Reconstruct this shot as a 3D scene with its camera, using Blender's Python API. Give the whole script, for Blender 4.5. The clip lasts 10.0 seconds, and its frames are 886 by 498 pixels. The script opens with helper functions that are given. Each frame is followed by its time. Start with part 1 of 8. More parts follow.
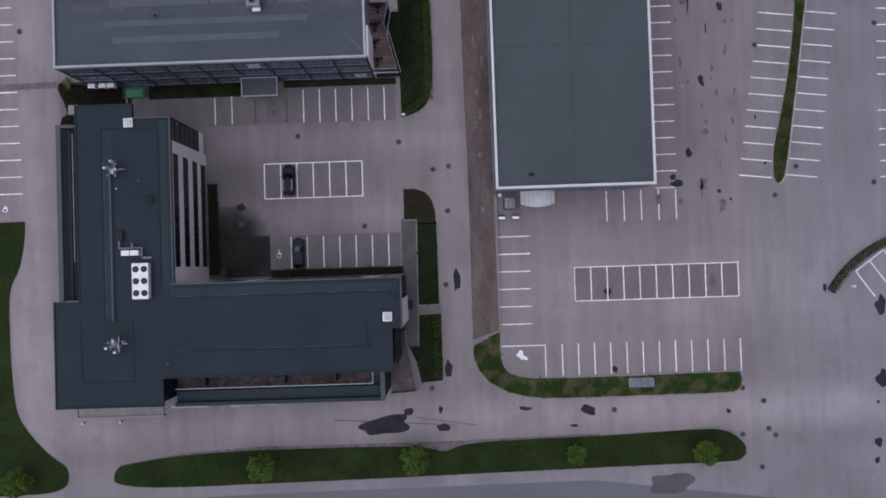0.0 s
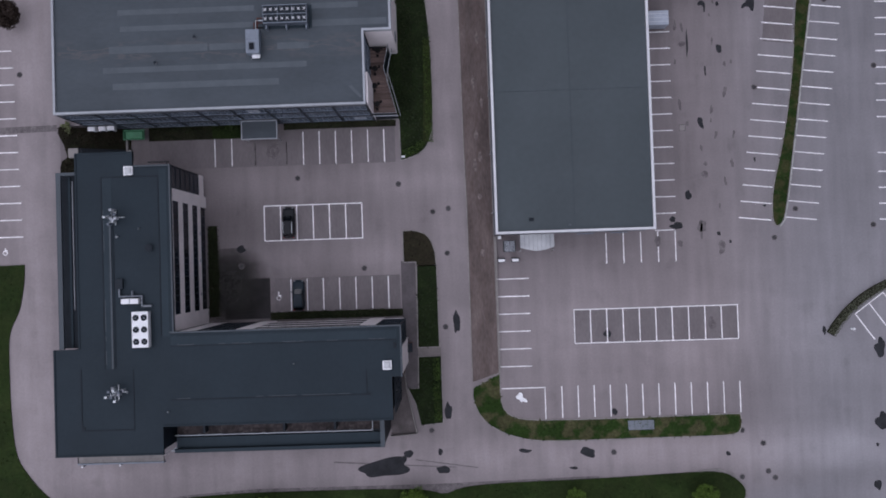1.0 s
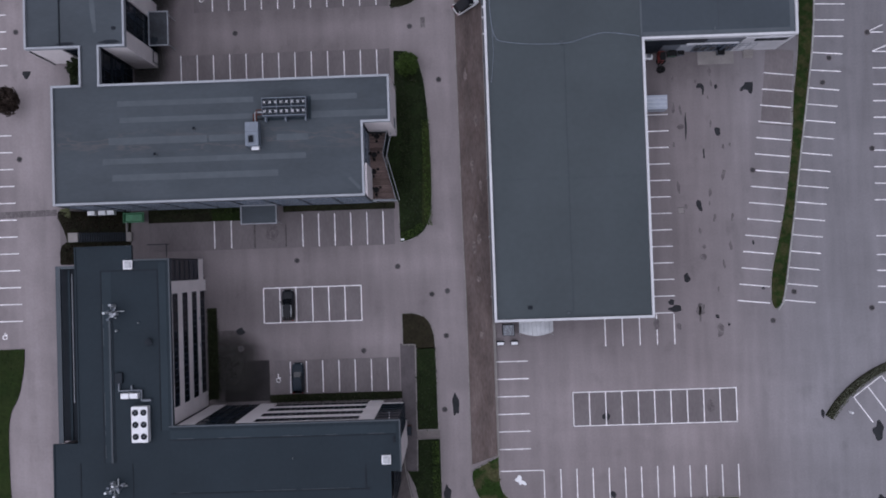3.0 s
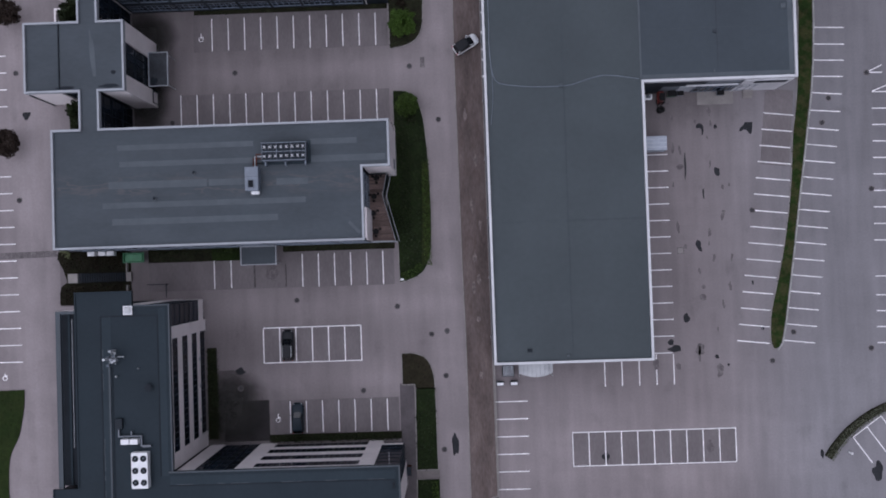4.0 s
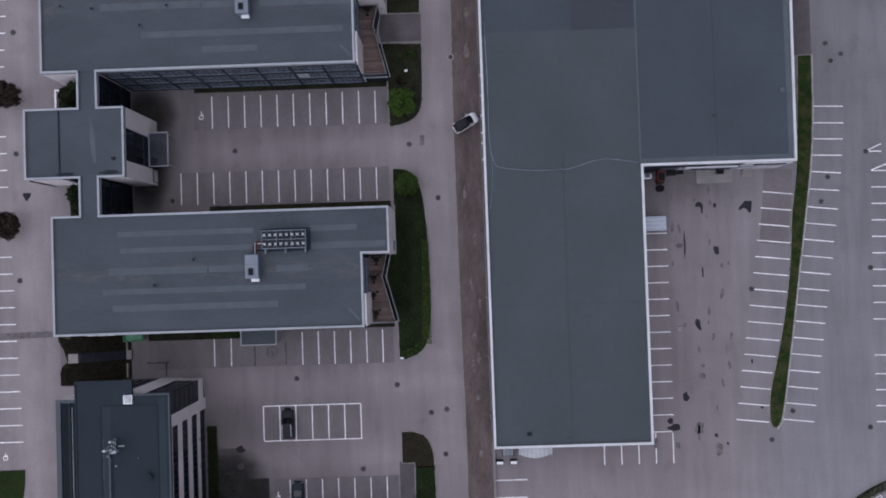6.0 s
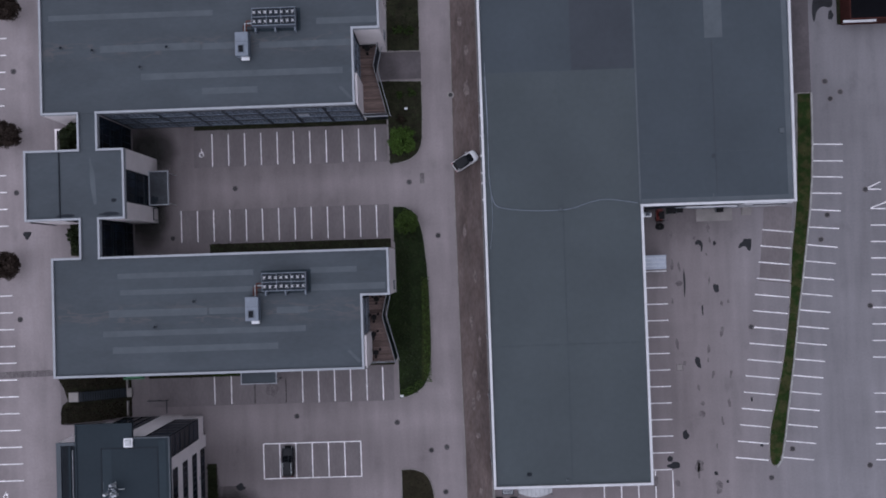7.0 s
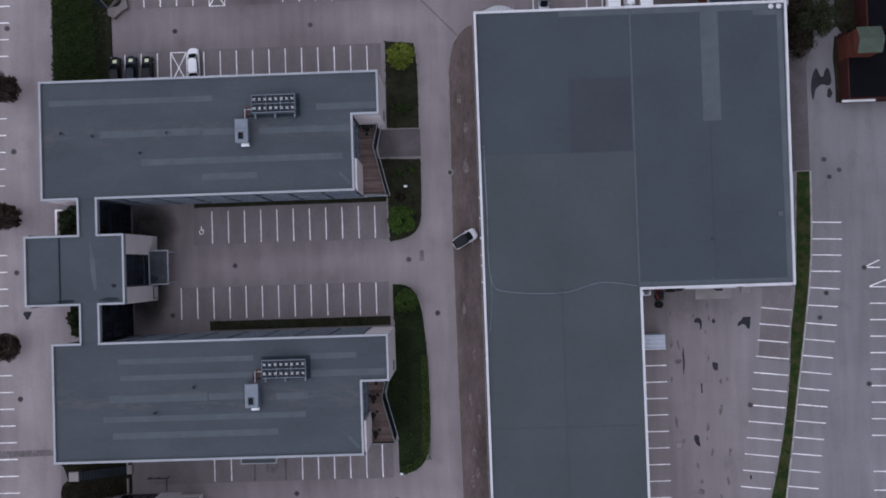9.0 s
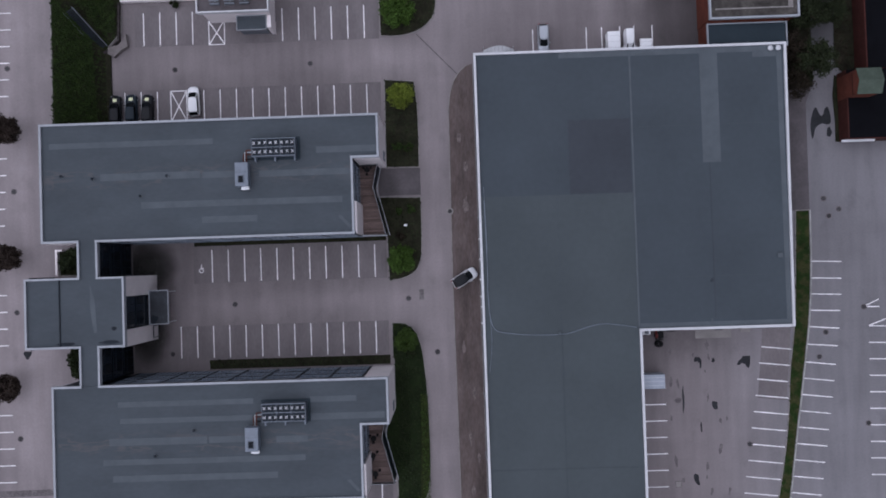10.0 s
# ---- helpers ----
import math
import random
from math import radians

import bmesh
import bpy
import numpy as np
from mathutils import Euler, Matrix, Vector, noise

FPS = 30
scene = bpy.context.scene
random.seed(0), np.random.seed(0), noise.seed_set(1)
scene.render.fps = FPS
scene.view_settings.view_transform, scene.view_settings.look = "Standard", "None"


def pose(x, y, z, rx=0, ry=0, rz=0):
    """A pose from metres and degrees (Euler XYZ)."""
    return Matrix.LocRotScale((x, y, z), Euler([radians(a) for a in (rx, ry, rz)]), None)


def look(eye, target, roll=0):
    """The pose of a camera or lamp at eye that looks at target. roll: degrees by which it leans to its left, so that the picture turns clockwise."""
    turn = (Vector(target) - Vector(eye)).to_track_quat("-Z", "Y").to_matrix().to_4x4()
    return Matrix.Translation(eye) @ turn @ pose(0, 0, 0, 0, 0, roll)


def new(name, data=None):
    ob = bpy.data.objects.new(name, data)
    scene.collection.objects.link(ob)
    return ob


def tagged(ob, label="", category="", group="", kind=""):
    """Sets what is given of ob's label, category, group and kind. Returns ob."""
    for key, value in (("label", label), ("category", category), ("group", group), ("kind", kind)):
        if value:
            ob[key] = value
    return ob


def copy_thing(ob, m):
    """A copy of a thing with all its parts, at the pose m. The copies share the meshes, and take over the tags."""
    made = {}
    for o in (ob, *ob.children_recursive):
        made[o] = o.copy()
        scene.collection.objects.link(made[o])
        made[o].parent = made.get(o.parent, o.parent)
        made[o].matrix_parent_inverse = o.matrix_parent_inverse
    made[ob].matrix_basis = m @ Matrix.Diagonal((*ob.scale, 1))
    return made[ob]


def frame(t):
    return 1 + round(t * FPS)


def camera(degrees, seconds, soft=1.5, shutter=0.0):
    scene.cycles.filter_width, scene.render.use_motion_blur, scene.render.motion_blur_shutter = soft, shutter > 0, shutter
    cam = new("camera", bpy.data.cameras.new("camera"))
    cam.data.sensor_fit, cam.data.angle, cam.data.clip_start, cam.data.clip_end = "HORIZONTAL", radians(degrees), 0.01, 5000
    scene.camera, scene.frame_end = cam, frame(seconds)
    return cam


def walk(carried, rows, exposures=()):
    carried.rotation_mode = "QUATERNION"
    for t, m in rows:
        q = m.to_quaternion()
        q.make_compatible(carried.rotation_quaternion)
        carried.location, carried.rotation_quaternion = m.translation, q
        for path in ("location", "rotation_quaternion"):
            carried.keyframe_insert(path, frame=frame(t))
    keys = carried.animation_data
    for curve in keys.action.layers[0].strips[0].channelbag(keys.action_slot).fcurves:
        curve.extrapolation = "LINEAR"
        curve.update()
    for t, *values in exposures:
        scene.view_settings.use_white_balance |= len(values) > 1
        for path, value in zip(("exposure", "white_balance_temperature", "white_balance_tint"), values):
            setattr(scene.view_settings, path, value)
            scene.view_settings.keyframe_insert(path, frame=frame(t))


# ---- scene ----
# Camera: a drone that looks straight down and glides north over the site at about 117 m.
# The world's x and y run along the buildings, so that the drone's heading is turned by two degrees.
cam = camera(60.0, 10.0, soft=1.8)
TILT, LEAN, HEADING = 1.16, 0.85, -1.88
ROWS = [
    (0.0, 0.00, 0.00, 116.74), (0.5, 0.14, 3.23, 116.85), (1.0, 0.25, 6.42, 116.95),
    (1.5, 0.39, 9.58, 117.06), (2.0, 0.54, 12.74, 117.16), (2.5, 0.67, 15.90, 117.27),
    (4.0, 1.04, 25.11, 117.59), (4.5, 1.16, 28.17, 117.69), (5.0, 1.28, 31.20, 117.80),
    (5.5, 1.38, 34.20, 117.90), (7.0, 1.67, 42.93, 118.22), (7.5, 1.78, 45.93, 118.33),
    (8.0, 1.90, 48.91, 118.43), (8.5, 2.01, 51.90, 118.54), (9.0, 2.13, 54.88, 118.64),
    (9.5, 2.24, 57.87, 118.75), (10.0, 2.35, 60.88, 118.85),
]
EXPOSURE = [(0.0, 0.36, 5650, 18.0), (10.0, 0.34, 5570, 17.0)]
walk(cam, [(t, pose(x, y, z, TILT, LEAN, HEADING)) for t, x, y, z in ROWS], EXPOSURE)

# World: an overcast evening sky, with a weak and very soft sun behind cloud high in the west-south-west.
SUN_ELEVATION, SUN_AZIMUTH = radians(64), radians(246)
world = bpy.data.worlds.new("overcast_sky")
scene.world = world
world.use_nodes = True
wn, wl = world.node_tree.nodes, world.node_tree.links
sky = wn.new("ShaderNodeTexSky")
sky.sky_type = "NISHITA"
sky.sun_disc = False
sky.sun_elevation, sky.sun_rotation = SUN_ELEVATION, SUN_AZIMUTH
sky.dust_density, sky.air_density = 3.0, 1.0
grey = wn.new("ShaderNodeHueSaturation")
grey.inputs["Saturation"].default_value = 0.3
wl.new(sky.outputs[0], grey.inputs["Color"])
# cloud cover: brighter overhead than at the horizon
direction = wn.new("ShaderNodeTexCoord")
axes = wn.new("ShaderNodeSeparateXYZ")
wl.new(direction.outputs["Generated"], axes.inputs[0])
rise = wn.new("ShaderNodeMapRange")
rise.inputs["To Min"].default_value, rise.inputs["To Max"].default_value = 0.2, 1.35
wl.new(axes.outputs["Z"], rise.inputs["Value"])
cloud = wn.new("ShaderNodeVectorMath")
cloud.operation = "SCALE"
wl.new(grey.outputs[0], cloud.inputs[0])
wl.new(rise.outputs[0], cloud.inputs["Scale"])
wl.new(cloud.outputs[0], wn["Background"].inputs["Color"])
wn["Background"].inputs["Strength"].default_value = 0.024

sun = new("sun", bpy.data.lights.new("sun", "SUN"))
sun.data.energy, sun.data.angle, sun.data.color = 2.13, radians(142), (1.0, 0.96, 0.93)
sun.matrix_world = look((60 * math.sin(SUN_AZIMUTH), 60 * math.cos(SUN_AZIMUTH), 60 * math.tan(SUN_ELEVATION)), (0, 0, 0))


# ---- materials ----
def material(name, colour, rough=0.8, metal=0.0, large=(6.0, 0.18), fine=(0.25, 0.15), tint=None,
             bump=0.0, bump_size=0.1, stretch=(1, 1, 1), island=0.0, each=0.0, coat=0.0, spec=None, sharp=False):
    """A surface with broad blotches and fine grain; large and fine are (size in metres, strength)."""
    m = bpy.data.materials.new(name)
    m.use_nodes = True
    n, l = m.node_tree.nodes, m.node_tree.links
    p = n["Principled BSDF"]
    p.inputs["Roughness"].default_value, p.inputs["Metallic"].default_value = rough, metal
    p.inputs["Coat Weight"].default_value = coat
    p.inputs["Specular IOR Level"].default_value = spec if spec is not None else 0.15 if rough >= 0.6 else 0.5
    geo = n.new("ShaderNodeNewGeometry")
    mapping = n.new("ShaderNodeMapping")
    mapping.inputs["Scale"].default_value = stretch
    l.new(geo.outputs["Position"], mapping.inputs["Vector"])

    def noise_of(size, detail):
        t = n.new("ShaderNodeTexNoise")
        t.inputs["Scale"].default_value, t.inputs["Detail"].default_value = 1.0 / size, detail
        l.new(mapping.outputs[0], t.inputs["Vector"])
        return t.outputs["Fac"]

    def scaled(value, strength):
        r = n.new("ShaderNodeMapRange")
        r.inputs["From Min"].default_value, r.inputs["From Max"].default_value = 0.3, 0.7
        r.inputs["To Min"].default_value, r.inputs["To Max"].default_value = 1 - strength, 1 + strength
        l.new(value, r.inputs["Value"])
        return r.outputs[0]

    def times(a, b):
        t = n.new("ShaderNodeMath")
        t.operation = "MULTIPLY"
        l.new(a, t.inputs[0])
        l.new(b, t.inputs[1])
        return t.outputs[0]

    broad = noise_of(large[0], 5)
    value = times(scaled(broad, large[1]), scaled(noise_of(fine[0], 3), fine[1]))
    if island:
        r = n.new("ShaderNodeMapRange")
        r.inputs["To Min"].default_value, r.inputs["To Max"].default_value = 1 - island, 1 + island
        l.new(geo.outputs["Random Per Island"], r.inputs["Value"])
        value = times(value, r.outputs[0])
    if each:
        info = n.new("ShaderNodeObjectInfo")
        r = n.new("ShaderNodeMapRange")
        r.inputs["To Min"].default_value, r.inputs["To Max"].default_value = 1 - each, 1 + each
        l.new(info.outputs["Random"], r.inputs["Value"])
        value = times(value, r.outputs[0])
    source = n.new("ShaderNodeMix")
    source.data_type = "RGBA"
    source.inputs["A"].default_value = (*colour, 1)
    source.inputs["B"].default_value = (*(tint or colour), 1)
    mixing = noise_of(large[0] * 0.45, 4)
    if sharp:
        edge = n.new("ShaderNodeMapRange")
        edge.inputs["From Min"].default_value, edge.inputs["From Max"].default_value = 0.44, 0.56
        l.new(mixing, edge.inputs["Value"])
        mixing = edge.outputs[0]
    l.new(mixing, source.inputs["Factor"])
    scale = n.new("ShaderNodeVectorMath")
    scale.operation = "SCALE"
    l.new(source.outputs["Result"], scale.inputs[0])
    l.new(value, scale.inputs["Scale"])
    l.new(scale.outputs[0], p.inputs["Base Color"])
    if bump:
        b = n.new("ShaderNodeBump")
        b.inputs["Strength"].default_value, b.inputs["Distance"].default_value = 0.6, bump
        l.new(noise_of(bump_size, 4), b.inputs["Height"])
        l.new(b.outputs[0], p.inputs["Normal"])
    return m



def mossy_shade_material(name, colour, tint):
    """Shade with some moss, put into the colour, fading unevenly towards its rim."""
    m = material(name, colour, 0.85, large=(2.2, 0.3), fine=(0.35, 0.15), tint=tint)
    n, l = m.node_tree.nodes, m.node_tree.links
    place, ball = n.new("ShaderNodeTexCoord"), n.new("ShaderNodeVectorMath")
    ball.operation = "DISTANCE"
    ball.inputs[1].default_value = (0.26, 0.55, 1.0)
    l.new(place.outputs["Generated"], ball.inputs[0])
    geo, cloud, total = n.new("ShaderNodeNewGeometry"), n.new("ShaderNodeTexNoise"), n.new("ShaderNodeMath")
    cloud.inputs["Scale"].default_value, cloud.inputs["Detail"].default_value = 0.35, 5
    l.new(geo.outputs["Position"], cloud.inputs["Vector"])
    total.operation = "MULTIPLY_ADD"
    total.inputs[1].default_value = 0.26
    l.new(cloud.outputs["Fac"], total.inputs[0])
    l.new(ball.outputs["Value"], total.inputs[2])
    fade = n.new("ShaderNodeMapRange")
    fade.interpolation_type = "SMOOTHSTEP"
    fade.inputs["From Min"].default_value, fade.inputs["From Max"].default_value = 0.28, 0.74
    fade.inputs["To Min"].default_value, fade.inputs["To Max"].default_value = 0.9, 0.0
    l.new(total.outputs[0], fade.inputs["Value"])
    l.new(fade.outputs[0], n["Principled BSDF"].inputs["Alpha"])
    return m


def ground_material():
    """Old asphalt: mauve-grey in the west and bluer on the eastern road, with streaks, oily blotches and paler worn lanes."""
    m = bpy.data.materials.new("worn asphalt")
    m.use_nodes = True
    n, l = m.node_tree.nodes, m.node_tree.links
    p = n["Principled BSDF"]
    p.inputs["Roughness"].default_value, p.inputs["Specular IOR Level"].default_value = 0.92, 0.15
    geo = n.new("ShaderNodeNewGeometry")
    xyz = n.new("ShaderNodeSeparateXYZ")
    l.new(geo.outputs["Position"], xyz.inputs[0])

    def calc(op, a, b=None):
        t = n.new("ShaderNodeMath")
        t.operation = op
        for i, v in enumerate((a, b)):
            if isinstance(v, (int, float)):
                t.inputs[i].default_value = v
            elif v is not None:
                l.new(v, t.inputs[i])
        return t.outputs[0]

    def ranged(value, a, b, c, d, smooth=False):
        r = n.new("ShaderNodeMapRange")
        r.interpolation_type = "SMOOTHSTEP" if smooth else "LINEAR"
        for key, v in (("From Min", a), ("From Max", b), ("To Min", c), ("To Max", d)):
            r.inputs[key].default_value = v
        l.new(value, r.inputs["Value"])
        return r.outputs[0]

    def grain(size, stretch, detail=4):
        mapping = n.new("ShaderNodeMapping")
        mapping.inputs["Scale"].default_value = stretch
        l.new(geo.outputs["Position"], mapping.inputs["Vector"])
        t = n.new("ShaderNodeTexNoise")
        t.inputs["Scale"].default_value, t.inputs["Detail"].default_value = 1.0 / size, detail
        l.new(mapping.outputs[0], t.inputs["Vector"])
        return t.outputs["Fac"]

    def lane(axis, centre, half, gain):
        """A paler band worn by wheels along a drive."""
        off = calc("ABSOLUTE", calc("SUBTRACT", xyz.outputs[axis], centre))
        return ranged(off, 0.0, half, gain, 0.0, True)

    west = ranged(xyz.outputs["X"], -1.0, 8.0, 1.0, 0.0, True)
    worn = lane("X", -0.3, 4.2, 0.20)
    worn = calc("MAXIMUM", worn, lane("X", -63.0, 6.5, 0.33))
    worn = calc("MAXIMUM", worn, lane("Y", -22.8, 4.8, 0.36))
    for y in (19.5, 55.5, 93.2, 8.0):
        worn = calc("MAXIMUM", worn, calc("MULTIPLY", lane("Y", y, 4.6, 0.22), west))
    worn = calc("MAXIMUM", worn, calc("MULTIPLY", lane("Y", -4.0, 15.0, 0.18), calc("SUBTRACT", 1.0, west)))
    worn = calc("MULTIPLY", worn, ranged(grain(5, (1, 1, 1)), 0.3, 0.7, 0.6, 1.3))
    value = calc("ADD", worn, ranged(grain(13, (1, 1, 1)), 0.3, 0.7, 0.86, 1.10))
    value = calc("MULTIPLY", value, ranged(grain(1.6, (1, 0.10, 1)), 0.3, 0.7, 0.91, 1.09))
    value = calc("MULTIPLY", value, ranged(grain(3.0, (0.12, 1, 1)), 0.3, 0.7, 0.97, 1.03))
    value = calc("MULTIPLY", value, ranged(grain(2.6, (1, 0.7, 1), 6), 0.58, 0.74, 1.0, 0.88))
    value = calc("MULTIPLY", value, ranged(grain(0.3, (1, 1, 1)), 0.3, 0.7, 0.95, 1.05))
    # darker courts between the offices: their shade put into the asphalt's colour
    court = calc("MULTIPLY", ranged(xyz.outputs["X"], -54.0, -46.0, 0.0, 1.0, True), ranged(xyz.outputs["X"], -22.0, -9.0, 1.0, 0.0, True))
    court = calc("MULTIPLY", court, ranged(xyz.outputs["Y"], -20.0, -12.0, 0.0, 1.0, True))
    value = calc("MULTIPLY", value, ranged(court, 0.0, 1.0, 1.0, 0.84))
    # grime and the buildings' shade behind the hall, both put into the colour
    darkened = calc("MULTIPLY", ranged(xyz.outputs["X"], 31.0, 36.0, 0.0, 1.0, True), ranged(xyz.outputs["Y"], 88.0, 95.0, 0.0, 1.0, True))
    value = calc("MULTIPLY", value, ranged(darkened, 0.0, 1.0, 1.0, 0.52))
    # the hall's shade and some grime in the yard's angle, put into the colour
    murky = calc("MULTIPLY", ranged(xyz.outputs["X"], 48.0, 40.0, 0.0, 1.0, True), ranged(xyz.outputs["Y"], 43.0, 49.0, 0.0, 1.0, True))
    murky = calc("MULTIPLY", murky, ranged(xyz.outputs["X"], 27.0, 29.0, 0.0, 1.0, True))
    value = calc("MULTIPLY", value, ranged(calc("MULTIPLY", murky, ranged(grain(4, (1, 1, 1)), 0.3, 0.7, 0.5, 1.0)), 0.0, 1.0, 1.0, 0.70))
    # the eastern road is darker towards the north
    duller = calc("MULTIPLY", ranged(xyz.outputs["X"], 50.0, 58.0, 0.0, 1.0, True), ranged(xyz.outputs["Y"], 15.0, 45.0, 0.0, 1.0, True))
    value = calc("MULTIPLY", value, ranged(duller, 0.0, 1.0, 1.0, 0.87))
    mix = n.new("ShaderNodeMix")
    mix.data_type = "RGBA"
    mix.inputs["A"].default_value, mix.inputs["B"].default_value = (0.205, 0.180, 0.184, 1), (0.205, 0.196, 0.208, 1)
    east = calc("ADD", ranged(xyz.outputs["X"], 36.0, 60.0, 0.0, 1.0, True), ranged(xyz.outputs["Y"], -26.0, -36.0, 0.0, 1.0, True))
    l.new(calc("MINIMUM", east, 1.0), mix.inputs["Factor"])
    scale = n.new("ShaderNodeVectorMath")
    scale.operation = "SCALE"
    l.new(mix.outputs["Result"], scale.inputs[0])
    l.new(value, scale.inputs["Scale"])
    l.new(scale.outputs[0], p.inputs["Base Color"])
    b = n.new("ShaderNodeBump")
    b.inputs["Strength"].default_value, b.inputs["Distance"].default_value = 0.5, 0.01
    l.new(grain(0.1, (1, 1, 1)), b.inputs["Height"])
    l.new(b.outputs[0], p.inputs["Normal"])
    return m


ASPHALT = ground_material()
MOSSY_SHADE = mossy_shade_material("mossy asphalt with shade in its colour", (0.046, 0.042, 0.042), (0.024, 0.025, 0.021))
ASPHALT_BAY = material("parking asphalt", (0.1650, 0.1456, 0.1492), 0.92, large=(3, 0.13), fine=(0.3, 0.07), tint=(0.1458, 0.1296, 0.1341), bump=0.01, stretch=(1, 0.4, 1))
ASPHALT_SOUTH = material("bluish road asphalt", (0.132, 0.132, 0.146), 0.90, large=(6, 0.12), fine=(0.3, 0.06), bump=0.01, stretch=(0.2, 1, 1))
PAVING_GRIMY_SHADED = material("grimy asphalt, also for a shaded path", (0.078, 0.069, 0.073), 0.9, large=(4, 0.25), fine=(0.4, 0.08), tint=(0.110, 0.098, 0.102))
PAVING_WORN = material("worn brown-grey slabs", (0.120, 0.104, 0.103), 0.9, large=(1.6, 0.25), fine=(0.25, 0.15), tint=(0.080, 0.070, 0.070))
PAVING_DARK = material("dark court paving with shade in its colour", (0.040, 0.037, 0.038), 0.9, large=(2.5, 0.25), fine=(0.3, 0.12), bump=0.01)
ASPHALT_DARK = material("fresh dark asphalt", (0.0260, 0.0267, 0.0299), 0.85, large=(1.5, 0.25), fine=(0.2, 0.15), bump=0.01)
STAIN = material("oil-stained asphalt", (0.132, 0.117, 0.120), 0.8, large=(0.8, 0.30), fine=(0.2, 0.2))
PAVING = material("pale paving", (0.1656, 0.1476, 0.1440), 0.9, large=(3, 0.12), fine=(0.3, 0.10), bump=0.01)
KERB = material("kerb concrete", (0.2175, 0.2025, 0.1950), 0.9, large=(2, 0.2), fine=(0.3, 0.12))
KERB_PALE = material("pale clean kerb concrete", (0.34, 0.34, 0.33), 0.9, large=(2, 0.25), fine=(0.3, 0.15))
GRAVEL = material("pale gravel among bark", (0.190, 0.160, 0.152), 0.95, large=(0.5, 0.35), fine=(0.15, 0.3), tint=(0.130, 0.105, 0.100))
CONCRETE = material("concrete", (0.235, 0.218, 0.210), 0.9, large=(2, 0.12), fine=(0.25, 0.05), bump=0.01)
PAINT = material("road paint", (0.77, 0.75, 0.76), 0.8, large=(0.9, 0.20), fine=(0.12, 0.14), each=0.10)
MANHOLE = material("cast iron", (0.050, 0.048, 0.050), 0.65, large=(0.5, 0.2), fine=(0.06, 0.2), each=0.3)
MULCH = material("bark mulch", (0.088, 0.065, 0.059), 0.95, large=(3.0, 0.28), fine=(0.3, 0.16), tint=(0.138, 0.113, 0.108), bump=0.05, bump_size=0.3, stretch=(1.3, 0.4, 1))
SOIL = material("dark planting soil", (0.0195, 0.0156, 0.0117), 0.95, large=(1.5, 0.3), fine=(0.3, 0.3), tint=(0.0195, 0.0234, 0.0104), bump=0.05)
GRASS = material("grass", (0.0104, 0.0245, 0.0042), 0.95, large=(5, 0.3), fine=(0.5, 0.2), tint=(0.0220, 0.0290, 0.0085), bump=0.05)
GRASS_DRY = material("patchy dry grass", (0.018, 0.036, 0.007), 0.95, large=(4.5, 0.18), fine=(0.35, 0.25), tint=(0.058, 0.057, 0.026), bump=0.05, sharp=True)
GRASS_WORN = material("worn grass", (0.0150, 0.0290, 0.0065), 0.95, large=(3.0, 0.2), fine=(0.4, 0.2), tint=(0.036, 0.038, 0.014), bump=0.05, sharp=True)
BLADE_WORN = material("worn grass tufts", (0.0170, 0.0330, 0.0070), 0.9, large=(3.0, 0.25), fine=(0.4, 0.2), tint=(0.036, 0.042, 0.014), island=0.35, sharp=True)
MOSS = material("olive moss", (0.030, 0.034, 0.012), 0.95, large=(1.6, 0.35), fine=(0.25, 0.3), tint=(0.020, 0.028, 0.008), bump=0.04)
GROUND_COVER = material("dark ground cover", (0.0085, 0.0180, 0.0045), 0.95, large=(2.0, 0.3), fine=(0.3, 0.25), tint=(0.0140, 0.0190, 0.0070), bump=0.05)
LEAF_OLIVE = material("olive hedge leaves", (0.040, 0.056, 0.011), 0.7, large=(1.5, 0.25), fine=(0.3, 0.2), tint=(0.060, 0.068, 0.016), island=0.4)
BLADE_DRY = material("patchy dry tufts", (0.020, 0.040, 0.008), 0.9, large=(4.5, 0.2), fine=(0.35, 0.2), tint=(0.056, 0.056, 0.026), island=0.3, sharp=True)
BLADE = material("grass tufts", (0.0119, 0.0275, 0.0046), 0.9, large=(5, 0.30), fine=(0.5, 0.2), tint=(0.0260, 0.0350, 0.0100), island=0.35)
LEAF_SPRING = material("young green leaves", (0.095, 0.145, 0.022), 0.7, large=(1.2, 0.25), fine=(0.3, 0.2), tint=(0.045, 0.085, 0.014), island=0.5)
LEAF_CREAM = material("pale variegated leaves", (0.170, 0.180, 0.095), 0.7, large=(0.6, 0.25), fine=(0.2, 0.2), tint=(0.090, 0.105, 0.045), island=0.4)
LEAF_GREY = material("grey-green hedge leaves", (0.115, 0.118, 0.085), 0.75, large=(0.9, 0.3), fine=(0.3, 0.2), tint=(0.050, 0.056, 0.034), island=0.4)
LEAF_BRIGHT = material("spring leaves", (0.150, 0.175, 0.020), 0.7, large=(1.2, 0.25), fine=(0.3, 0.2), tint=(0.090, 0.130, 0.018), island=0.5)
LEAF = material("green leaves", (0.0190, 0.0360, 0.0075), 0.7, large=(1.5, 0.25), fine=(0.3, 0.2), tint=(0.0300, 0.0470, 0.0110), island=0.3)
LEAF_DARK = material("dark shrub leaves", (0.0120, 0.0204, 0.0072), 0.7, large=(1.5, 0.3), fine=(0.3, 0.2), tint=(0.0192, 0.0240, 0.0084), island=0.5)
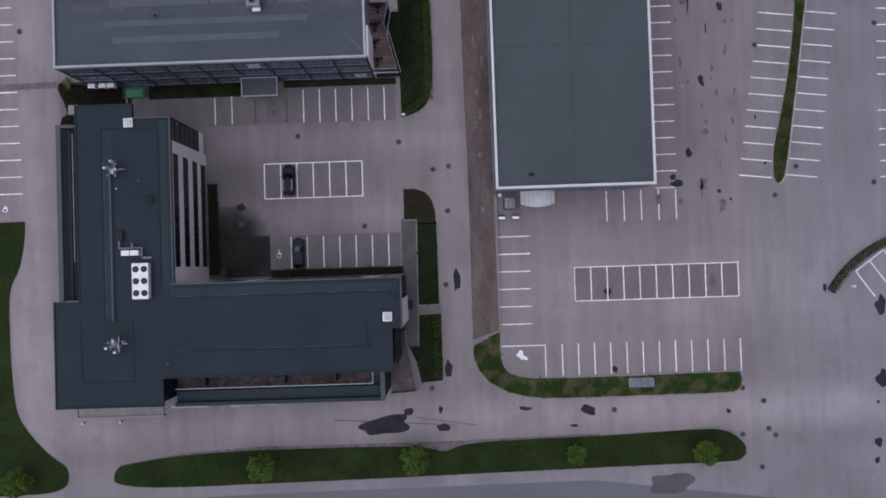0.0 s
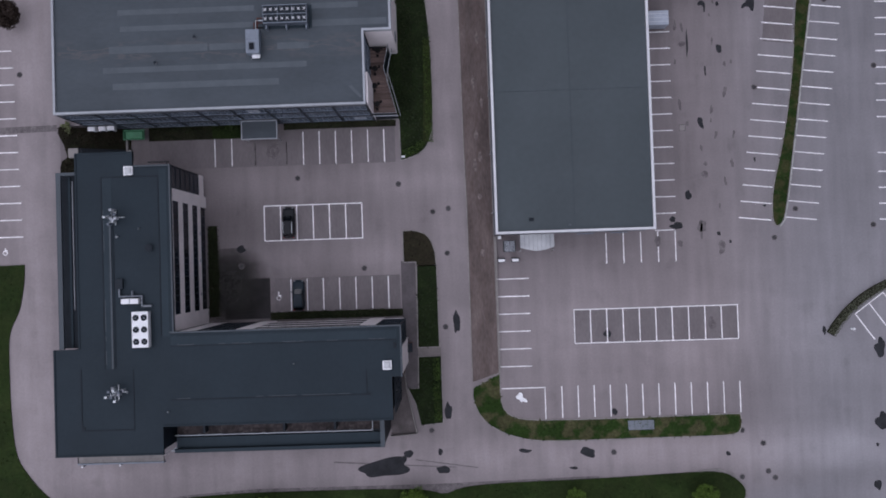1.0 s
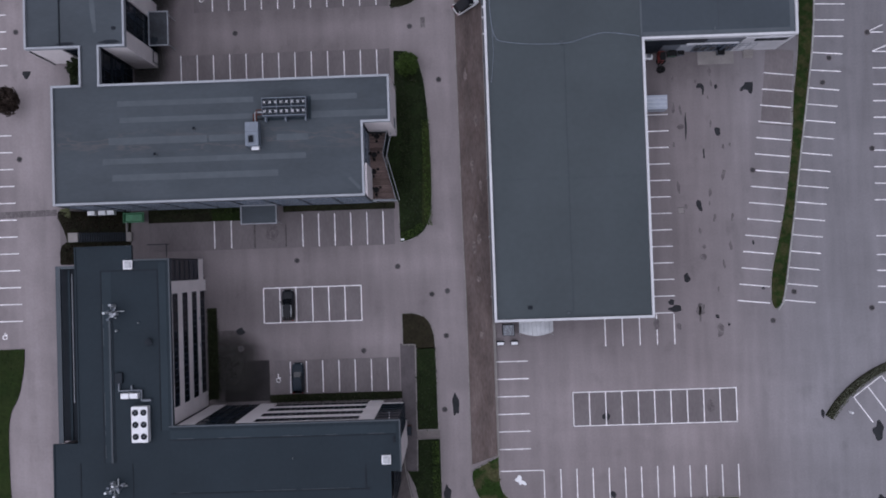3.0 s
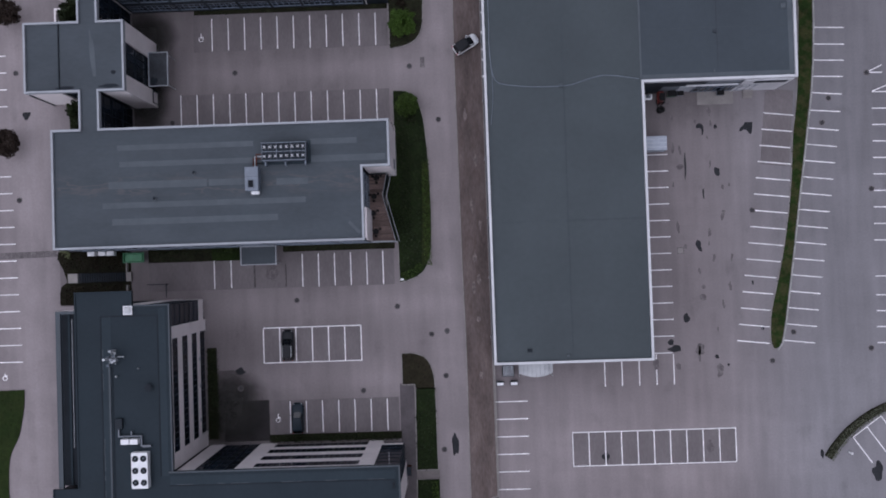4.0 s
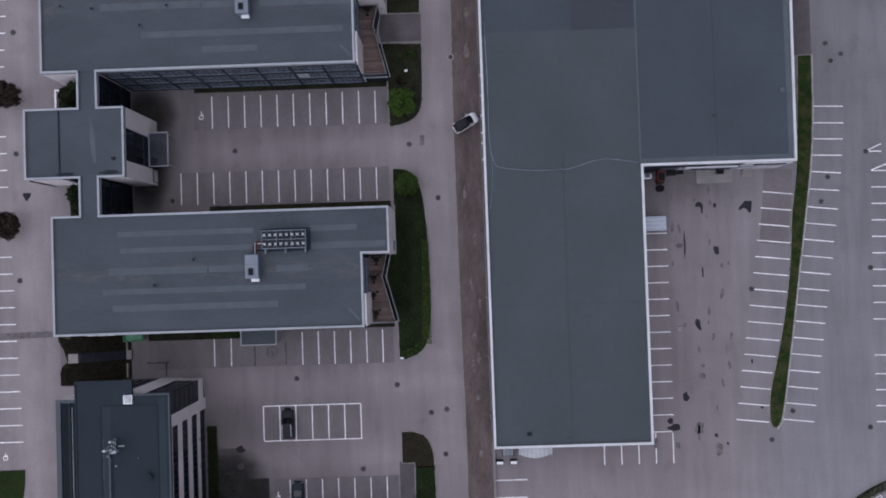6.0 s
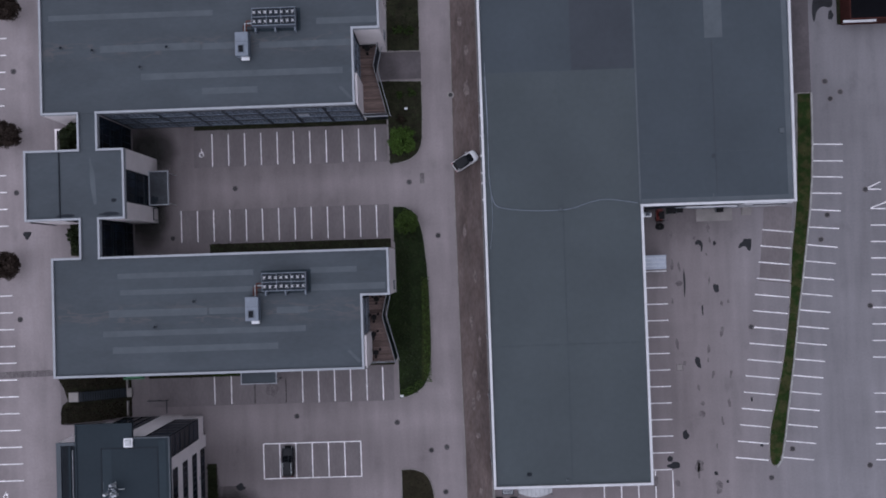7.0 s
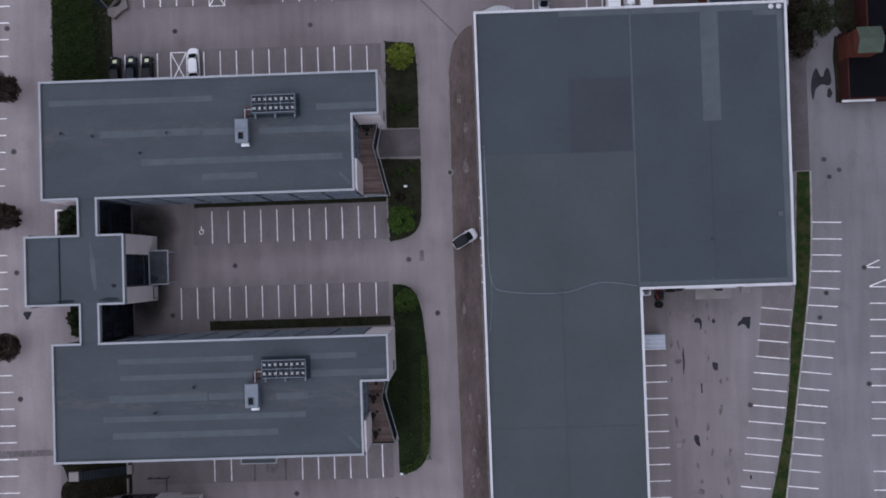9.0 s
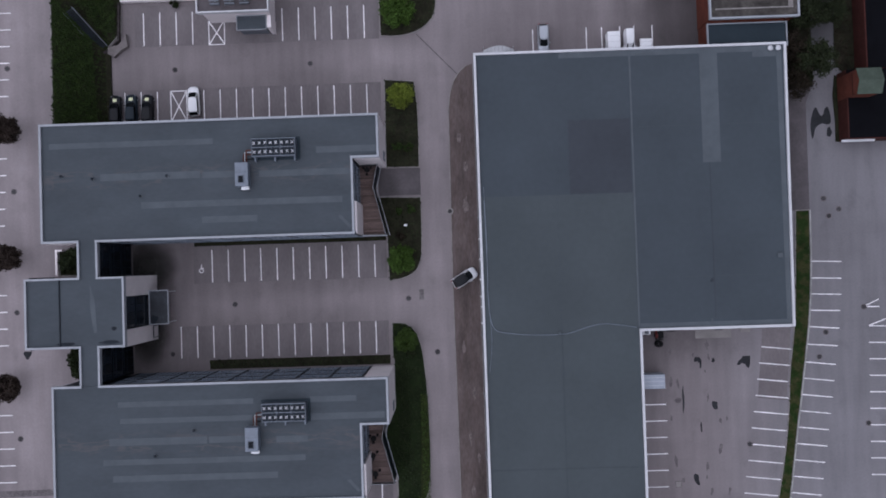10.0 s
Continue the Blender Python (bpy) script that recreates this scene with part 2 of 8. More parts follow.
LEAF_COPPER = material("copper leaves", (0.032, 0.021, 0.020), 0.75, large=(1.0, 0.25), fine=(0.3, 0.2), tint=(0.040, 0.031, 0.022), island=0.4)
LEAF_RUST = material("brown twigs", (0.0210, 0.0140, 0.0100), 0.8, large=(1.5, 0.3), fine=(0.3, 0.2), tint=(0.0160, 0.0140, 0.0080), island=0.4)
LEAF_MID = material("fresh green leaves", (0.055, 0.098, 0.014), 0.7, large=(1.2, 0.25), fine=(0.3, 0.2), tint=(0.034, 0.066, 0.012), island=0.4)
LEAF_OLIVE = material("dull olive leaves", (0.046, 0.076, 0.013), 0.7, large=(1.0, 0.3), fine=(0.3, 0.2), tint=(0.028, 0.050, 0.011), island=0.5)
LEAF_DULL = material("dull green leaves", (0.0150, 0.0225, 0.0085), 0.75, large=(1.2, 0.35), fine=(0.3, 0.2), tint=(0.0230, 0.0270, 0.0120), island=0.4)
BED_BROWN = material("brown bare bed", (0.0240, 0.0190, 0.0130), 0.95, large=(1.5, 0.25), fine=(0.3, 0.2), tint=(0.0200, 0.0200, 0.0100), bump=0.04)
BARK = material("tree bark", (0.085, 0.065, 0.050), 0.95, large=(0.6, 0.2), fine=(0.08, 0.25), bump=0.02)
ROOF_SLATE = material("dark slate-blue roof membrane", (0.0176, 0.0264, 0.0339), 0.66, large=(7, 0.10), fine=(0.5, 0.05), tint=(0.0207, 0.0290, 0.0370))
ROOF_SLATE_LIGHT = material("slate-blue roof membrane, paler", (0.0234, 0.0342, 0.0432), 0.64, large=(7, 0.10), fine=(0.5, 0.05))
ROOF_SLATE_EDGE = material("slate-blue metal edging", (0.034, 0.045, 0.057), 0.5, large=(4, 0.12), fine=(0.4, 0.06))
ROOF_GREY = material("grey roof membrane", (0.0580, 0.0695, 0.0800), 0.7, large=(5, 0.12), fine=(0.5, 0.05), tint=(0.0665, 0.0755, 0.0860), stretch=(0.6, 1.2, 1))


def weathered(m, bands, colour, sharp=(0.54, 0.68), strength=0.55):
    """Pale dried-out water stains in bands along a flat roof; each band is (middle y, half width)."""
    n, l = m.node_tree.nodes, m.node_tree.links
    p = n["Principled BSDF"]
    old = p.inputs["Base Color"].links[0].from_socket
    geo = n.new("ShaderNodeNewGeometry")
    xyz = n.new("ShaderNodeSeparateXYZ")
    l.new(geo.outputs["Position"], xyz.inputs[0])
    total = None
    for middle, half in bands:
        off = n.new("ShaderNodeMath")
        off.operation = "SUBTRACT"
        off.inputs[1].default_value = middle
        l.new(xyz.outputs["Y"], off.inputs[0])
        size = n.new("ShaderNodeMath")
        size.operation = "ABSOLUTE"
        l.new(off.outputs[0], size.inputs[0])
        near = n.new("ShaderNodeMapRange")
        near.interpolation_type = "SMOOTHSTEP"
        for key, v in (("From Min", 0.0), ("From Max", half), ("To Min", 1.0), ("To Max", 0.0)):
            near.inputs[key].default_value = v
        l.new(size.outputs[0], near.inputs["Value"])
        if total is None:
            total = near.outputs[0]
        else:
            both = n.new("ShaderNodeMath")
            both.operation = "MAXIMUM"
            l.new(total, both.inputs[0])
            l.new(near.outputs[0], both.inputs[1])
            total = both.outputs[0]
    mapping = n.new("ShaderNodeMapping")
    mapping.inputs["Scale"].default_value = (0.28, 1.1, 1)
    mapping.inputs["Rotation"].default_value = (0, 0, 0.12)
    l.new(geo.outputs["Position"], mapping.inputs["Vector"])
    t = n.new("ShaderNodeTexNoise")
    t.inputs["Scale"].default_value, t.inputs["Detail"].default_value = 0.9, 7
    l.new(mapping.outputs[0], t.inputs["Vector"])
    cut = n.new("ShaderNodeMapRange")
    for key, v in (("From Min", sharp[0]), ("From Max", sharp[1]), ("To Min", 0.0), ("To Max", strength)):
        cut.inputs[key].default_value = v
    l.new(t.outputs["Fac"], cut.inputs["Value"])
    # rivulets: thin lines where the fine pattern crosses its middle value
    fine = n.new("ShaderNodeTexNoise")
    fine.inputs["Scale"].default_value, fine.inputs["Detail"].default_value = 0.55, 3
    l.new(mapping.outputs[0], fine.inputs["Vector"])
    away = n.new("ShaderNodeMath")
    away.operation = "SUBTRACT"
    away.inputs[1].default_value = 0.5
    l.new(fine.outputs["Fac"], away.inputs[0])
    bare = n.new("ShaderNodeMath")
    bare.operation = "ABSOLUTE"
    l.new(away.outputs[0], bare.inputs[0])
    thin = n.new("ShaderNodeMapRange")
    for key, v in (("From Min", 0.006), ("From Max", 0.030), ("To Min", 0.7), ("To Max", 0.0)):
        thin.inputs[key].default_value = v
    l.new(bare.outputs[0], thin.inputs["Value"])
    either = n.new("ShaderNodeMath")
    either.operation = "MAXIMUM"
    l.new(cut.outputs[0], either.inputs[0])
    l.new(thin.outputs[0], either.inputs[1])
    amount = n.new("ShaderNodeMath")
    amount.operation = "MULTIPLY"
    l.new(either.outputs[0], amount.inputs[0])
    l.new(total, amount.inputs[1])
    mix = n.new("ShaderNodeMix")
    mix.data_type = "RGBA"
    l.new(amount.outputs[0], mix.inputs["Factor"])
    l.new(old, mix.inputs["A"])
    mix.inputs["B"].default_value = (*colour, 1)
    l.new(mix.outputs["Result"], p.inputs["Base Color"])


weathered(ROOF_GREY, ((37.3, 2.6), (74.6, 2.2)), (0.098, 0.094, 0.096))
ROOF_STRIP = material("pale roof repair strip", (0.0860, 0.0990, 0.1110), 0.7, large=(2, 0.10), fine=(0.4, 0.03))
ROOF_HALL = material("hall roof sheeting", (0.0600, 0.0722, 0.0778), 0.68, large=(10, 0.09), fine=(0.8, 0.04), tint=(0.0640, 0.0745, 0.0815))
ROOF_HALL_B = material("hall roof sheeting, newer", (0.0530, 0.0645, 0.0740), 0.68, large=(9, 0.08), fine=(0.8, 0.04), tint=(0.0560, 0.0670, 0.0790))
ROOF_HALL_C = material("hall roof sheeting, replaced", (0.0470, 0.0530, 0.0630), 0.7, large=(6, 0.08), fine=(0.8, 0.04))
ROOF_SEAM = material("roof seam sealant", (0.016, 0.020, 0.026), 0.7, large=(2, 0.2), fine=(0.2, 0.1))
TRIM = material("pale aluminium trim", (0.3040, 0.3192, 0.3496), 0.45, large=(3, 0.12), fine=(0.3, 0.06), metal=0.0)
TRIM_WHITE = material("white metal trim", (0.5386, 0.5386, 0.5623), 0.45, large=(3, 0.10), fine=(0.3, 0.05))
CLAD_WHITE = material("off-white wall cladding", (0.80, 0.74, 0.745), 0.7, large=(3, 0.07), fine=(0.3, 0.03), tint=(0.76, 0.71, 0.715))
CLAD_DARK = material("dark blue-grey cladding", (0.0110, 0.0160, 0.0230), 0.5, large=(3, 0.15), fine=(0.3, 0.05), spec=0.2)
CLAD_MID = material("grey wall cladding", (0.13, 0.145, 0.17), 0.5, large=(3, 0.12), fine=(0.3, 0.05))
FRAME = material("grey window frames", (0.120, 0.145, 0.185), 0.45, large=(2, 0.15), fine=(0.2, 0.05))
CANOPY_GLASS = material("grimy canopy glass", (0.034, 0.038, 0.045), 0.4, large=(1.5, 0.3), fine=(0.3, 0.15), spec=0.3)
GLASS = material("tinted window glass", (0.0070, 0.0125, 0.0230), 0.06, large=(3, 0.2), fine=(0.5, 0.1), each=0.5, spec=0.35)
BLIND = material("white blinds behind glass", (0.55, 0.56, 0.58), 0.3, large=(1, 0.1), fine=(0.1, 0.1), coat=1.0)
PALE_CASING = material("pale blue-grey sheet steel", (0.33, 0.36, 0.42), 0.5, large=(0.8, 0.10), fine=(0.15, 0.06))
GALV = material("galvanised steel", (0.42, 0.44, 0.46), 0.4, metal=0.6, large=(0.6, 0.2), fine=(0.1, 0.15))
UNIT_WHITE = material("white enamelled casing", (0.74, 0.74, 0.76), 0.45, large=(0.8, 0.06), fine=(0.15, 0.05))
UNIT_BLUE = material("pale blue-grey casing", (0.155, 0.18, 0.22), 0.45, large=(0.8, 0.10), fine=(0.15, 0.06))
TERRACE = material("weathered terrace slabs", (0.060, 0.050, 0.050), 0.9, large=(1.2, 0.4), fine=(0.2, 0.2), tint=(0.035, 0.030, 0.030), sharp=True)
UNIT_SLATE = material("dark slate-grey casing", (0.085, 0.100, 0.125), 0.5, large=(0.8, 0.10), fine=(0.15, 0.06))
FAN = material("dark fan grille", (0.012, 0.014, 0.018), 0.7, large=(0.5, 0.2), fine=(0.05, 0.2), spec=0.1)
BLACK = material("black rubber", (0.012, 0.012, 0.013), 0.8, large=(0.4, 0.2), fine=(0.05, 0.2))
DECK = material("timber decking", (0.135, 0.098, 0.088), 0.8, large=(1.5, 0.2), fine=(0.2, 0.2), each=0.30, stretch=(0.3, 2, 1))
BRICK = material("red brickwork", (0.115, 0.036, 0.023), 0.9, large=(1.5, 0.18), fine=(0.16, 0.20), tint=(0.095, 0.032, 0.022), bump=0.01)
# darker copy of the brick, with the shade on the house put into its colour
BRICK_DARK = material("red brickwork with shade in its colour", (0.062, 0.019, 0.015), 0.9, large=(1.5, 0.2), fine=(0.16, 0.2), tint=(0.040, 0.015, 0.013), bump=0.01)
ROOF_BLACK = material("black slate roof", (0.0045, 0.0047, 0.0063), 0.8, large=(2, 0.2), fine=(0.25, 0.15), bump=0.02, spec=0.05)
ROOF_MOSS = material("mossy flat roof", (0.040, 0.038, 0.033), 0.9, large=(1.8, 0.45), fine=(0.4, 0.2), tint=(0.085, 0.076, 0.072))
COPPER_GREEN = material("green patinated roof", (0.062, 0.080, 0.062), 0.6, large=(1, 0.15), fine=(0.2, 0.1))
POLY = material("frosted polycarbonate", (0.4464, 0.4536, 0.4680), 0.35, large=(1.0, 0.10), fine=(0.2, 0.06))
CAR_BLACK = material("black car paint", (0.007, 0.008, 0.011), 0.40, large=(1, 0.1), fine=(0.1, 0.02), coat=0.0, spec=0.22)
CAR_BLUE = material("dark blue-green car paint", (0.009, 0.017, 0.026), 0.40, large=(1, 0.1), fine=(0.1, 0.02), coat=0.0, spec=0.22)
CAR_SILVER = material("silver car paint", (0.36, 0.38, 0.42), 0.35, metal=0.3, large=(1, 0.06), fine=(0.1, 0.02), coat=0.5)
CAR_WHITE = material("white car paint", (0.80, 0.80, 0.82), 0.3, large=(1, 0.04), fine=(0.1, 0.02), coat=0.8)
CAR_GLASS = material("car glass", (0.0060, 0.0072, 0.0090), 0.05, large=(1, 0.1), fine=(0.1, 0.02), coat=0.5)
LAMP_WHITE = material("headlight lens", (0.30, 0.31, 0.33), 0.15, large=(0.3, 0.1), fine=(0.05, 0.05), coat=1.0)
LAMP_RED = material("tail light lens", (0.30, 0.012, 0.010), 0.2, large=(0.3, 0.1), fine=(0.05, 0.05), coat=1.0)
TAXI_SIGN = material("pale yellow roof sign", (0.74, 0.76, 0.46), 0.4, large=(0.3, 0.05), fine=(0.05, 0.05))
SKIP_GREEN = material("green skip paint", (0.055, 0.195, 0.095), 0.5, large=(0.8, 0.2), fine=(0.15, 0.15))
RED = material("red machine paint", (0.17, 0.026, 0.022), 0.45, large=(0.5, 0.15), fine=(0.1, 0.1))
GREEN_DARK = material("dark green machine paint", (0.03, 0.09, 0.06), 0.45, large=(0.5, 0.15), fine=(0.1, 0.1))


# ---- geometry helpers ----
def thing(name, at, label="", category="", group="", kind=""):
    """An Empty at a thing's base; its parts are given in the same coordinates as at."""
    ob = new(name)
    ob.empty_display_size = 0.5
    ob.location = at
    return tagged(ob, label, category, group, kind)


def base_of(ob):
    """The place of the thing that ob belongs to."""
    while ob.parent:
        ob = ob.parent
    return ob.location


def linked(name, data, parent, at=(0, 0, 0), turn=0.0, label=""):
    ob = new(name, data)
    ob.parent = parent
    ob.location = at
    ob.rotation_euler = (0, 0, turn)
    if label:
        tagged(ob, label)
    return ob


def mesh_of(name, bm, mat):
    data = bpy.data.meshes.new(name)
    bm.to_mesh(data)
    bm.free()
    data.materials.append(mat)
    return data


def part(name, bm, mat, parent, label=""):
    """A bmesh in world coordinates, linked as one mesh under a thing or a part."""
    bmesh.ops.translate(bm, verts=bm.verts, vec=-base_of(parent))
    return linked(name, mesh_of(name, bm, mat), parent, label=label)


def alone(name, bm, mat, label, category, kind="", group=""):
    """A bmesh in world coordinates as a top-level thing of its own, with its origin at its base."""
    lo = Vector([min(v.co[i] for v in bm.verts) for i in range(3)])
    hi = Vector([max(v.co[i] for v in bm.verts) for i in range(3)])
    at = Vector(((lo.x + hi.x) / 2, (lo.y + hi.y) / 2, lo.z))
    bmesh.ops.translate(bm, verts=bm.verts, vec=-at)
    ob = new(name, mesh_of(name, bm, mat))
    ob.location = at
    return tagged(ob, label, category, group, kind)


def add_box(bm, x0, x1, y0, y1, z0, z1, bevel=0.0):
    verts = [bm.verts.new((x, y, z)) for z in (z0, z1) for x, y in ((x0, y0), (x1, y0), (x1, y1), (x0, y1))]
    faces = [bm.faces.new([verts[i] for i in f]) for f in
             ((3, 2, 1, 0), (4, 5, 6, 7), (0, 1, 5, 4), (1, 2, 6, 5), (2, 3, 7, 6), (3, 0, 4, 7))]
    if bevel:
        edges = {e for f in faces for e in f.edges}
        bmesh.ops.bevel(bm, geom=list(edges), offset=bevel, segments=1, affect="EDGES")
    return bm


def box(x0, x1, y0, y1, z0, z1, bevel=0.0):
    return add_box(bmesh.new(), x0, x1, y0, y1, z0, z1, bevel)


def boxes(rows, bevel=0.0):
    bm = bmesh.new()
    for row in rows:
        add_box(bm, *row, bevel=bevel)
    return bm


def add_prism(bm, outline, z0, z1):
    """An upright prism over an outline given counter-clockwise."""
    n = len(outline)
    low = [bm.verts.new((x, y, z0)) for x, y in outline]
    top = [bm.verts.new((x, y, z1)) for x, y in outline]
    bm.faces.new(top)
    bm.faces.new(low[::-1])
    for i in range(n):
        bm.faces.new((low[i], low[(i + 1) % n], top[(i + 1) % n], top[i]))
    return bm


def prism(outline, z0, z1):
    return add_prism(bmesh.new(), outline, z0, z1)


def add_tube(bm, a, b, r0, r1=None, sides=8):
    """A tapered round bar from a to b."""
    a, b = Vector(a), Vector(b)
    r1 = r0 if r1 is None else r1
    turn = (b - a).to_track_quat("Z", "Y")
    rings = []
    for p, r in ((a, r0), (b, r1)):
        rings.append([bm.verts.new(p + turn @ Vector((r * math.cos(k * math.tau / sides), r * math.sin(k * math.tau / sides), 0))) for k in range(sides)])
    for k in range(sides):
        bm.faces.new((rings[0][k], rings[0][(k + 1) % sides], rings[1][(k + 1) % sides], rings[1][k]))
    bm.faces.new(rings[0][::-1])
    bm.faces.new(rings[1])
    return bm


def loft(rings, closed_ends=True):
    """Skins rings of equal length, each a closed loop."""
    bm = bmesh.new()
    made = [[bm.verts.new(p) for p in ring] for ring in rings]
    for a, b in zip(made, made[1:]):
        for k in range(len(a)):
            bm.faces.new((a[k], a[(k + 1) % len(a)], b[(k + 1) % len(b)], b[k]))
    if closed_ends:
        bm.faces.new(made[0][::-1])
        bm.faces.new(made[-1])
    bmesh.ops.recalc_face_normals(bm, faces=bm.faces)
    return bm


def rounded(points, rounds=2, keep=()):
    """Chaikin's corner cutting on a closed outline; a point with a third value stays a sharp corner."""
    points = [p[:2] for p in points for _ in range(4 if len(p) > 2 else 1)]
    for _ in range(rounds):
        cut = []
        for i, (x0, y0) in enumerate(points):
            x1, y1 = points[(i + 1) % len(points)]
            cut += [(0.75 * x0 + 0.25 * x1, 0.75 * y0 + 0.25 * y1), (0.25 * x0 + 0.75 * x1, 0.25 * y0 + 0.75 * y1)]
        points = cut
    return points


def counter(points):
    area = sum(a[0] * b[1] - b[0] * a[1] for a, b in zip(points, points[1:] + points[:1]))
    return points if area > 0 else points[::-1]


def inside(points, x, y):
    """Which of the places x, y lie in the outline (numpy arrays)."""
    hit = np.zeros(len(x), bool)
    for (x0, y0), (x1, y1) in zip(points, points[1:] + points[:1]):
        cross = (y0 > y) != (y1 > y)
        hit ^= cross & (x < (x1 - x0) * (y - y0) / ((y1 - y0) or 1e-9) + x0)
    return hit


def band(points, width, closed=True):
    """Two outlines, width/2 to either side of a line."""
    n, left, right = len(points), [], []
    for i, p in enumerate(points):
        a = points[i - 1] if closed or i else p
        b = points[(i + 1) % n] if closed or i < n - 1 else p
        d = (Vector(b) - Vector(a)).normalized()
        left.append((p[0] - d.y * width / 2, p[1] + d.x * width / 2))
        right.append((p[0] + d.y * width / 2, p[1] - d.x * width / 2))
    return left, right


def strip(points, width, z0, z1, closed=True):
    """A bar of rectangular section along a line on the ground."""
    left, right = band(points, width, closed)
    bm, rings = bmesh.new(), []
    for l, r in zip(left, right):
        rings.append([bm.verts.new((*l, z0)), bm.verts.new((*r, z0)), bm.verts.new((*r, z1)), bm.verts.new((*l, z1))])
    pairs = list(zip(rings, rings[1:])) + ([(rings[-1], rings[0])] if closed else [])
    for a, b in pairs:
        for k in range(4):
            bm.faces.new((a[k], b[k], b[(k + 1) % 4], a[(k + 1) % 4]))
    if not closed:
        bm.faces.new(rings[0])
        bm.faces.new(rings[-1][::-1])
    bmesh.ops.recalc_face_normals(bm, faces=bm.faces)
    return bm


def scatter_mesh(name, places, size, rng, mat, flat=0.5, spread=0.4):
    """One mesh of many small leaf-like faces round the places. flat: how much they face upwards."""
    n = len(places)
    normal = rng.normal(size=(n, 3))
    normal[:, 2] = np.abs(normal[:, 2]) + flat
    normal /= np.linalg.norm(normal, axis=1, keepdims=True)
    side = np.cross(normal, rng.normal(size=(n, 3)))
    side /= np.linalg.norm(side, axis=1, keepdims=True)
    other = np.cross(normal, side)
    s = size * (1 + spread * rng.uniform(-1, 1, size=(n, 1)))
    corners = np.stack([places - side * s, places - other * s * 0.55, places + side * s, places + other * s * 0.55], 1)
    data = bpy.data.meshes.new(name)
    data.from_pydata(corners.reshape(-1, 3).tolist(), [], np.arange(4 * n).reshape(n, 4).tolist())
    data.materials.append(mat)
    return data


# ---- the lie of the land: the western drive runs four metres higher than the courts and falls to them in the south ----
def rise(x, y):
    """The height of the ground above the courts."""
    level = 4.0 + 0.025 * (min(max(y, -80.0), 130.0) - 37.0)
    if y < -8.0:
        top, foot = -53.4 - 4.6 * min(1.0, (-8.0 - y) / 9.0), -32.0
    elif y < 20.8:
        top, foot = -53.4, -52.4
    elif y < 28.95:
        top, foot = -57.9, -49.6
    elif y < 45.65:
        top, foot = -54.5, -53.6
    elif y < 65.7:
        top, foot = -50.3, -49.3
    elif y < 82.5:
        top, foot = -55.5, -54.6
    else:
        top, foot = -56.6, -50.9
    return level * min(1.0, max(0.0, (foot - x) / (foot - top)))


FOLDS = sorted({float(x) for x in range(-58, -31, 2)} | {-57.9, -56.6, -55.5, -54.6, -54.5, -53.6, -53.4, -52.4, -50.9, -50.3, -49.6, -49.3})


def lift(ob):
    """Raises a thing from the level of the courts to the ground at its base."""
    ob.location.z += rise(ob.location.x, ob.location.y)
    return ob


def drape(ob):
    """Folds a flat thing over the sloping ground."""
    for o in (ob, *ob.children):
        if o.type != "MESH":
            continue
        at = ob.location if o is ob else ob.location + o.location
        bm = bmesh.new()
        bm.from_mesh(o.data)
        if len(bm.faces) < 400:
            for x in FOLDS:
                bmesh.ops.bisect_plane(bm, geom=bm.verts[:] + bm.edges[:] + bm.faces[:], plane_co=(x - at.x, 0, 0), plane_no=(1, 0, 0))
        for v in bm.verts:
            v.co.z += rise(v.co.x + at.x, v.co.y + at.y)
        bm.to_mesh(o.data)
        bm.free()
    return ob


def lay_rows(ob):
    """Lifts each painted line of a row to the ground under it."""
    for o in ob.children:
        o.location.z += rise(ob.location.x + o.location.x, ob.location.y + o.location.y)
    return ob


# ---- large structure: ground, roads, car parks ----
ground_x = [-1500.0, -500.0, -200.0, -120.0, -90.0, -75.0, -66.0, -62.0] + FOLDS + [-20.0, 0.0, 30.0, 70.0, 150.0, 500.0, 1500.0]
ground_y = sorted([-1500.0, -500.0, -200.0, -130.0, 200.0, 500.0, 1500.0] + [float(y) for y in range(-80, 131, 3)] + [y + d for y in (-8.0, 20.8, 28.95, 45.65, 65.7, 82.5) for d in (-0.01, 0.01)])
bm = bmesh.new()
rows_ = [[bm.verts.new((x, y, rise(x, y))) for x in ground_x] for y in ground_y]
for a, b in zip(rows_, rows_[1:]):
    for i in range(len(ground_x) - 1):
        bm.faces.new((a[i], a[i + 1], b[i + 1], b[i]))
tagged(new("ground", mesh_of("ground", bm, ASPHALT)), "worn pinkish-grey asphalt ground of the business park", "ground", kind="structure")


def sheet(name, outline, mat, label, z=0.004, category="pavement"):
    return alone(name, prism(counter(outline), z - 0.003, z), mat, label, category, kind="structure")


def rect(x0, x1, y0, y1):
    return [(x0, y0), (x1, y0), (x1, y1), (x0, y1)]


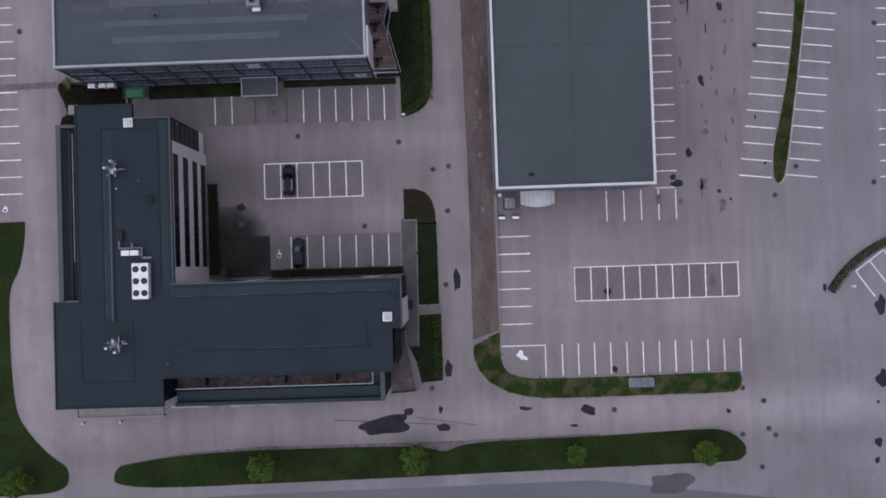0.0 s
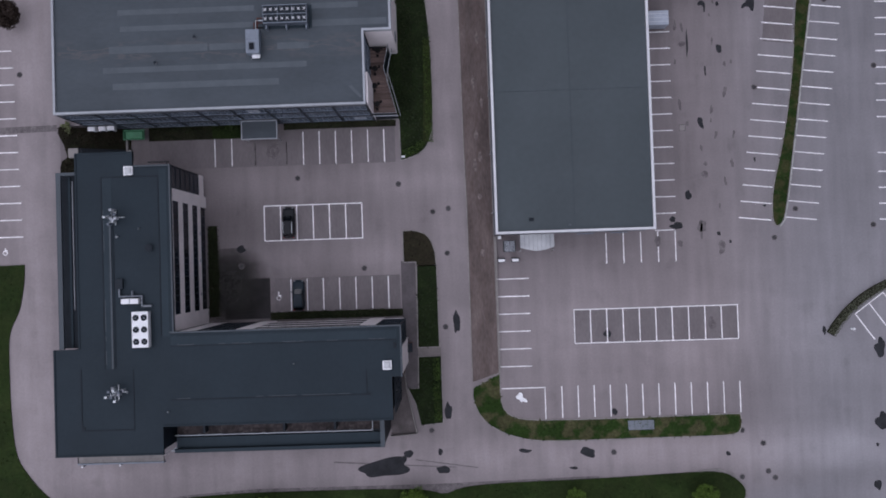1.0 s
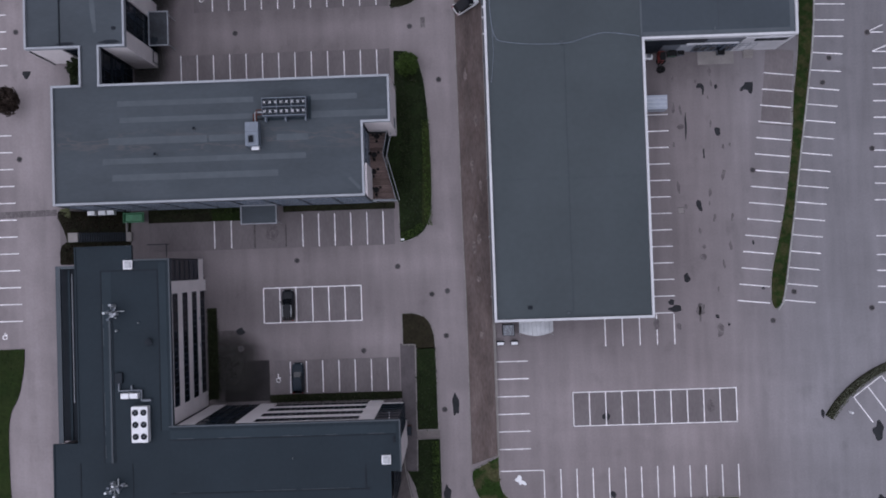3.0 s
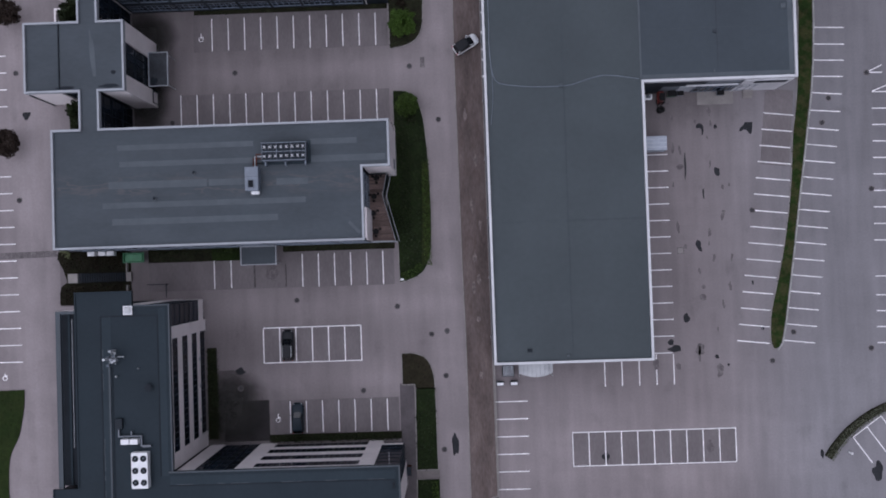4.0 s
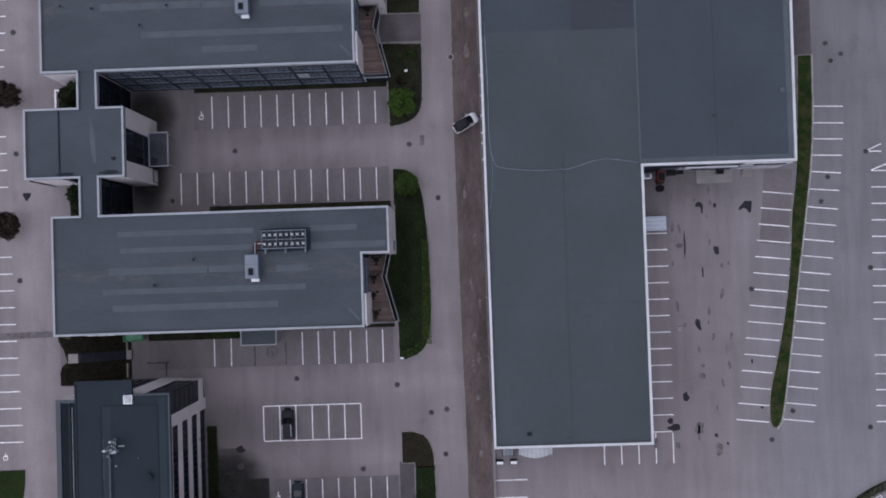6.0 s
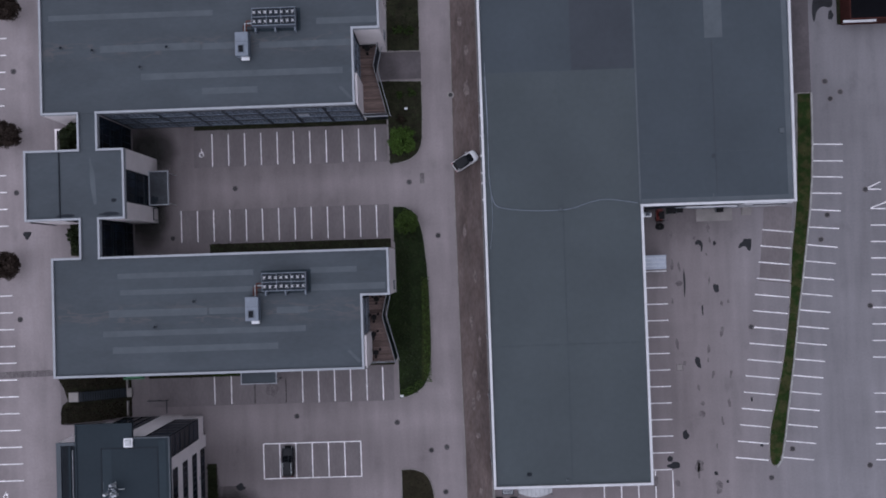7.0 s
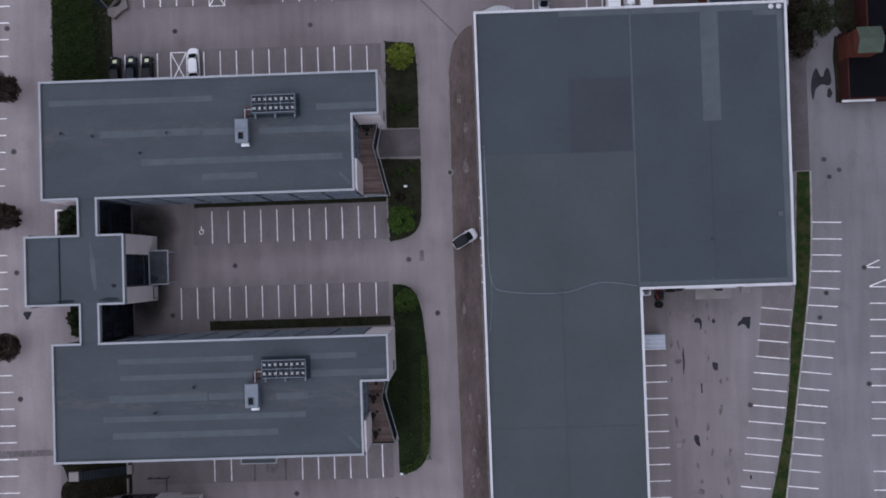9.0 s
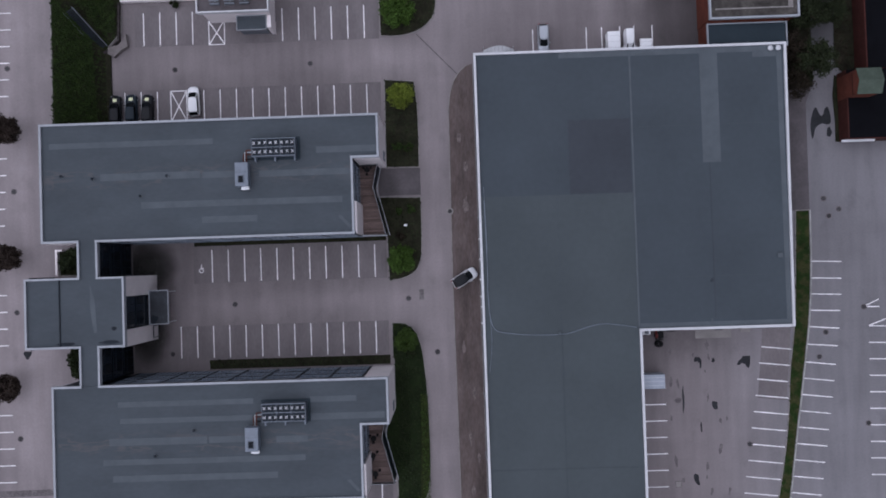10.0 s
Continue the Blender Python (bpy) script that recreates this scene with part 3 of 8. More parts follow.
drape(sheet("road_south", [(-118, -80), (54.4, -80), (54.4, -37.5), (20, -33.2), (-35, -33.9), (-118, -34.6)], ASPHALT_SOUTH, "bluish-grey asphalt public road", category="road"))
for name, area in (("bay_strip_north", rect(-46, -8.2, 22.4, 27.9)), ("bay_strip_south", rect(-27.2, -8.1, 0.1, 5.2)),
                   ("bay_island", rect(-28.7, -13.5, 10.9, 16.4)), ("bay_strip_court_north", rect(-38.2, -8.1, 59.2, 65.0)),
                   ("bay_strip_court_south", rect(-40.6, -8.1, 47.4, 52.6)), ("bay_strip_top", rect(-46.5, -8.2, 96.5, 103.0)),
                   ("bay_strip_top_south", rect(-50.6, -8.2, 82.8, 89.7)), ("bay_strip_yard", [(49.4, 50.5), (53.7, 50.0), (52.6, 38.4), (48.2, 38.9)]), ("bay_strip_hall", rect(18.0, 43.0, -6.3, -1.0))):
    sheet(name, area, ASPHALT_BAY, "slightly darker brown-grey asphalt of a row of parking bays", z=0.006, category="parking strip")
# slightly darker paving, with the wings' shade also put into its colour
sheet("entrance_court", rect(-34.9, -28.0, -0.9, 5.3), PAVING_DARK, "sunken entrance court between two wings, dark paving with shade in its colour", z=0.008, category="paved court")
# shade at the feet of the walls, put into the colour of soft-edged sheets
sheet("court_corner", rect(-47.7, -38.9, 57.0, 65.9), MOSSY_SHADE, "mossy corner of the court with shade put into its colour", z=0.0035, category="pavement")
sheet("damp_ground", rect(-47.7, -40.2, 46.0, 56.9), MOSSY_SHADE, "mossy ground beside the entrance with shade put into its colour", z=0.0035, category="pavement")
sheet("damp_ground", rect(-37.4, -25.5, -2.5, 10.0), MOSSY_SHADE, "shade of the wings before the sunken entrance, put in as a dark sheet", z=0.0095, category="pavement")
sheet("lane_north_east", [(51.4, 67.5), (57.3, 67.5), (57.4, 84.0), (58.3, 86.6), (58.8, 130), (51.4, 130)], PAVING_GRIMY_SHADED, "dark damp asphalt lane beside the hall", z=0.005, category="lane")
# this footpath lies in shade, which is put into its dark colour
sheet("path_terrace", rect(-7.9, -5.7, -12.2, 7.2), PAVING_GRIMY_SHADED, "paved footpath beside the lawn strip, its colour darkened for shade", z=0.02, category="footpath")
sheet("path_crossing", rect(-5.7, -2.2, -7.4, -6.0), PAVING, "short pale paved path between two lawns", z=0.02, category="footpath")
sheet("path_north", rect(-9.0, -2.5, 71.9, 76.1), PAVING_GRIMY_SHADED, "grey paved path between planting beds", z=0.02, category="footpath")
drape(sheet("patch_strip_west", [(-118, 28.4), (-58.3, 29.15), (-58.3, 28.2), (-118, 27.4)], STAIN, "darker asphalt repair strip across the drive", z=0.005, category="road patch"))

rng = np.random.default_rng(7)


def tufts(name, outline, count, size, mat, parent, z=0.13, height=0.06):
    """Grass tufts all over an outline, joined into one mesh."""
    xs, ys = zip(*outline)
    x, y = rng.uniform(min(xs), max(xs), count * 3), rng.uniform(min(ys), max(ys), count * 3)
    keep = inside(outline, x, y)
    x, y = x[keep][:count], y[keep][:count]
    places = np.stack([x, y, z + rng.uniform(0, height, len(x))], 1) - np.array(base_of(parent))
    return linked(name, scatter_mesh(name, places, size, rng, mat, flat=1.2), parent)


def lawn(name, outline, mat, label, rounds=2, kerb=True, blades=BLADE, density=7.0, size=0.17, category="lawn", kerb_at=None):
    """A raised lawn or planting bed with a kerb round it and tufts all over it."""
    outline = counter(rounded(outline, rounds)) if rounds else counter(outline)
    outline = [p for p, q in zip(outline, outline[1:] + outline[:1]) if math.dist(p, q) > 0.02]
    xs, ys = zip(*outline)
    ob = thing(name, ((min(xs) + max(xs)) / 2, (min(ys) + max(ys)) / 2, 0), label, category, kind="structure")
    part("turf", prism(outline, 0.0, 0.12), mat, ob)
    if kerb:
        part("kerb", strip(outline, 0.16, 0.0, 0.13), KERB, ob, "pale concrete kerb")
    if density:
        area = abs(sum(a[0] * b[1] - b[0] * a[1] for a, b in zip(outline, outline[1:] + outline[:1]))) / 2
        grass = tufts("grass", outline, int(area * density), size, blades, ob)
        tagged(grass, kind="stuff")
    return ob


drape(lawn("lawn_west", [(-118, 8.2, 1), (-63.84, 8.46, 1), (-63.92, 6.2), (-64.35, 3.7), (-64.95, 1.2), (-66.3, -1.0), (-66.7, -4.0), (-66.7, -9.8), (-66.65, -13.2), (-66.4, -17.4), (-65.9, -20.6), (-64.4, -23.0), (-62.4, -25.5), (-60.3, -27.3), (-58.9, -28.2), (-58.5, -29.5), (-58.8, -31.2), (-60.5, -32.0), (-64.0, -32.4), (-118, -33.2, 1)], GRASS, "mown lawn along the western drive", density=3.0, rounds=2, kerb=False))
lawn("lawn_south", [(-52.01, -31.81), (-51.98, -29.14), (-50.08, -28.3), (-41.39, -27.4), (-30.4, -27.2), (-10.0, -27.2), (-4.5, -27.6), (-2.3, -28.4), (0.0, -27.3), (6.0, -26.8), (21.0, -26.6), (33.0, -26.1), (39.5, -25.9), (42.3, -27.6), (43.2, -29.6), (41.8, -31.0), (36.0, -31.0), (19.9, -31.3), (-4.0, -31.8), (-35.7, -32.41)], GRASS, "long mown verge between two roads", rounds=2, kerb=False)
drape(sheet("verge_path", [(-51.22, -28.47), (-41.39, -27.1), (-30.4, -26.7), (-3.8, -26.7), (21.0, -26.2), (21.0, -26.7), (-4.0, -28.5), (-30.4, -27.4), (-41.39, -27.69), (-51.23, -29.36)], STAIN, "worn gravelly edge of the drive", z=0.01))
part("kerb", strip([(36.0, -25.9), (39.0, -25.7), (41.4, -26.6), (42.9, -28.4), (43.1, -29.8), (42.0, -31.0), (38.0, -31.1)], 0.22, 0.0, 0.14, closed=False), KERB, bpy.data.objects["lawn_south"], "pale concrete kerb")
drape(bpy.data.objects["lawn_south"])
lawn("verge_car_park", [(6.6, -10.3, 1), (6.6, -14.4), (7.2, -16.2), (9.2, -17.3), (13.3, -17.6), (26.0, -17.6), (42.6, -17.4, 1), (42.9, -19.0), (42.2, -20.5), (39.4, -20.7), (28.0, -20.7), (16.1, -20.8), (11.0, -20.6), (6.8, -19.4), (3.6, -17.2), (2.3, -14.0), (2.5, -12.4, 1)], GRASS_DRY, "patchy half-dry grass verge round the car park", rounds=2, blades=BLADE_DRY, size=0.2, density=6)
lawn("bed_court_tip", [(-7.5, 11.8, 1), (-5.6, 11.9), (-3.5, 11.0), (-2.6, 8.5), (-2.5, 6.4, 1), (-5.55, 6.4, 1), (-5.6, 7.0, 1), (-7.5, 7.0, 1)], BED_BROWN, "bare brown bed at the lawn island's rounded tip", rounds=2, blades=LEAF_RUST, density=5, category="planting bed")
lawn("lawn_court", [(-2.5, 6.4, 1), (-2.45, 4.0), (-2.4, -6.0, 1), (-5.7, -6.0, 1), (-5.55, 6.4, 1)], GROUND_COVER, "narrow dark lawn island between car park and drive", rounds=2, blades=LEAF_DARK)
lawn("lawn_terrace", [(-5.7, -7.4), (-2.2, -7.4), (-2.2, -17.5), (-5.6, -17.8), (-6.3, -14.5), (-7.4, -12.2), (-5.8, -12.2)], GROUND_COVER, "small lawn beside the paved terrace", rounds=0, blades=LEAF_DARK)
lawn("lawn_office_east", [(-7.6, 52.2, 1), (-5.6, 52.2), (-3.8, 50.8), (-2.9, 47.5), (-2.4, 41.0), (-2.2, 34.0), (-2.3, 27.8), (-3.2, 24.6), (-5.0, 23.2), (-7.4, 22.6, 1), (-7.5, 28.9, 1), (-7.5, 28.95, 1), (-9.0, 28.95, 1), (-9.0, 39.0, 1), (-7.45, 39.1, 1), (-7.45, 46.5, 1), (-7.6, 46.8, 1)], GROUND_COVER, "shaded half-bare lawn at the gable end of the office", rounds=2, blades=LEAF_DARK)
part("moss_edge", prism(counter([(-3.5, 41.1), (-2.45, 41.0), (-2.3, 35.2), (-2.4, 28.6), (-2.95, 25.6), (-3.9, 25.0), (-3.8, 28.9), (-3.55, 36.0)]), 0.1, 0.128), MOSS, bpy.data.objects["lawn_office_east"], "olive mossy edge along the kerb")
lawn("bed_office_north", [(-7.9, 71.7, 1), (-2.5, 71.5, 1), (-2.5, 65.0), (-2.8, 61.0), (-4.6, 59.2), (-7.8, 58.7, 1), (-7.9, 66.05, 1), (-9.7, 66.05, 1), (-9.7, 71.7, 1)], SOIL, "dark planting bed with low ground cover", rounds=2, blades=LEAF_DARK, density=6, category="planting bed")
lawn("bed_gable_north", [(-7.6, 90.0, 1), (-3.0, 89.6, 1), (-2.5, 84.7), (-2.6, 76.2, 1), (-7.75, 76.3, 1)], SOIL, "dark planting bed beside the gable wall", rounds=2, blades=LEAF_DARK, density=6, category="planting bed")
lawn("bed_top", [(-8.2, 112, 1), (0.9, 112, 1), (0.9, 102.0), (0.3, 99.2), (-2.4, 97.2), (-5.6, 96.7), (-8.0, 96.9, 1)], SOIL, "rounded dark planting bed by the junction", rounds=2, blades=LEAF_DARK, density=5, category="planting bed")
lawn("verge_east", [(55.1, 67.5, 1), (57.2, 67.5, 1), (57.08, 60.1), (56.8, 54.8), (56.3, 49.5), (55.5, 44.1), (54.67, 38.5), (53.95, 34.0), (52.85, 26.4), (51.75, 19.2), (50.95, 14.2), (50.4, 11.6), (49.6, 10.6), (48.85, 10.9), (48.6, 12.7), (48.85, 16.4), (50.0, 20.6), (51.2, 25.9), (52.2, 31.7), (52.85, 37.0), (53.2, 43.0), (53.75, 46.4), (54.2, 49.9), (54.55, 55.0)], GRASS_WORN, "long tapering grass strip between parking rows", rounds=2, blades=BLADE_WORN)
part("kerb", strip([(57.3, 67.5), (57.18, 60.1), (56.9, 54.8), (56.4, 49.5), (55.6, 44.1), (54.77, 38.5), (54.05, 34.0), (52.95, 26.4), (51.85, 19.2), (51.05, 14.2), (50.5, 11.6), (49.7, 10.5)], 0.16, 0.0, 0.22, closed=False), KERB_PALE, bpy.data.objects["verge_east"], "pale clean concrete kerb")
lawn("bed_courtyard_south", rect(-37.3, -35.9, -0.4, 13.5), SOIL, "dark shrub bed under the office windows", rounds=0, kerb=False, blades=LEAF_DARK, density=14, category="planting bed")
lawn("bed_wing_north", rect(-28.0, -7.8, -1.1, 0.0), SOIL, "dark shrub bed along the office wing", rounds=0, kerb=False, blades=LEAF_DARK, density=10, category="planting bed")
lawn("bed_facade_middle", rect(-36.2, -31.3, 26.85, 28.88), GRASS, "short strip of greener grass below the glazed facade", rounds=0, kerb=False, category="planting bed")
lawn("bed_facade_west", rect(-46.0, -36.21, 26.85, 28.88), SOIL, "dark grass strip below the glazed facade", rounds=0, kerb=False, blades=LEAF_DARK, category="planting bed")
lawn("bed_facade_east", rect(-25.2, -8.0, 27.9, 28.88), SOIL, "dark grass strip below the glazed facade", rounds=0, kerb=False, blades=LEAF_DARK, category="planting bed")
lawn("bed_court_north", rect(-38.0, -8.1, 65.0, 66.0), SOIL, "dark grass strip below the glazed facade", rounds=0, kerb=False, blades=LEAF_DARK, category="planting bed")
lawn("bed_court_south", rect(-36.0, -8.0, 45.9, 47.3), SOIL, "dark grass strip behind the office", rounds=0, kerb=False, blades=LEAF_DARK, category="planting bed")
drape(lawn("bed_steps", [(-58.05, 28.85), (-58.1, 27.8), (-57.4, 26.1), (-57.0, 24.35), (-57.7, 23.7), (-57.95, 22.7), (-57.9, 20.9), (-53.2, 20.9), (-48.8, 21.2), (-48.8, 28.85)], SOIL, "dark shrub bed on both sides of the steps", rounds=0, kerb=False, blades=LEAF_RUST, density=8, category="planting bed"))
drape(lawn("bed_link_north", rect(-56.7, -50.4, 61.1, 64.9), SOIL, "small walled planting bed beside the link building", rounds=0, blades=LEAF_DARK, density=10, category="planting bed"))
drape(lawn("bed_link_south", rect(-55.6, -50.4, 46.0, 50.8), SOIL, "small planting bed beside the link building", rounds=0, blades=LEAF_DARK, density=10, category="planting bed"))
drape(lawn("bed_north_west", [(-56.6, 112), (-48.6, 112), (-48.6, 99.0), (-50.8, 96.6), (-51.0, 83.0), (-57.0, 83.0)], SOIL, "large planting bed full of shrubs", rounds=0, blades=LEAF, density=10, category="planting bed"))
lawn("bed_house_north", [(62.0, 90.0), (63.2, 88.6), (65.05, 88.4), (65.05, 125), (62.4, 125), (62.9, 104), (62.2, 97)], SOIL, "dark ground and low scrub along the brick house", rounds=0, kerb=False, blades=LEAF_RUST, density=10, size=0.25, category="planting bed")
lawn("bed_house_wall", [(61.7, 77.9), (62.24, 77.85), (62.24, 88.0), (61.9, 88.2), (61.5, 85.0), (61.75, 81.0)], SOIL, "narrow strip of dark soil along the brick wall", rounds=0, kerb=False, blades=LEAF_DARK, density=10, category="planting bed")
lawn("bed_hall_east", rect(51.6, 58.6, 86.5, 125), SOIL, "dark ground under trees beside the hall", rounds=0, kerb=False, blades=LEAF_RUST, density=4, category="planting bed")
lawn("bank", [(2.4, -11.5), (6.5, -10.2), (6.3, 30.0), (6.2, 92.0), (5.2, 91.8), (4.1, 90.9), (3.1, 89.4), (2.5, 87.4), (2.2, 85.0), (2.0, 58.0), (2.2, 25.0), (2.4, 14.0)], MULCH, "long brown bark-mulch bank beside the hall", rounds=0, density=0, category="bank")
part("edge_wall", box(6.52, 6.72, -10.2, 10.4, 0.0, 0.45), CONCRETE, bpy.data.objects["bank"], "low dark retaining edge")
for i, (x, y, rx, ry) in enumerate(((4.2, 26.0, 0.35, 0.7), (4.7, 22.7, 0.3, 0.8), (4.5, 16.7, 0.3, 0.5), (3.9, 21.5, 0.25, 1.1), (4.6, 8.1, 0.3, 0.6), (4.0, 34.0, 0.25, 1.2), (4.8, 41.0, 0.3, 0.9), (3.4, 48.0, 0.25, 1.0), (4.4, 70.0, 0.4, 1.3), (4.6, 76.0, 0.3, 0.9), (3.7, 80.5, 0.35, 0.8), (5.2, 31.0, 0.25, 0.8))):
    part("gravel_patch", prism([(x + rx * (1 + 0.25 * math.sin(3.1 * k + i)) * math.cos(k * math.tau / 11), y + ry * (1 + 0.25 * math.cos(2.3 * k + i)) * math.sin(k * math.tau / 11)) for k in range(11)], 0.118, 0.127 + 0.0004 * i), GRAVEL, bpy.data.objects["bank"], "pale gravel showing through the bark")
curve_bed = [(72.1 + 18.3 * math.cos(radians(a)), -15.6 + 18.3 * math.sin(radians(a))) for a in range(148, 60, -4)]
alone("bed_roundabout", strip(curve_bed, 1.2, 0.0, 0.14, closed=False), SOIL, "curved hedge bed at the edge of the next car park", "planting bed", kind="structure")


# ---- painted bay lines ----
def line_mesh(length, width=0.155):
    return mesh_of("bay_line", box(-width / 2, width / 2, 0, length, 0.0, 0.006), PAINT)


def bay_row(name, starts, length, turn, label, z=0.0065):
    """Parallel white lines; each runs from its start by length (one for all, or one each) in the direction turn (degrees from north, to the left)."""
    ob = thing(name, (*starts[0], 0), label, "parking bays", kind="structure")
    lengths = length if isinstance(length, tuple) else (length,) * len(starts)
    data = {v: line_mesh(v) for v in set(lengths)}
    for (x, y), v in zip(starts, lengths):
        linked("bay_line", data[v], ob, (x - starts[0][0], y - starts[0][1], z), radians(turn))
    return ob


def steps_of(x0, y0, x1, y1, count):
    return [(x0 + (x1 - x0) * i / (count - 1), y0 + (y1 - y0) * i / (count - 1)) for i in range(count)]


WHITE_ROW = "row of white painted parking bay lines on asphalt"
row = bay_row("bays_island", steps_of(-28.6, 11.0, -13.6, 10.9, 7), 5.3, 0, "white painted block of six bays", z=0.0075)
for y in (11.0, 16.3):
    linked("end_line", line_mesh(15.0), row, (15.05, y - 11.0 - (0.05 if y < 12 else 0), 0.0075), radians(90))
bay_row("bays_court_south", steps_of(-24.8, 0.2, -9.9, 0.2, 7), 4.8, 0, WHITE_ROW, z=0.0075)
bay_row("bays_office_west", [(-35.9, 22.6), (-33.3, 22.6)], 4.8, 0, WHITE_ROW, z=0.0075)
bay_row("bays_office_east", steps_of(-22.3, 22.5, -9.9, 22.5, 6), 5.0, 0, WHITE_ROW, z=0.0075)
row = bay_row("bays_hall_south", steps_of(18.15, -6.15, 42.85, -6.05, 11), 5.1, 0, "white painted block of ten bays", z=0.0075)
for y in (-6.1, -1.0):
    linked("end_line", line_mesh(24.75), row, (24.72, y + 6.1, 0.0075), radians(90))
bay_row("bays_bank", steps_of(6.75, 3.95, 6.75, -9.35, 6), 4.75, -90, WHITE_ROW)
bay_row("bays_verge", steps_of(15.9, -17.3, 42.75, -17.3, 12), 4.75, 0, WHITE_ROW)
row = bay_row("bays_disabled", [(13.35, -17.4)], 4.8, 0, "wider white painted disabled bay with a worn symbol")
linked("end_line", line_mesh(6.6), row, (0.05, 4.75, 0.0065), radians(90))
bay_row("bays_hall_end", steps_of(23.4, 5.8, 33.9, 5.8, 5), 4.6, 0, WHITE_ROW)
row = bay_row("bays_hall_corner", [(30.9, 10.6)], 2.9, -90, WHITE_ROW)
bay_row("bays_hall_east", steps_of(30.65, 13.16, 30.65, 40.88, 12), 3.5, -90, WHITE_ROW)
bay_row("bays_yard_west", steps_of(43.64, 12.14, 49.03, 46.73, 15), (4.9, 4.7, 4.5, 4.6, 4.8, 5.2, 5.35, 5.35, 5.5, 5.6, 5.6, 5.1, 4.65, 4.65, 4.6), -96.6, WHITE_ROW)
bay_row("bays_verge_east_south", steps_of(50.72, 11.97, 55.66, 44.2, 14), 4.7, -96.7, WHITE_ROW)
bay_row("bays_verge_east_middle", [(56.03, 46.9), (56.4, 49.58)], 4.65, -94.8, WHITE_ROW)
bay_row("bays_verge_east_north", [(56.7, 52.08), (56.95, 54.57), (57.1, 57.03), (57.2, 59.6)], 4.6, -92.4, WHITE_ROW)
row = bay_row("bays_far_east", steps_of(65.57, 49.4, 65.0, 26.75, 10) + [(64.95, 21.28)] + steps_of(64.93, 18.43, 64.8, 11.19, 4), 4.9, -91.9, WHITE_ROW)
linked("bay_line", line_mesh(4.6), row, (0.05, 0.08, 0.0075), radians(-70))
lay_rows(bay_row("bays_west_south", steps_of(-63.93, 12.65, -64.73, 40.41, 12), 5.0, 90, WHITE_ROW))
lay_rows(bay_row("bays_west_middle", steps_of(-64.95, 50.88, -64.95, 58.43, 4), 5.0, 90, WHITE_ROW))
lay_rows(bay_row("bays_west_north", steps_of(-64.85, 68.87, -64.2, 78.93, 5), 5.0, 90, WHITE_ROW))
lay_rows(bay_row("bays_west_top", steps_of(-63.62, 88.26, -62.8, 100.7, 6), 5.0, 90, WHITE_ROW))
bay_row("bays_inner_north", steps_of(-35.3, 59.35, -9.95, 59.4, 11), 5.0, 0, WHITE_ROW, z=0.0075)
bay_row("bays_inner_south", steps_of(-40.4, 47.7, -10.1, 47.6, 13), 4.9, 0, WHITE_ROW, z=0.0075)
bay_row("bays_top_south", steps_of(-35.9, 84.6, -10.4, 84.6, 11), 4.8, 0, WHITE_ROW, z=0.0075)
bay_row("bays_top_taxi", steps_of(-48.3, 84.6, -43.2, 84.6, 3), 4.8, 0, WHITE_ROW, z=0.0075)
bay_row("bays_top_west", steps_of(-45.1, 96.7, -37.4, 96.7, 4), 5.1, 0, WHITE_ROW, z=0.0075)
bay_row("bays_top_east", steps_of(-23.3, 96.7, -10.5, 96.7, 6), 5.1, 0, WHITE_ROW, z=0.0075)
bay_row("bays_hall_north", [(15.7, 93.0), (24.0, 93.0), (27.0 - 0.6, 93.0), (29.2, 93.0), (31.4, 93.0), (34.2, 93.0)], 4.0, 0, WHITE_ROW)
row = bay_row("bays_next_park", [(60.5, -3.0), (62.6, -1.4), (64.8, 0.1)], 4.8, -145, "white painted bays of the next car park")
linked("end_line", line_mesh(5.3), row, (0.0, 0.0, 0.0065), radians(-54))


def hatched(name, x0, x1, y0, y1):
    """A no-parking box with a painted cross."""
    ob = thing(name, (x0, y0, 0), "white painted no-parking box with a cross", "road marking", kind="structure")
    w, h, z = x1 - x0, y1 - y0, 0.0085
    for x in (0, w):
        linked("bay_line", line_mesh(h), ob, (x, 0, z))
    for y in (0, h):
        linked("bay_line", line_mesh(w), ob, (w, y, z), radians(90))
    long, a = math.hypot(w, h), math.degrees(math.atan2(w, h))
    linked("bay_line", line_mesh(long), ob, (0, 0, z + 0.003), radians(-a))
    linked("bay_line", line_mesh(long), ob, (w, 0, z + 0.006), radians(a))


hatched("marking_cross", -41.1, -38.6, 84.6, 89.4)
hatched("marking_cross", -34.85, -32.4, 96.5, 100.2)
arrow = bay_row("marking_arrow", [(64.9, 52.4)], 2.6, -66, "white painted arrow on the road")
linked("bay_line", line_mesh(2.4), arrow, (0, 0, 0.0065), radians(-92))


def wheelchair(x, y, turn=0.0):
    """A painted wheelchair symbol, simplified to a ring, a back and a footrest."""
    ob = thing("marking_symbol", (x, y, 0), "small worn white painted wheelchair symbol", "road marking", kind="structure")
    ring = [(0.32 * math.cos(a) + x, 0.32 * math.sin(a) + y) for a in [k * math.tau / 14 for k in range(14)]]
    part("ring", strip(ring, 0.11, 0.009, 0.013), PAINT, ob)
    part("figure", boxes([(x - 0.05, x + 0.08, y + 0.2, y + 0.95, 0.0145, 0.018), (x - 0.05, x + 0.42, y + 0.3, y + 0.42, 0.0195, 0.023)]), PAINT, ob)
    return ob


for x, y in ((-26.7, 2.2), (-37.0, 61.2), (-66.74, 10.3)):
    lift(wheelchair(x, y))


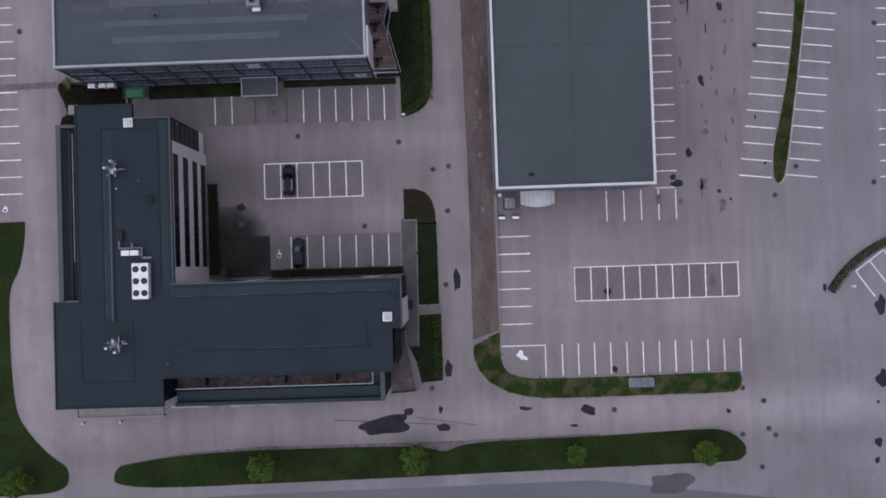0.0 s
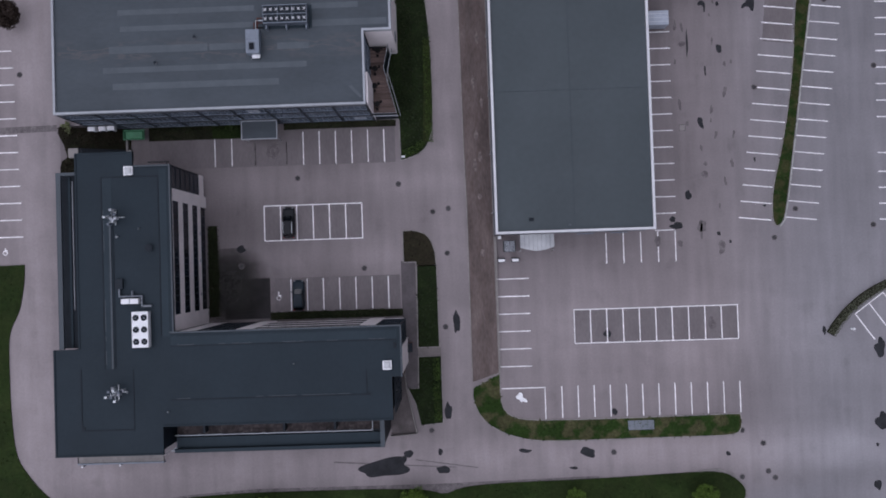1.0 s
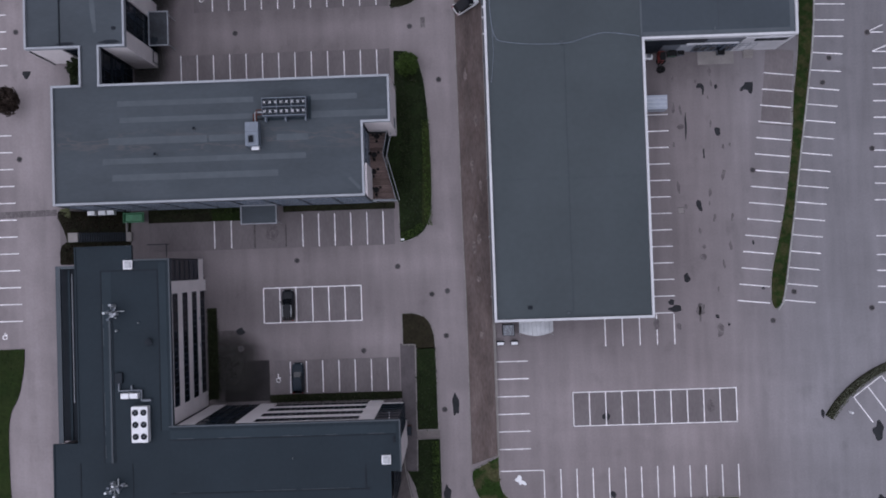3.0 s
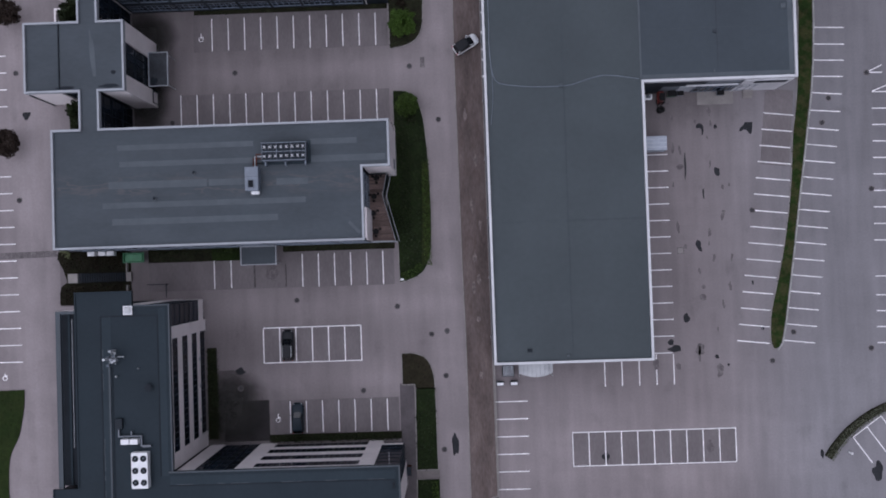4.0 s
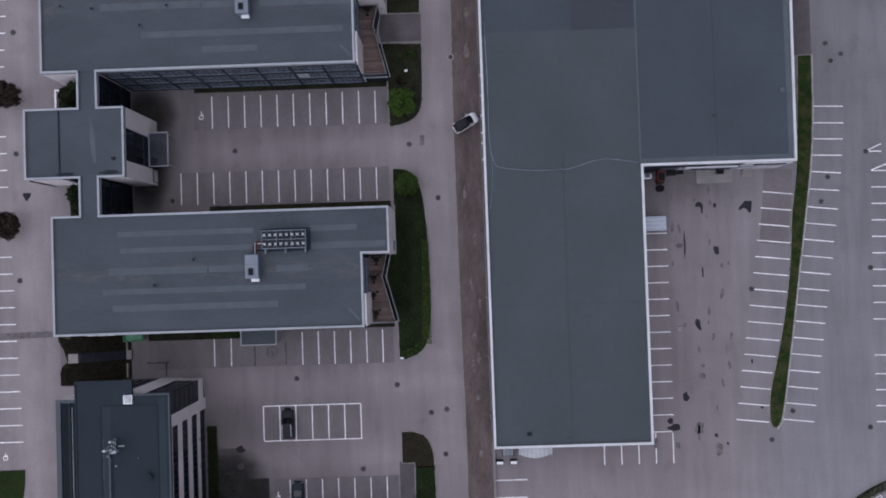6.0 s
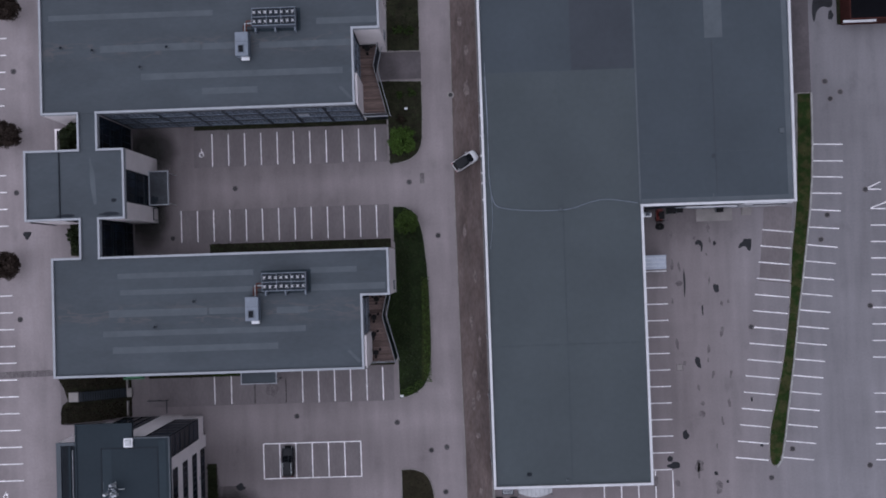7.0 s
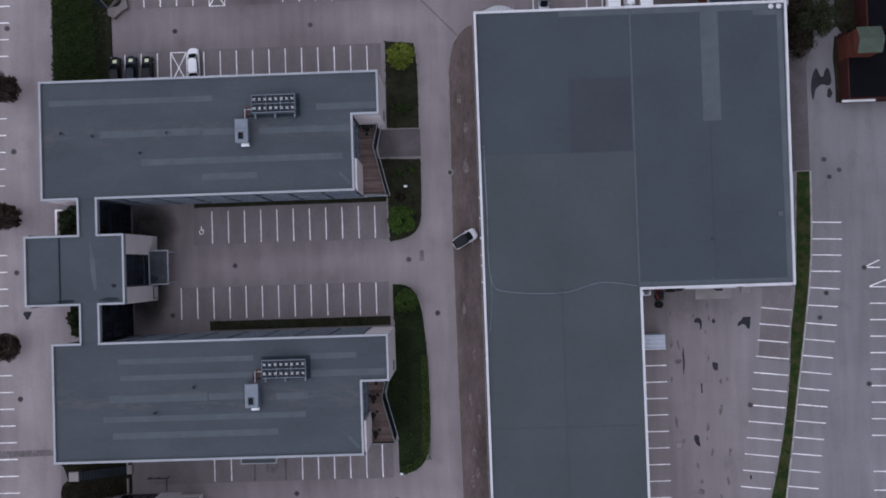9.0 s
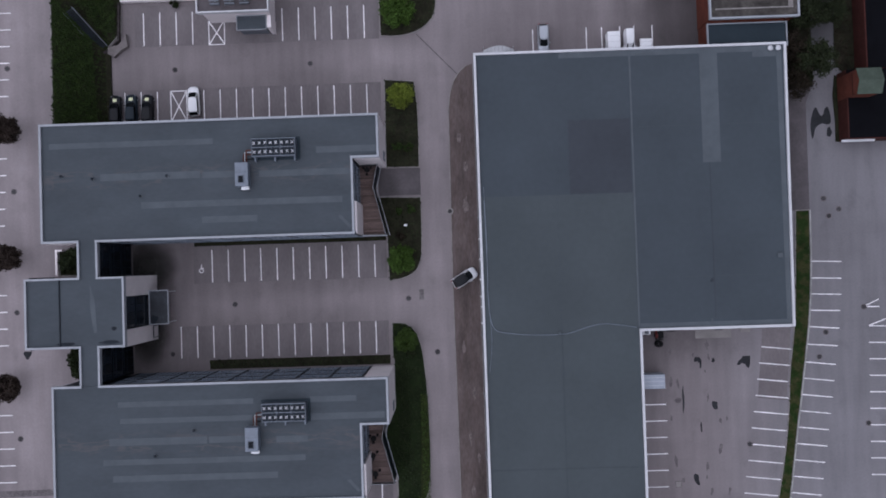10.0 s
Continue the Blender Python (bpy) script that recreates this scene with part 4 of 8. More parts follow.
# ---- patches and covers on the asphalt ----
def blob(x, y, rx, ry, turn=0.0, seed=0, rough=0.2):
    """An uneven roundish outline."""
    r = random.Random(seed)
    n, c, s = 22, math.cos(radians(turn)), math.sin(radians(turn))
    waves = [(r.uniform(0, 6.3), r.uniform(0.3, 1)) for _ in range(4)]
    out = []
    for k in range(n):
        a = k * math.tau / n
        d = 1 + rough * sum(w * math.sin((i + 2) * a + ph) for i, (ph, w) in enumerate(waves)) / 2
        px_, py_ = rx * d * math.cos(a), ry * d * math.sin(a)
        out.append((x + c * px_ - s * py_, y + s * px_ + c * py_))
    return rounded(out, 1)


def patch(x, y, rx, ry, mat=None, turn=0.0, seed=0, rough=0.25, z=0.011):
    return alone("asphalt_patch", prism(blob(x, y, rx, ry, turn, seed, rough), z - 0.002, z), mat or ASPHALT_DARK,
          "dark patch of damp or freshly mended asphalt" if mat is None else "oily stain on worn asphalt", "road patch", kind="structure")


for i, (x, y, rx, ry, turn) in enumerate((
        (0.3, -2.3, 0.5, 1.75, 2), (-1.4, -15.8, 0.55, 1.3, 0), (-11.2, -24.0, 4.0, 1.35, 10), (-7.7, -22.1, 0.9, 0.5, 20), (-2.4, -24.6, 1.0, 0.6, 0),
        (-2.8, -21.9, 0.3, 0.6, 0), (10.0, -22.1, 0.95, 0.3, -4), (19.5, -22.6, 1.2, 0.7, -15), (17.3, -24.9, 0.6, 0.22, 0), (23.7, -16.6, 0.5, 0.5, 0),
        (23.1, -4.8, 0.55, 0.6, 0), (34.2, 11.2, 0.9, 0.55, 0), (33.6, 12.2, 0.45, 0.45, 0), (36.1, 15.8, 0.45, 0.75, 0), (41.6, 38.0, 0.45, 0.65, 0),
        (41.6, 44.9, 0.22, 0.38, 0),
        (-32.3, 9.8, 0.75, 0.5, 0), (64.0, -8.2, 0.8, 1.4, 0), (63.9, -19.2, 0.95, 1.4, 0), (62.8, -28.7, 0.6, 0.7, 20), (62.5, -31.4, 0.4, 0.45, 0), (63.0, -22.7, 0.25, 0.25, 0), (40.5, 9.83, 0.25, 0.35, 20), (42.2, 8.55, 0.2, 0.22, 0), (55.75, -5.3, 0.3, 0.6, 0), (47.6, 13.9, 0.22, 0.25, 0), (46.35, 20.9, 0.15, 0.35, 0), (40.6, -23.4, 0.4, 0.3, -30),
        (60.8, 79.4, 0.4, 0.75, 0), (36.8, 39.0, 0.14, 2.0, 0), (39.4, 34.7, 0.13, 0.8, 0), (38.4, 26.8, 0.4, 0.9, 10))):
    patch(x, y, rx, ry, turn=turn, seed=i + 3)
for i in range(24):
    a = random.Random(900 + i)
    patch(a.uniform(34.5, 43.5), a.uniform(12.0, 49.0), a.uniform(0.10, 0.28), a.uniform(0.25, 0.9), STAIN, seed=50 + i, z=0.0095, turn=a.uniform(-12, 12))
for x, y, rx, ry in ((38.9, -3.7, 0.7, 0.9), (-26.9, 24.8, 1.0, 1.3), (34.6, 8.5, 0.4, 0.5), (31.2, 9.0, 0.5, 0.8), (36.0, 38.9, 0.55, 0.4), (40.9, 7.75, 0.55, 1.0), (38.0, 11.0, 0.7, 0.9), (38.7, 18.9, 0.55, 0.5), (38.9, 20.5, 0.35, 0.3), (37.9, 10.3, 0.2, 1.3)):
    patch(x, y, rx, ry, STAIN, seed=int(x * 10), z=0.013)
patch(31.6, -34.0, 3.3, 1.6, PAVING_GRIMY_SHADED, seed=316, z=0.013)
lift(patch(-62.1, 49.57, 0.6, 0.72, seed=22))
MEND = "dark patch of damp or freshly mended asphalt"
sheet("asphalt_patch", [(45.2, 44.1), (45.4, 44.6), (45.9, 45.0), (46.1, 45.4), (47.3, 45.4), (47.2, 44.1), (47.0, 43.5), (46.7, 43.7), (46.4, 44.2), (45.9, 44.3), (45.5, 44.0)], ASPHALT_DARK, MEND, z=0.011, category="road patch")
sheet("asphalt_patch", [(38.6, 44.9), (38.7, 45.2), (39.0, 45.5), (39.5, 45.4), (39.8, 45.0), (39.8, 44.4), (39.7, 43.7), (39.5, 43.7), (39.5, 44.5), (39.2, 44.8), (38.8, 44.7)], ASPHALT_DARK, MEND, z=0.011, category="road patch")
sheet("asphalt_patch", rounded([(58.1, 78.5), (57.9, 80.4), (58.25, 82.3), (58.9, 83.6), (59.45, 82.1), (59.9, 81.9), (60.25, 83.1), (60.75, 83.4), (61.1, 82.2), (61.2, 80.9), (60.6, 80.5), (59.9, 80.8), (59.4, 80.7), (58.65, 80.1), (58.35, 78.5)], 1), ASPHALT_DARK, MEND, z=0.011, category="road patch")
sheet("trench_line", [(-19, -22.9), (-0.5, -24.2), (-0.5, -24.35), (-19, -23.1)], STAIN, "thin dark sealed trench line in the asphalt", z=0.009, category="road patch")
sheet("trench_line", [(-6.6, -22.9), (2.8, -24.35), (2.8, -24.5), (-6.6, -23.05)], STAIN, "thin dark sealed trench line in the asphalt", z=0.010, category="road patch")
sheet("concrete_pad", rect(39.0, 44.5, 48.3, 50.6), CONCRETE, "pale square concrete apron at a hall door", z=0.03, category="concrete apron")
sheet("drain_channel", [(-2.5, 96.9), (3.8, 90.3), (3.95, 90.4), (-2.35, 97.05)], STAIN, "thin dark drainage channel across the drive", z=0.01, category="drain")

cover_bm = bmesh.new()
add_tube(cover_bm, (0, 0, 0), (0, 0, 0.016), 0.33, sides=16)
COVER = mesh_of("lid", cover_bm, MANHOLE)
rim_bm = strip([(0.40 * math.cos(k * math.tau / 16), 0.40 * math.sin(k * math.tau / 16)) for k in range(16)], 0.12, 0.0, 0.013)
RIM = mesh_of("rim", rim_bm, STAIN)
for x, y in ((-63.62, 36.82), (-63.32, 73.95), (-63.65, 92.4), (-23.3, 20.4), (-7.9, 19.0), (-2.8, 14.6), (-0.8, 8.2), (-13.5, 6.3), (-32.3, 7.2), (-0.4, 15.0), (46.7, 31.9), (64.9, 34.6),
             (63.8, 10.4), (45.9, -22.0), (46.5, -26.2), (47.5, -27.2), (45.3, -31.9), (42.8, -19.95), (42.55, -26.95), (48.85, 8.96), (23.4, -22.7), (-4.0, -18.6), (52.2, 13.2), (-31.9, 55.8), (-4.9, 55.9), (-0.7, 47.5),
             (-40.33, 92.75), (-19.1, 93.0), (59.47, 69.19), (60.21, 66.48), (61.75, 67.5), (-63.49, 55.81), (64.91, 52.36), (57.84, 44.9), (58.95, 48.66), (-41.8, 48.4), (-1.4, -3.0)):
    cover = thing("manhole_cover", (x, y, 0.008), "round dark cast-iron manhole cover set in asphalt", "manhole cover", "manhole covers on the drives")
    lift(cover)
    linked("lid", COVER, cover)
    linked("rim", RIM, cover)
chamber = thing("manhole_chamber", (1.93, 69.15, 0.0), "dark round cover in a pale concrete ring at the bank's edge", "manhole cover")
bm = bmesh.new()
add_tube(bm, (1.93, 69.15, 0.0), (1.93, 69.15, 0.16), 0.55, sides=20)
part("concrete_ring", bm, CONCRETE, chamber, "pale worn concrete ring")
linked("lid", COVER, chamber, (0.0, 0.0, 0.158))
for x, y, a, b in ((35.6, 26.1, 0.5, 0.5), (-2.87, 56.43, 0.42, 0.9)):
    grate = thing("drain_cover", (x, y, 0.008), "rectangular drain cover in the asphalt", "drain cover")
    part("frame_rim", boxes([(x - a, x + a, y - b, y - b + 0.1, 0.008, 0.03), (x - a, x + a, y + b - 0.1, y + b, 0.008, 0.03), (x - a, x - a + 0.1, y - b + 0.1, y + b - 0.1, 0.008, 0.03), (x + a - 0.1, x + a, y - b + 0.1, y + b - 0.1, 0.008, 0.03)]), STAIN if a == b else KERB, grate)
    part("plate", box(x - a + 0.1, x + a - 0.1, y - b + 0.1, y + b - 0.1, 0.008, 0.022), CONCRETE if a == b else STAIN, grate)


# ---- buildings: shared facade pieces ----
TURNS = {"S": 0.0, "E": 90.0, "N": 180.0, "W": -90.0}


def on_face(side, at, u, d):
    """The place u along a facade and d out from it; at is the facade's own x or y."""
    return {"S": (u, at - d), "N": (u, at + d), "E": (at + d, u), "W": (at - d, u)}[side]


def face_box(bm, side, at, u0, u1, d0, d1, z0, z1):
    (xa, ya), (xb, yb) = on_face(side, at, u0, d0), on_face(side, at, u1, d1)
    return add_box(bm, min(xa, xb), max(xa, xb), min(ya, yb), max(ya, yb), z0, z1)


WINDOW_MESHES = {}


def lattice(across, upward, y0, y1):
    """One connected frame: bars at the even cells of a grid in x and z, open at the odd ones."""
    bm = bmesh.new()
    grid = [[bm.verts.new((x, y0, z)) for x in across] for z in upward]
    for j in range(len(upward) - 1):
        for i in range(len(across) - 1):
            if i % 2 == 0 or j % 2 == 0:
                bm.faces.new((grid[j][i], grid[j][i + 1], grid[j + 1][i + 1], grid[j + 1][i]))
    back = bmesh.ops.extrude_face_region(bm, geom=list(bm.faces))
    bmesh.ops.translate(bm, verts=[v for v in back["geom"] if isinstance(v, bmesh.types.BMVert)], vec=(0, y1 - y0, 0))
    bmesh.ops.recalc_face_normals(bm, faces=bm.faces)
    return bm


def window_meshes(width, height, panes, transom, casing_mat):
    """Shared meshes of a window's frame and of its panes; the outside looks to -y."""
    key = (round(width, 2), round(height, 2), panes, transom, casing_mat.name)
    if key not in WINDOW_MESHES:
        bar, w, step = 0.07, width / 2, width / panes
        across = [-w, -w + bar]
        for k in range(1, panes):
            across += [-w + k * step - bar / 2, -w + k * step + bar / 2]
        across += [w - bar, w]
        upward = [0, bar] + ([height * transom - 0.03, height * transom + 0.03] if transom else []) + [height - bar, height]
        bm = lattice(across, upward, -0.08, 0.04)
        casing = mesh_of("window", bm, casing_mat)
        glass = mesh_of("pane", box(-step / 2 + 0.02, step / 2 - 0.02, -0.012, 0.012, bar - 0.02, height - bar + 0.02), GLASS)
        blind = mesh_of("pane", box(-step / 2 + 0.02, step / 2 - 0.02, -0.012, 0.012, bar - 0.02, height - bar + 0.02), BLIND)
        WINDOW_MESHES[key] = (casing, glass, blind, step)
    return WINDOW_MESHES[key]


def window(parent, side, at, u, z, width, height, panes=3, transom=0.0, blinds=(), inset=0.08, casing_mat=FRAME):
    """A framed window with its panes on a facade, centred at u with its sill at z."""
    casing, glass, blind, step = window_meshes(width, height, panes, transom, casing_mat)
    x, y = on_face(side, at, u, -inset)
    ob = linked("window", casing, parent, Vector((x, y, z)) - base_of(parent), radians(TURNS[side]))
    for k in range(panes):
        linked("pane", blind if k in blinds else glass, ob, (-width / 2 + (k + 0.5) * step, 0.0, 0.0))
    return ob


def parapet(parent, outline, width, z0, z1, mat, label, gaps=()):
    """Coping along each edge of a flat roof, mitred by butting the ends."""
    n = len(outline)
    for i in range(n):
        a, b = Vector(outline[i]), Vector(outline[(i + 1) % n])
        d = (b - a).normalized()
        inward = Vector((-d.y, d.x))
        before = (a - Vector(outline[i - 1])).normalized()
        after = (Vector(outline[(i + 2) % n]) - b).normalized()
        # a convex corner gives the earlier bar the corner; at a hollow one both stop short of it
        start = a + d * (width if before.cross(d) > 0 else 0.0)
        end = b + d * (0.0 if d.cross(after) > 0 else width)
        runs = [(start, end)]
        for edge, lo, hi in gaps:
            if edge == i:
                # the opening lies between two x values on this edge
                first, last = (lo, hi) if d.x > 0 else (hi, lo)
                runs = [(start, Vector((first, a.y))), (Vector((last, a.y)), end)]
        for start, end in runs:
            quad = [start, end, end + inward * width, start + inward * width]
            part("parapet", prism([tuple(p) for p in quad], z0, z1), mat, parent, label)


def fan_unit(name, x0, x1, y0, y1, z, height, columns, rows, casing, label, fan_mat=FAN, hub=UNIT_WHITE, radius=0.38, blade=1.0):
    """A roof condenser: casing on feet, with round fans in its top."""
    ob = thing(name, ((x0 + x1) / 2, (y0 + y1) / 2, z), label, "condenser unit")
    part("casing", box(x0, x1, y0, y1, z + 0.15, z + height, 0.04), casing, ob)
    for x in (x0 + 0.15, x1 - 0.15):
        for y in (y0 + 0.15, y1 - 0.15):
            part("foot", box(x - 0.08, x + 0.08, y - 0.08, y + 0.08, z, z + 0.15), GALV, ob)
    fan_bm, hub_bm = bmesh.new(), bmesh.new()
    add_tube(fan_bm, (0, 0, 0), (0, 0, 0.05), radius, sides=18)
    fan_data = mesh_of("fan", fan_bm, fan_mat)
    for k in range(2):
        a = math.pi / 4 + k * math.pi / 2
        c, s = math.cos(a) * radius * 0.96, math.sin(a) * radius * 0.96
        add_tube(hub_bm, (-c, -s, 0.06), (c, s, 0.06), 0.06 * blade, sides=4)
    add_tube(hub_bm, (0, 0, 0.05), (0, 0, 0.1), 0.09, sides=8)
    guard_data = mesh_of("guard", hub_bm, hub)
    for i in range(columns):
        for j in range(rows):
            x, y = x0 + (i + 0.5) * (x1 - x0) / columns, y0 + (j + 0.5) * (y1 - y0) / rows
            fan = linked("fan", fan_data, ob, Vector((x, y, z + height)) - ob.location)
            linked("guard", guard_data, fan)
    return ob


# ---- the hall (warehouse) ----
hall = thing("hall", (17.7, 31, 0), "large flat-roofed hall with white metal trim and grey roof sheets", "hall")
H = 7.6
HALL = [(6.3, 10.53), (29.1, 10.53), (29.1, 50.4), (51.1, 50.4), (51.45, 91.6), (6.1, 91.6)]


def shrunk(outline, d):
    """The outline moved inwards (counter-clockwise, right angles)."""
    n, out = len(outline), []
    for i in range(n):
        p, a, b = Vector(outline[i]), Vector(outline[i - 1]), Vector(outline[(i + 1) % n])
        u, v = (p - a).normalized(), (b - p).normalized()
        out.append(tuple(p + Vector((-u.y, u.x)) * d + Vector((-v.y, v.x)) * d))
    return out


part("wall", prism(shrunk(HALL, 0.12), 0, H - 0.35), CLAD_MID, hall)
parapet(hall, HALL, 0.34, H - 0.9, H, TRIM_WHITE, "white metal roof edge trim")
z = H - 0.30
part("roof", prism(counter([(6.6, 10.83), (28.8, 10.83), (28.8, 50.1), (6.5, 50.1)]), H - 0.36, z), ROOF_HALL, hall)
part("roof", prism(counter([(6.5, 50.1), (28.8, 50.1), (28.8, 70.5), (6.45, 70.5)]), H - 0.36, z + 0.02), ROOF_HALL, hall)
part("roof", prism(counter([(6.45, 70.5), (28.8, 70.5), (28.8, 91.3), (6.4, 91.3)]), H - 0.36, z + 0.02), ROOF_HALL_B, hall)
part("roof", prism(counter([(28.8, 50.7), (50.8, 50.7), (51.15, 91.3), (28.8, 91.3)]), H - 0.36, z + 0.01), ROOF_HALL_B, hall)
part("ridge_strip", box(28.66, 28.92, 50.7, 91.3, z + 0.02, z + 0.07), ROOF_STRIP, hall, "paler sealed ridge strip")
part("gutter", box(18.5, 28.6, 90.4, 91.25, z + 0.02, z + 0.03), ROOF_STRIP, hall, "slightly paler roof edge strip")
part("roof_patch", box(19.5, 28.5, 70.5, 81.3, z + 0.02, z + 0.032), ROOF_HALL_C, hall, "slightly darker replaced roof sheet")
part("roof_patch", box(38.9, 41.5, 74.5, 91.2, z + 0.01, z + 0.03), ROOF_STRIP, hall, "pale replaced roof sheet")
part("gutter", box(50.05, 50.78, 51.5, 90.3, z + 0.01, z + 0.022), ROOF_STRIP, hall, "pale roof edge strip")
part("gutter", box(29.0, 50.9, 90.4, 91.25, z + 0.01, z + 0.026), ROOF_STRIP, hall, "pale roof edge strip")
part("roof_patch", box(46.6, 50.0, 89.6, 90.38, z + 0.01, z + 0.024), ROOF_STRIP, hall, "pale roof patch beside the ventilators")
part("gutter", box(29.0, 50.72, 50.72, 51.48, z + 0.01, z + 0.026), ROOF_STRIP, hall, "pale roof edge strip")
for x in (17.6,):
    part("seam", box(x - 0.025, x + 0.025, 11.3, 90.3, z + 0.02, z + 0.036), ROOF_HALL_B, hall)
for y in (30.9,):
    part("seam", box(6.8, 28.5, y - 0.02, y + 0.02, z + 0.02, z + 0.034), ROOF_HALL_B, hall)
part("seam", box(39.8, 39.9, 52.0, 74.4, z + 0.01, z + 0.028), ROOF_HALL_C, hall)
for y in (58.0, 66.0, 80.0):
    part("seam", box(28.98, 50.0, y, y + 0.05, z + 0.01, z + 0.024), ROOF_HALL, hall)
for x, y in ((49.4, 60.7),):
    part("hatch", box(x - 0.35, x + 0.35, y - 0.35, y + 0.35, z, z + 0.25, 0.03), ROOF_STRIP, hall, "small pale roof hatch")
part("hatch", box(39.3, 39.7, 57.2, 57.6, z, z + 0.2, 0.03), ROOF_HALL_C, hall, "small grey roof hatch")
part("hatch", box(39.2, 39.4, 51.2, 51.9, z, z + 0.12, 0.02), ROOF_STRIP, hall, "small pale roof hatch")
part("hatch", box(11.1, 11.75, 12.25, 12.7, z, z + 0.2, 0.03), ROOF_SEAM, hall, "small dark roof hatch")
part("vent", box(17.0, 17.5, 50.15, 50.65, z, z + 0.3, 0.05), ROOF_STRIP, hall, "small pale roof vent")
part("vent", box(16.7, 17.1, 11.4, 11.7, z, z + 0.25, 0.03), ROOF_STRIP, hall)


def cable_on(points, radius, height):
    data = bpy.data.curves.new("cable", "CURVE")
    data.dimensions, data.bevel_depth, data.bevel_resolution = "3D", radius, 1
    sp = data.splines.new("NURBS")
    sp.points.add(len(points) - 1)
    for p, (x, y) in zip(sp.points, points):
        p.co = (x, y, height + radius, 1)
    sp.use_endpoint_u, sp.order_u = True, 3
    data.materials.append(UNIT_BLUE)
    return data


tagged(new("roof_cable", cable_on([(6.95, 70.0), (7.2, 60), (7.0, 56), (7.5, 51.2), (9.5, 50.7), (13.0, 50.3), (17.1, 50.25), (18.8, 50.4), (21.5, 51.3), (23.5, 51.7), (26.0, 51.4), (28.4, 50.95)], 0.055, z + 0.02)), "thin pale cable lying in a loose curve on the hall roof", "cable")
tagged(new("roof_cable", cable_on([(6.95, 45.0), (7.4, 48.0), (7.45, 51.0), (7.0, 57.5), (7.25, 64.0), (6.95, 72.0)], 0.035, z + 0.02)), "thin pale cable lying along the roof edge", "cable")
for i, y in enumerate((52.2, 54.6, 56.1, 58.6, 61.5, 64.5)):
    lamp = thing("wall_light", (6.2, y, H - 0.9), "small white wall light on the hall's edge", "wall light", "lights along the hall wall")
    part("arm", box(6.1, 6.47, y - 0.04, y + 0.04, H - 0.75, H - 0.68), GALV, lamp)
    part("lamp_head", box(5.98, 6.3, y - 0.12, y + 0.12, H - 0.68, H - 0.56, 0.02), UNIT_WHITE, lamp)
for x in (49.15, 50.27):
    ob = thing("roof_vent", (x, 90.75, z), "white domed roof ventilator in the hall's corner", "roof ventilator", "corner ventilators")
    bm = bmesh.new()
    add_tube(bm, (x, 90.75, z), (x, 90.75, z + 0.35), 0.28, 0.28, 12)
    part("stem", bm, GALV, ob)
    bm = bmesh.new()
    add_tube(bm, (x, 90.75, z + 0.35), (x, 90.75, z + 0.55), 0.4, 0.16, 14)
    part("cowl", bm, TRIM_WHITE, ob)

# facades of the hall: loading doors, glazing and a sign panel towards the yard
for u, w, h in ((31.2, 3.2, 4.0), (36.8, 2.6, 3.4)):
    bm = bmesh.new()
    face_box(bm, "S", 50.52, u - w / 2, u + w / 2, 0.0, 0.12, 0.02, h)
    for k in range(8):
        face_box(bm, "S", 50.52, u - w / 2, u + w / 2, 0.12, 0.145, 0.1 + k * h / 8, 0.1 + k * h / 8 + h / 12)
    part("roller_door", bm, CLAD_DARK if u < 34 else TRIM, hall, "slatted roller door")
for k in range(4):
    window(hall, "S", 50.4, 38.8 + k * 2.3, 0.4, 2.1, 3.6, 2, 0.7, inset=-0.09)
part("canopy", box(36.0, 43.6, 50.1, 50.35, 4.7, 4.8), TRIM_WHITE, hall, "thin white entrance canopy")
part("wall_panel", box(29.3, 38.6, 50.36, 50.46, 4.1, 6.6), CLAD_DARK, hall, "dark cladding above the doors")
part("wall_panel", box(44.0, 50.9, 50.26, 50.44, 0.0, 6.65), TRIM_WHITE, hall, "off-white wall panel beside the entrance")
for x0, x1 in ((45.6, 47.2), (47.4, 48.3), (48.5, 50.2)):
    part("sign_bar", box(x0, x1, 50.16, 50.255, 5.3, 6.3), CLAD_DARK, hall)
for u in (13.0, 20.0, 25.0):
    window(hall, "S", 10.53, u, 1.0, 2.4, 1.4, 2, inset=-0.09)
part("threshold", boxes([(45.9, 47.35, 49.9, 50.25, 0.0, 0.54), (45.9, 47.35, 49.5, 49.88, 0.0, 0.36), (45.9, 47.35, 49.05, 49.48, 0.0, 0.18)]), CONCRETE, hall, "short flight of concrete steps")
for k in range(9):
    bm = bmesh.new()
    add_tube(bm, (6.2, 14 + k * 9, 0.1), (6.2, 14 + k * 9, H - 0.95), 0.07, sides=8)
    part("downpipe", bm, TRIM, hall)


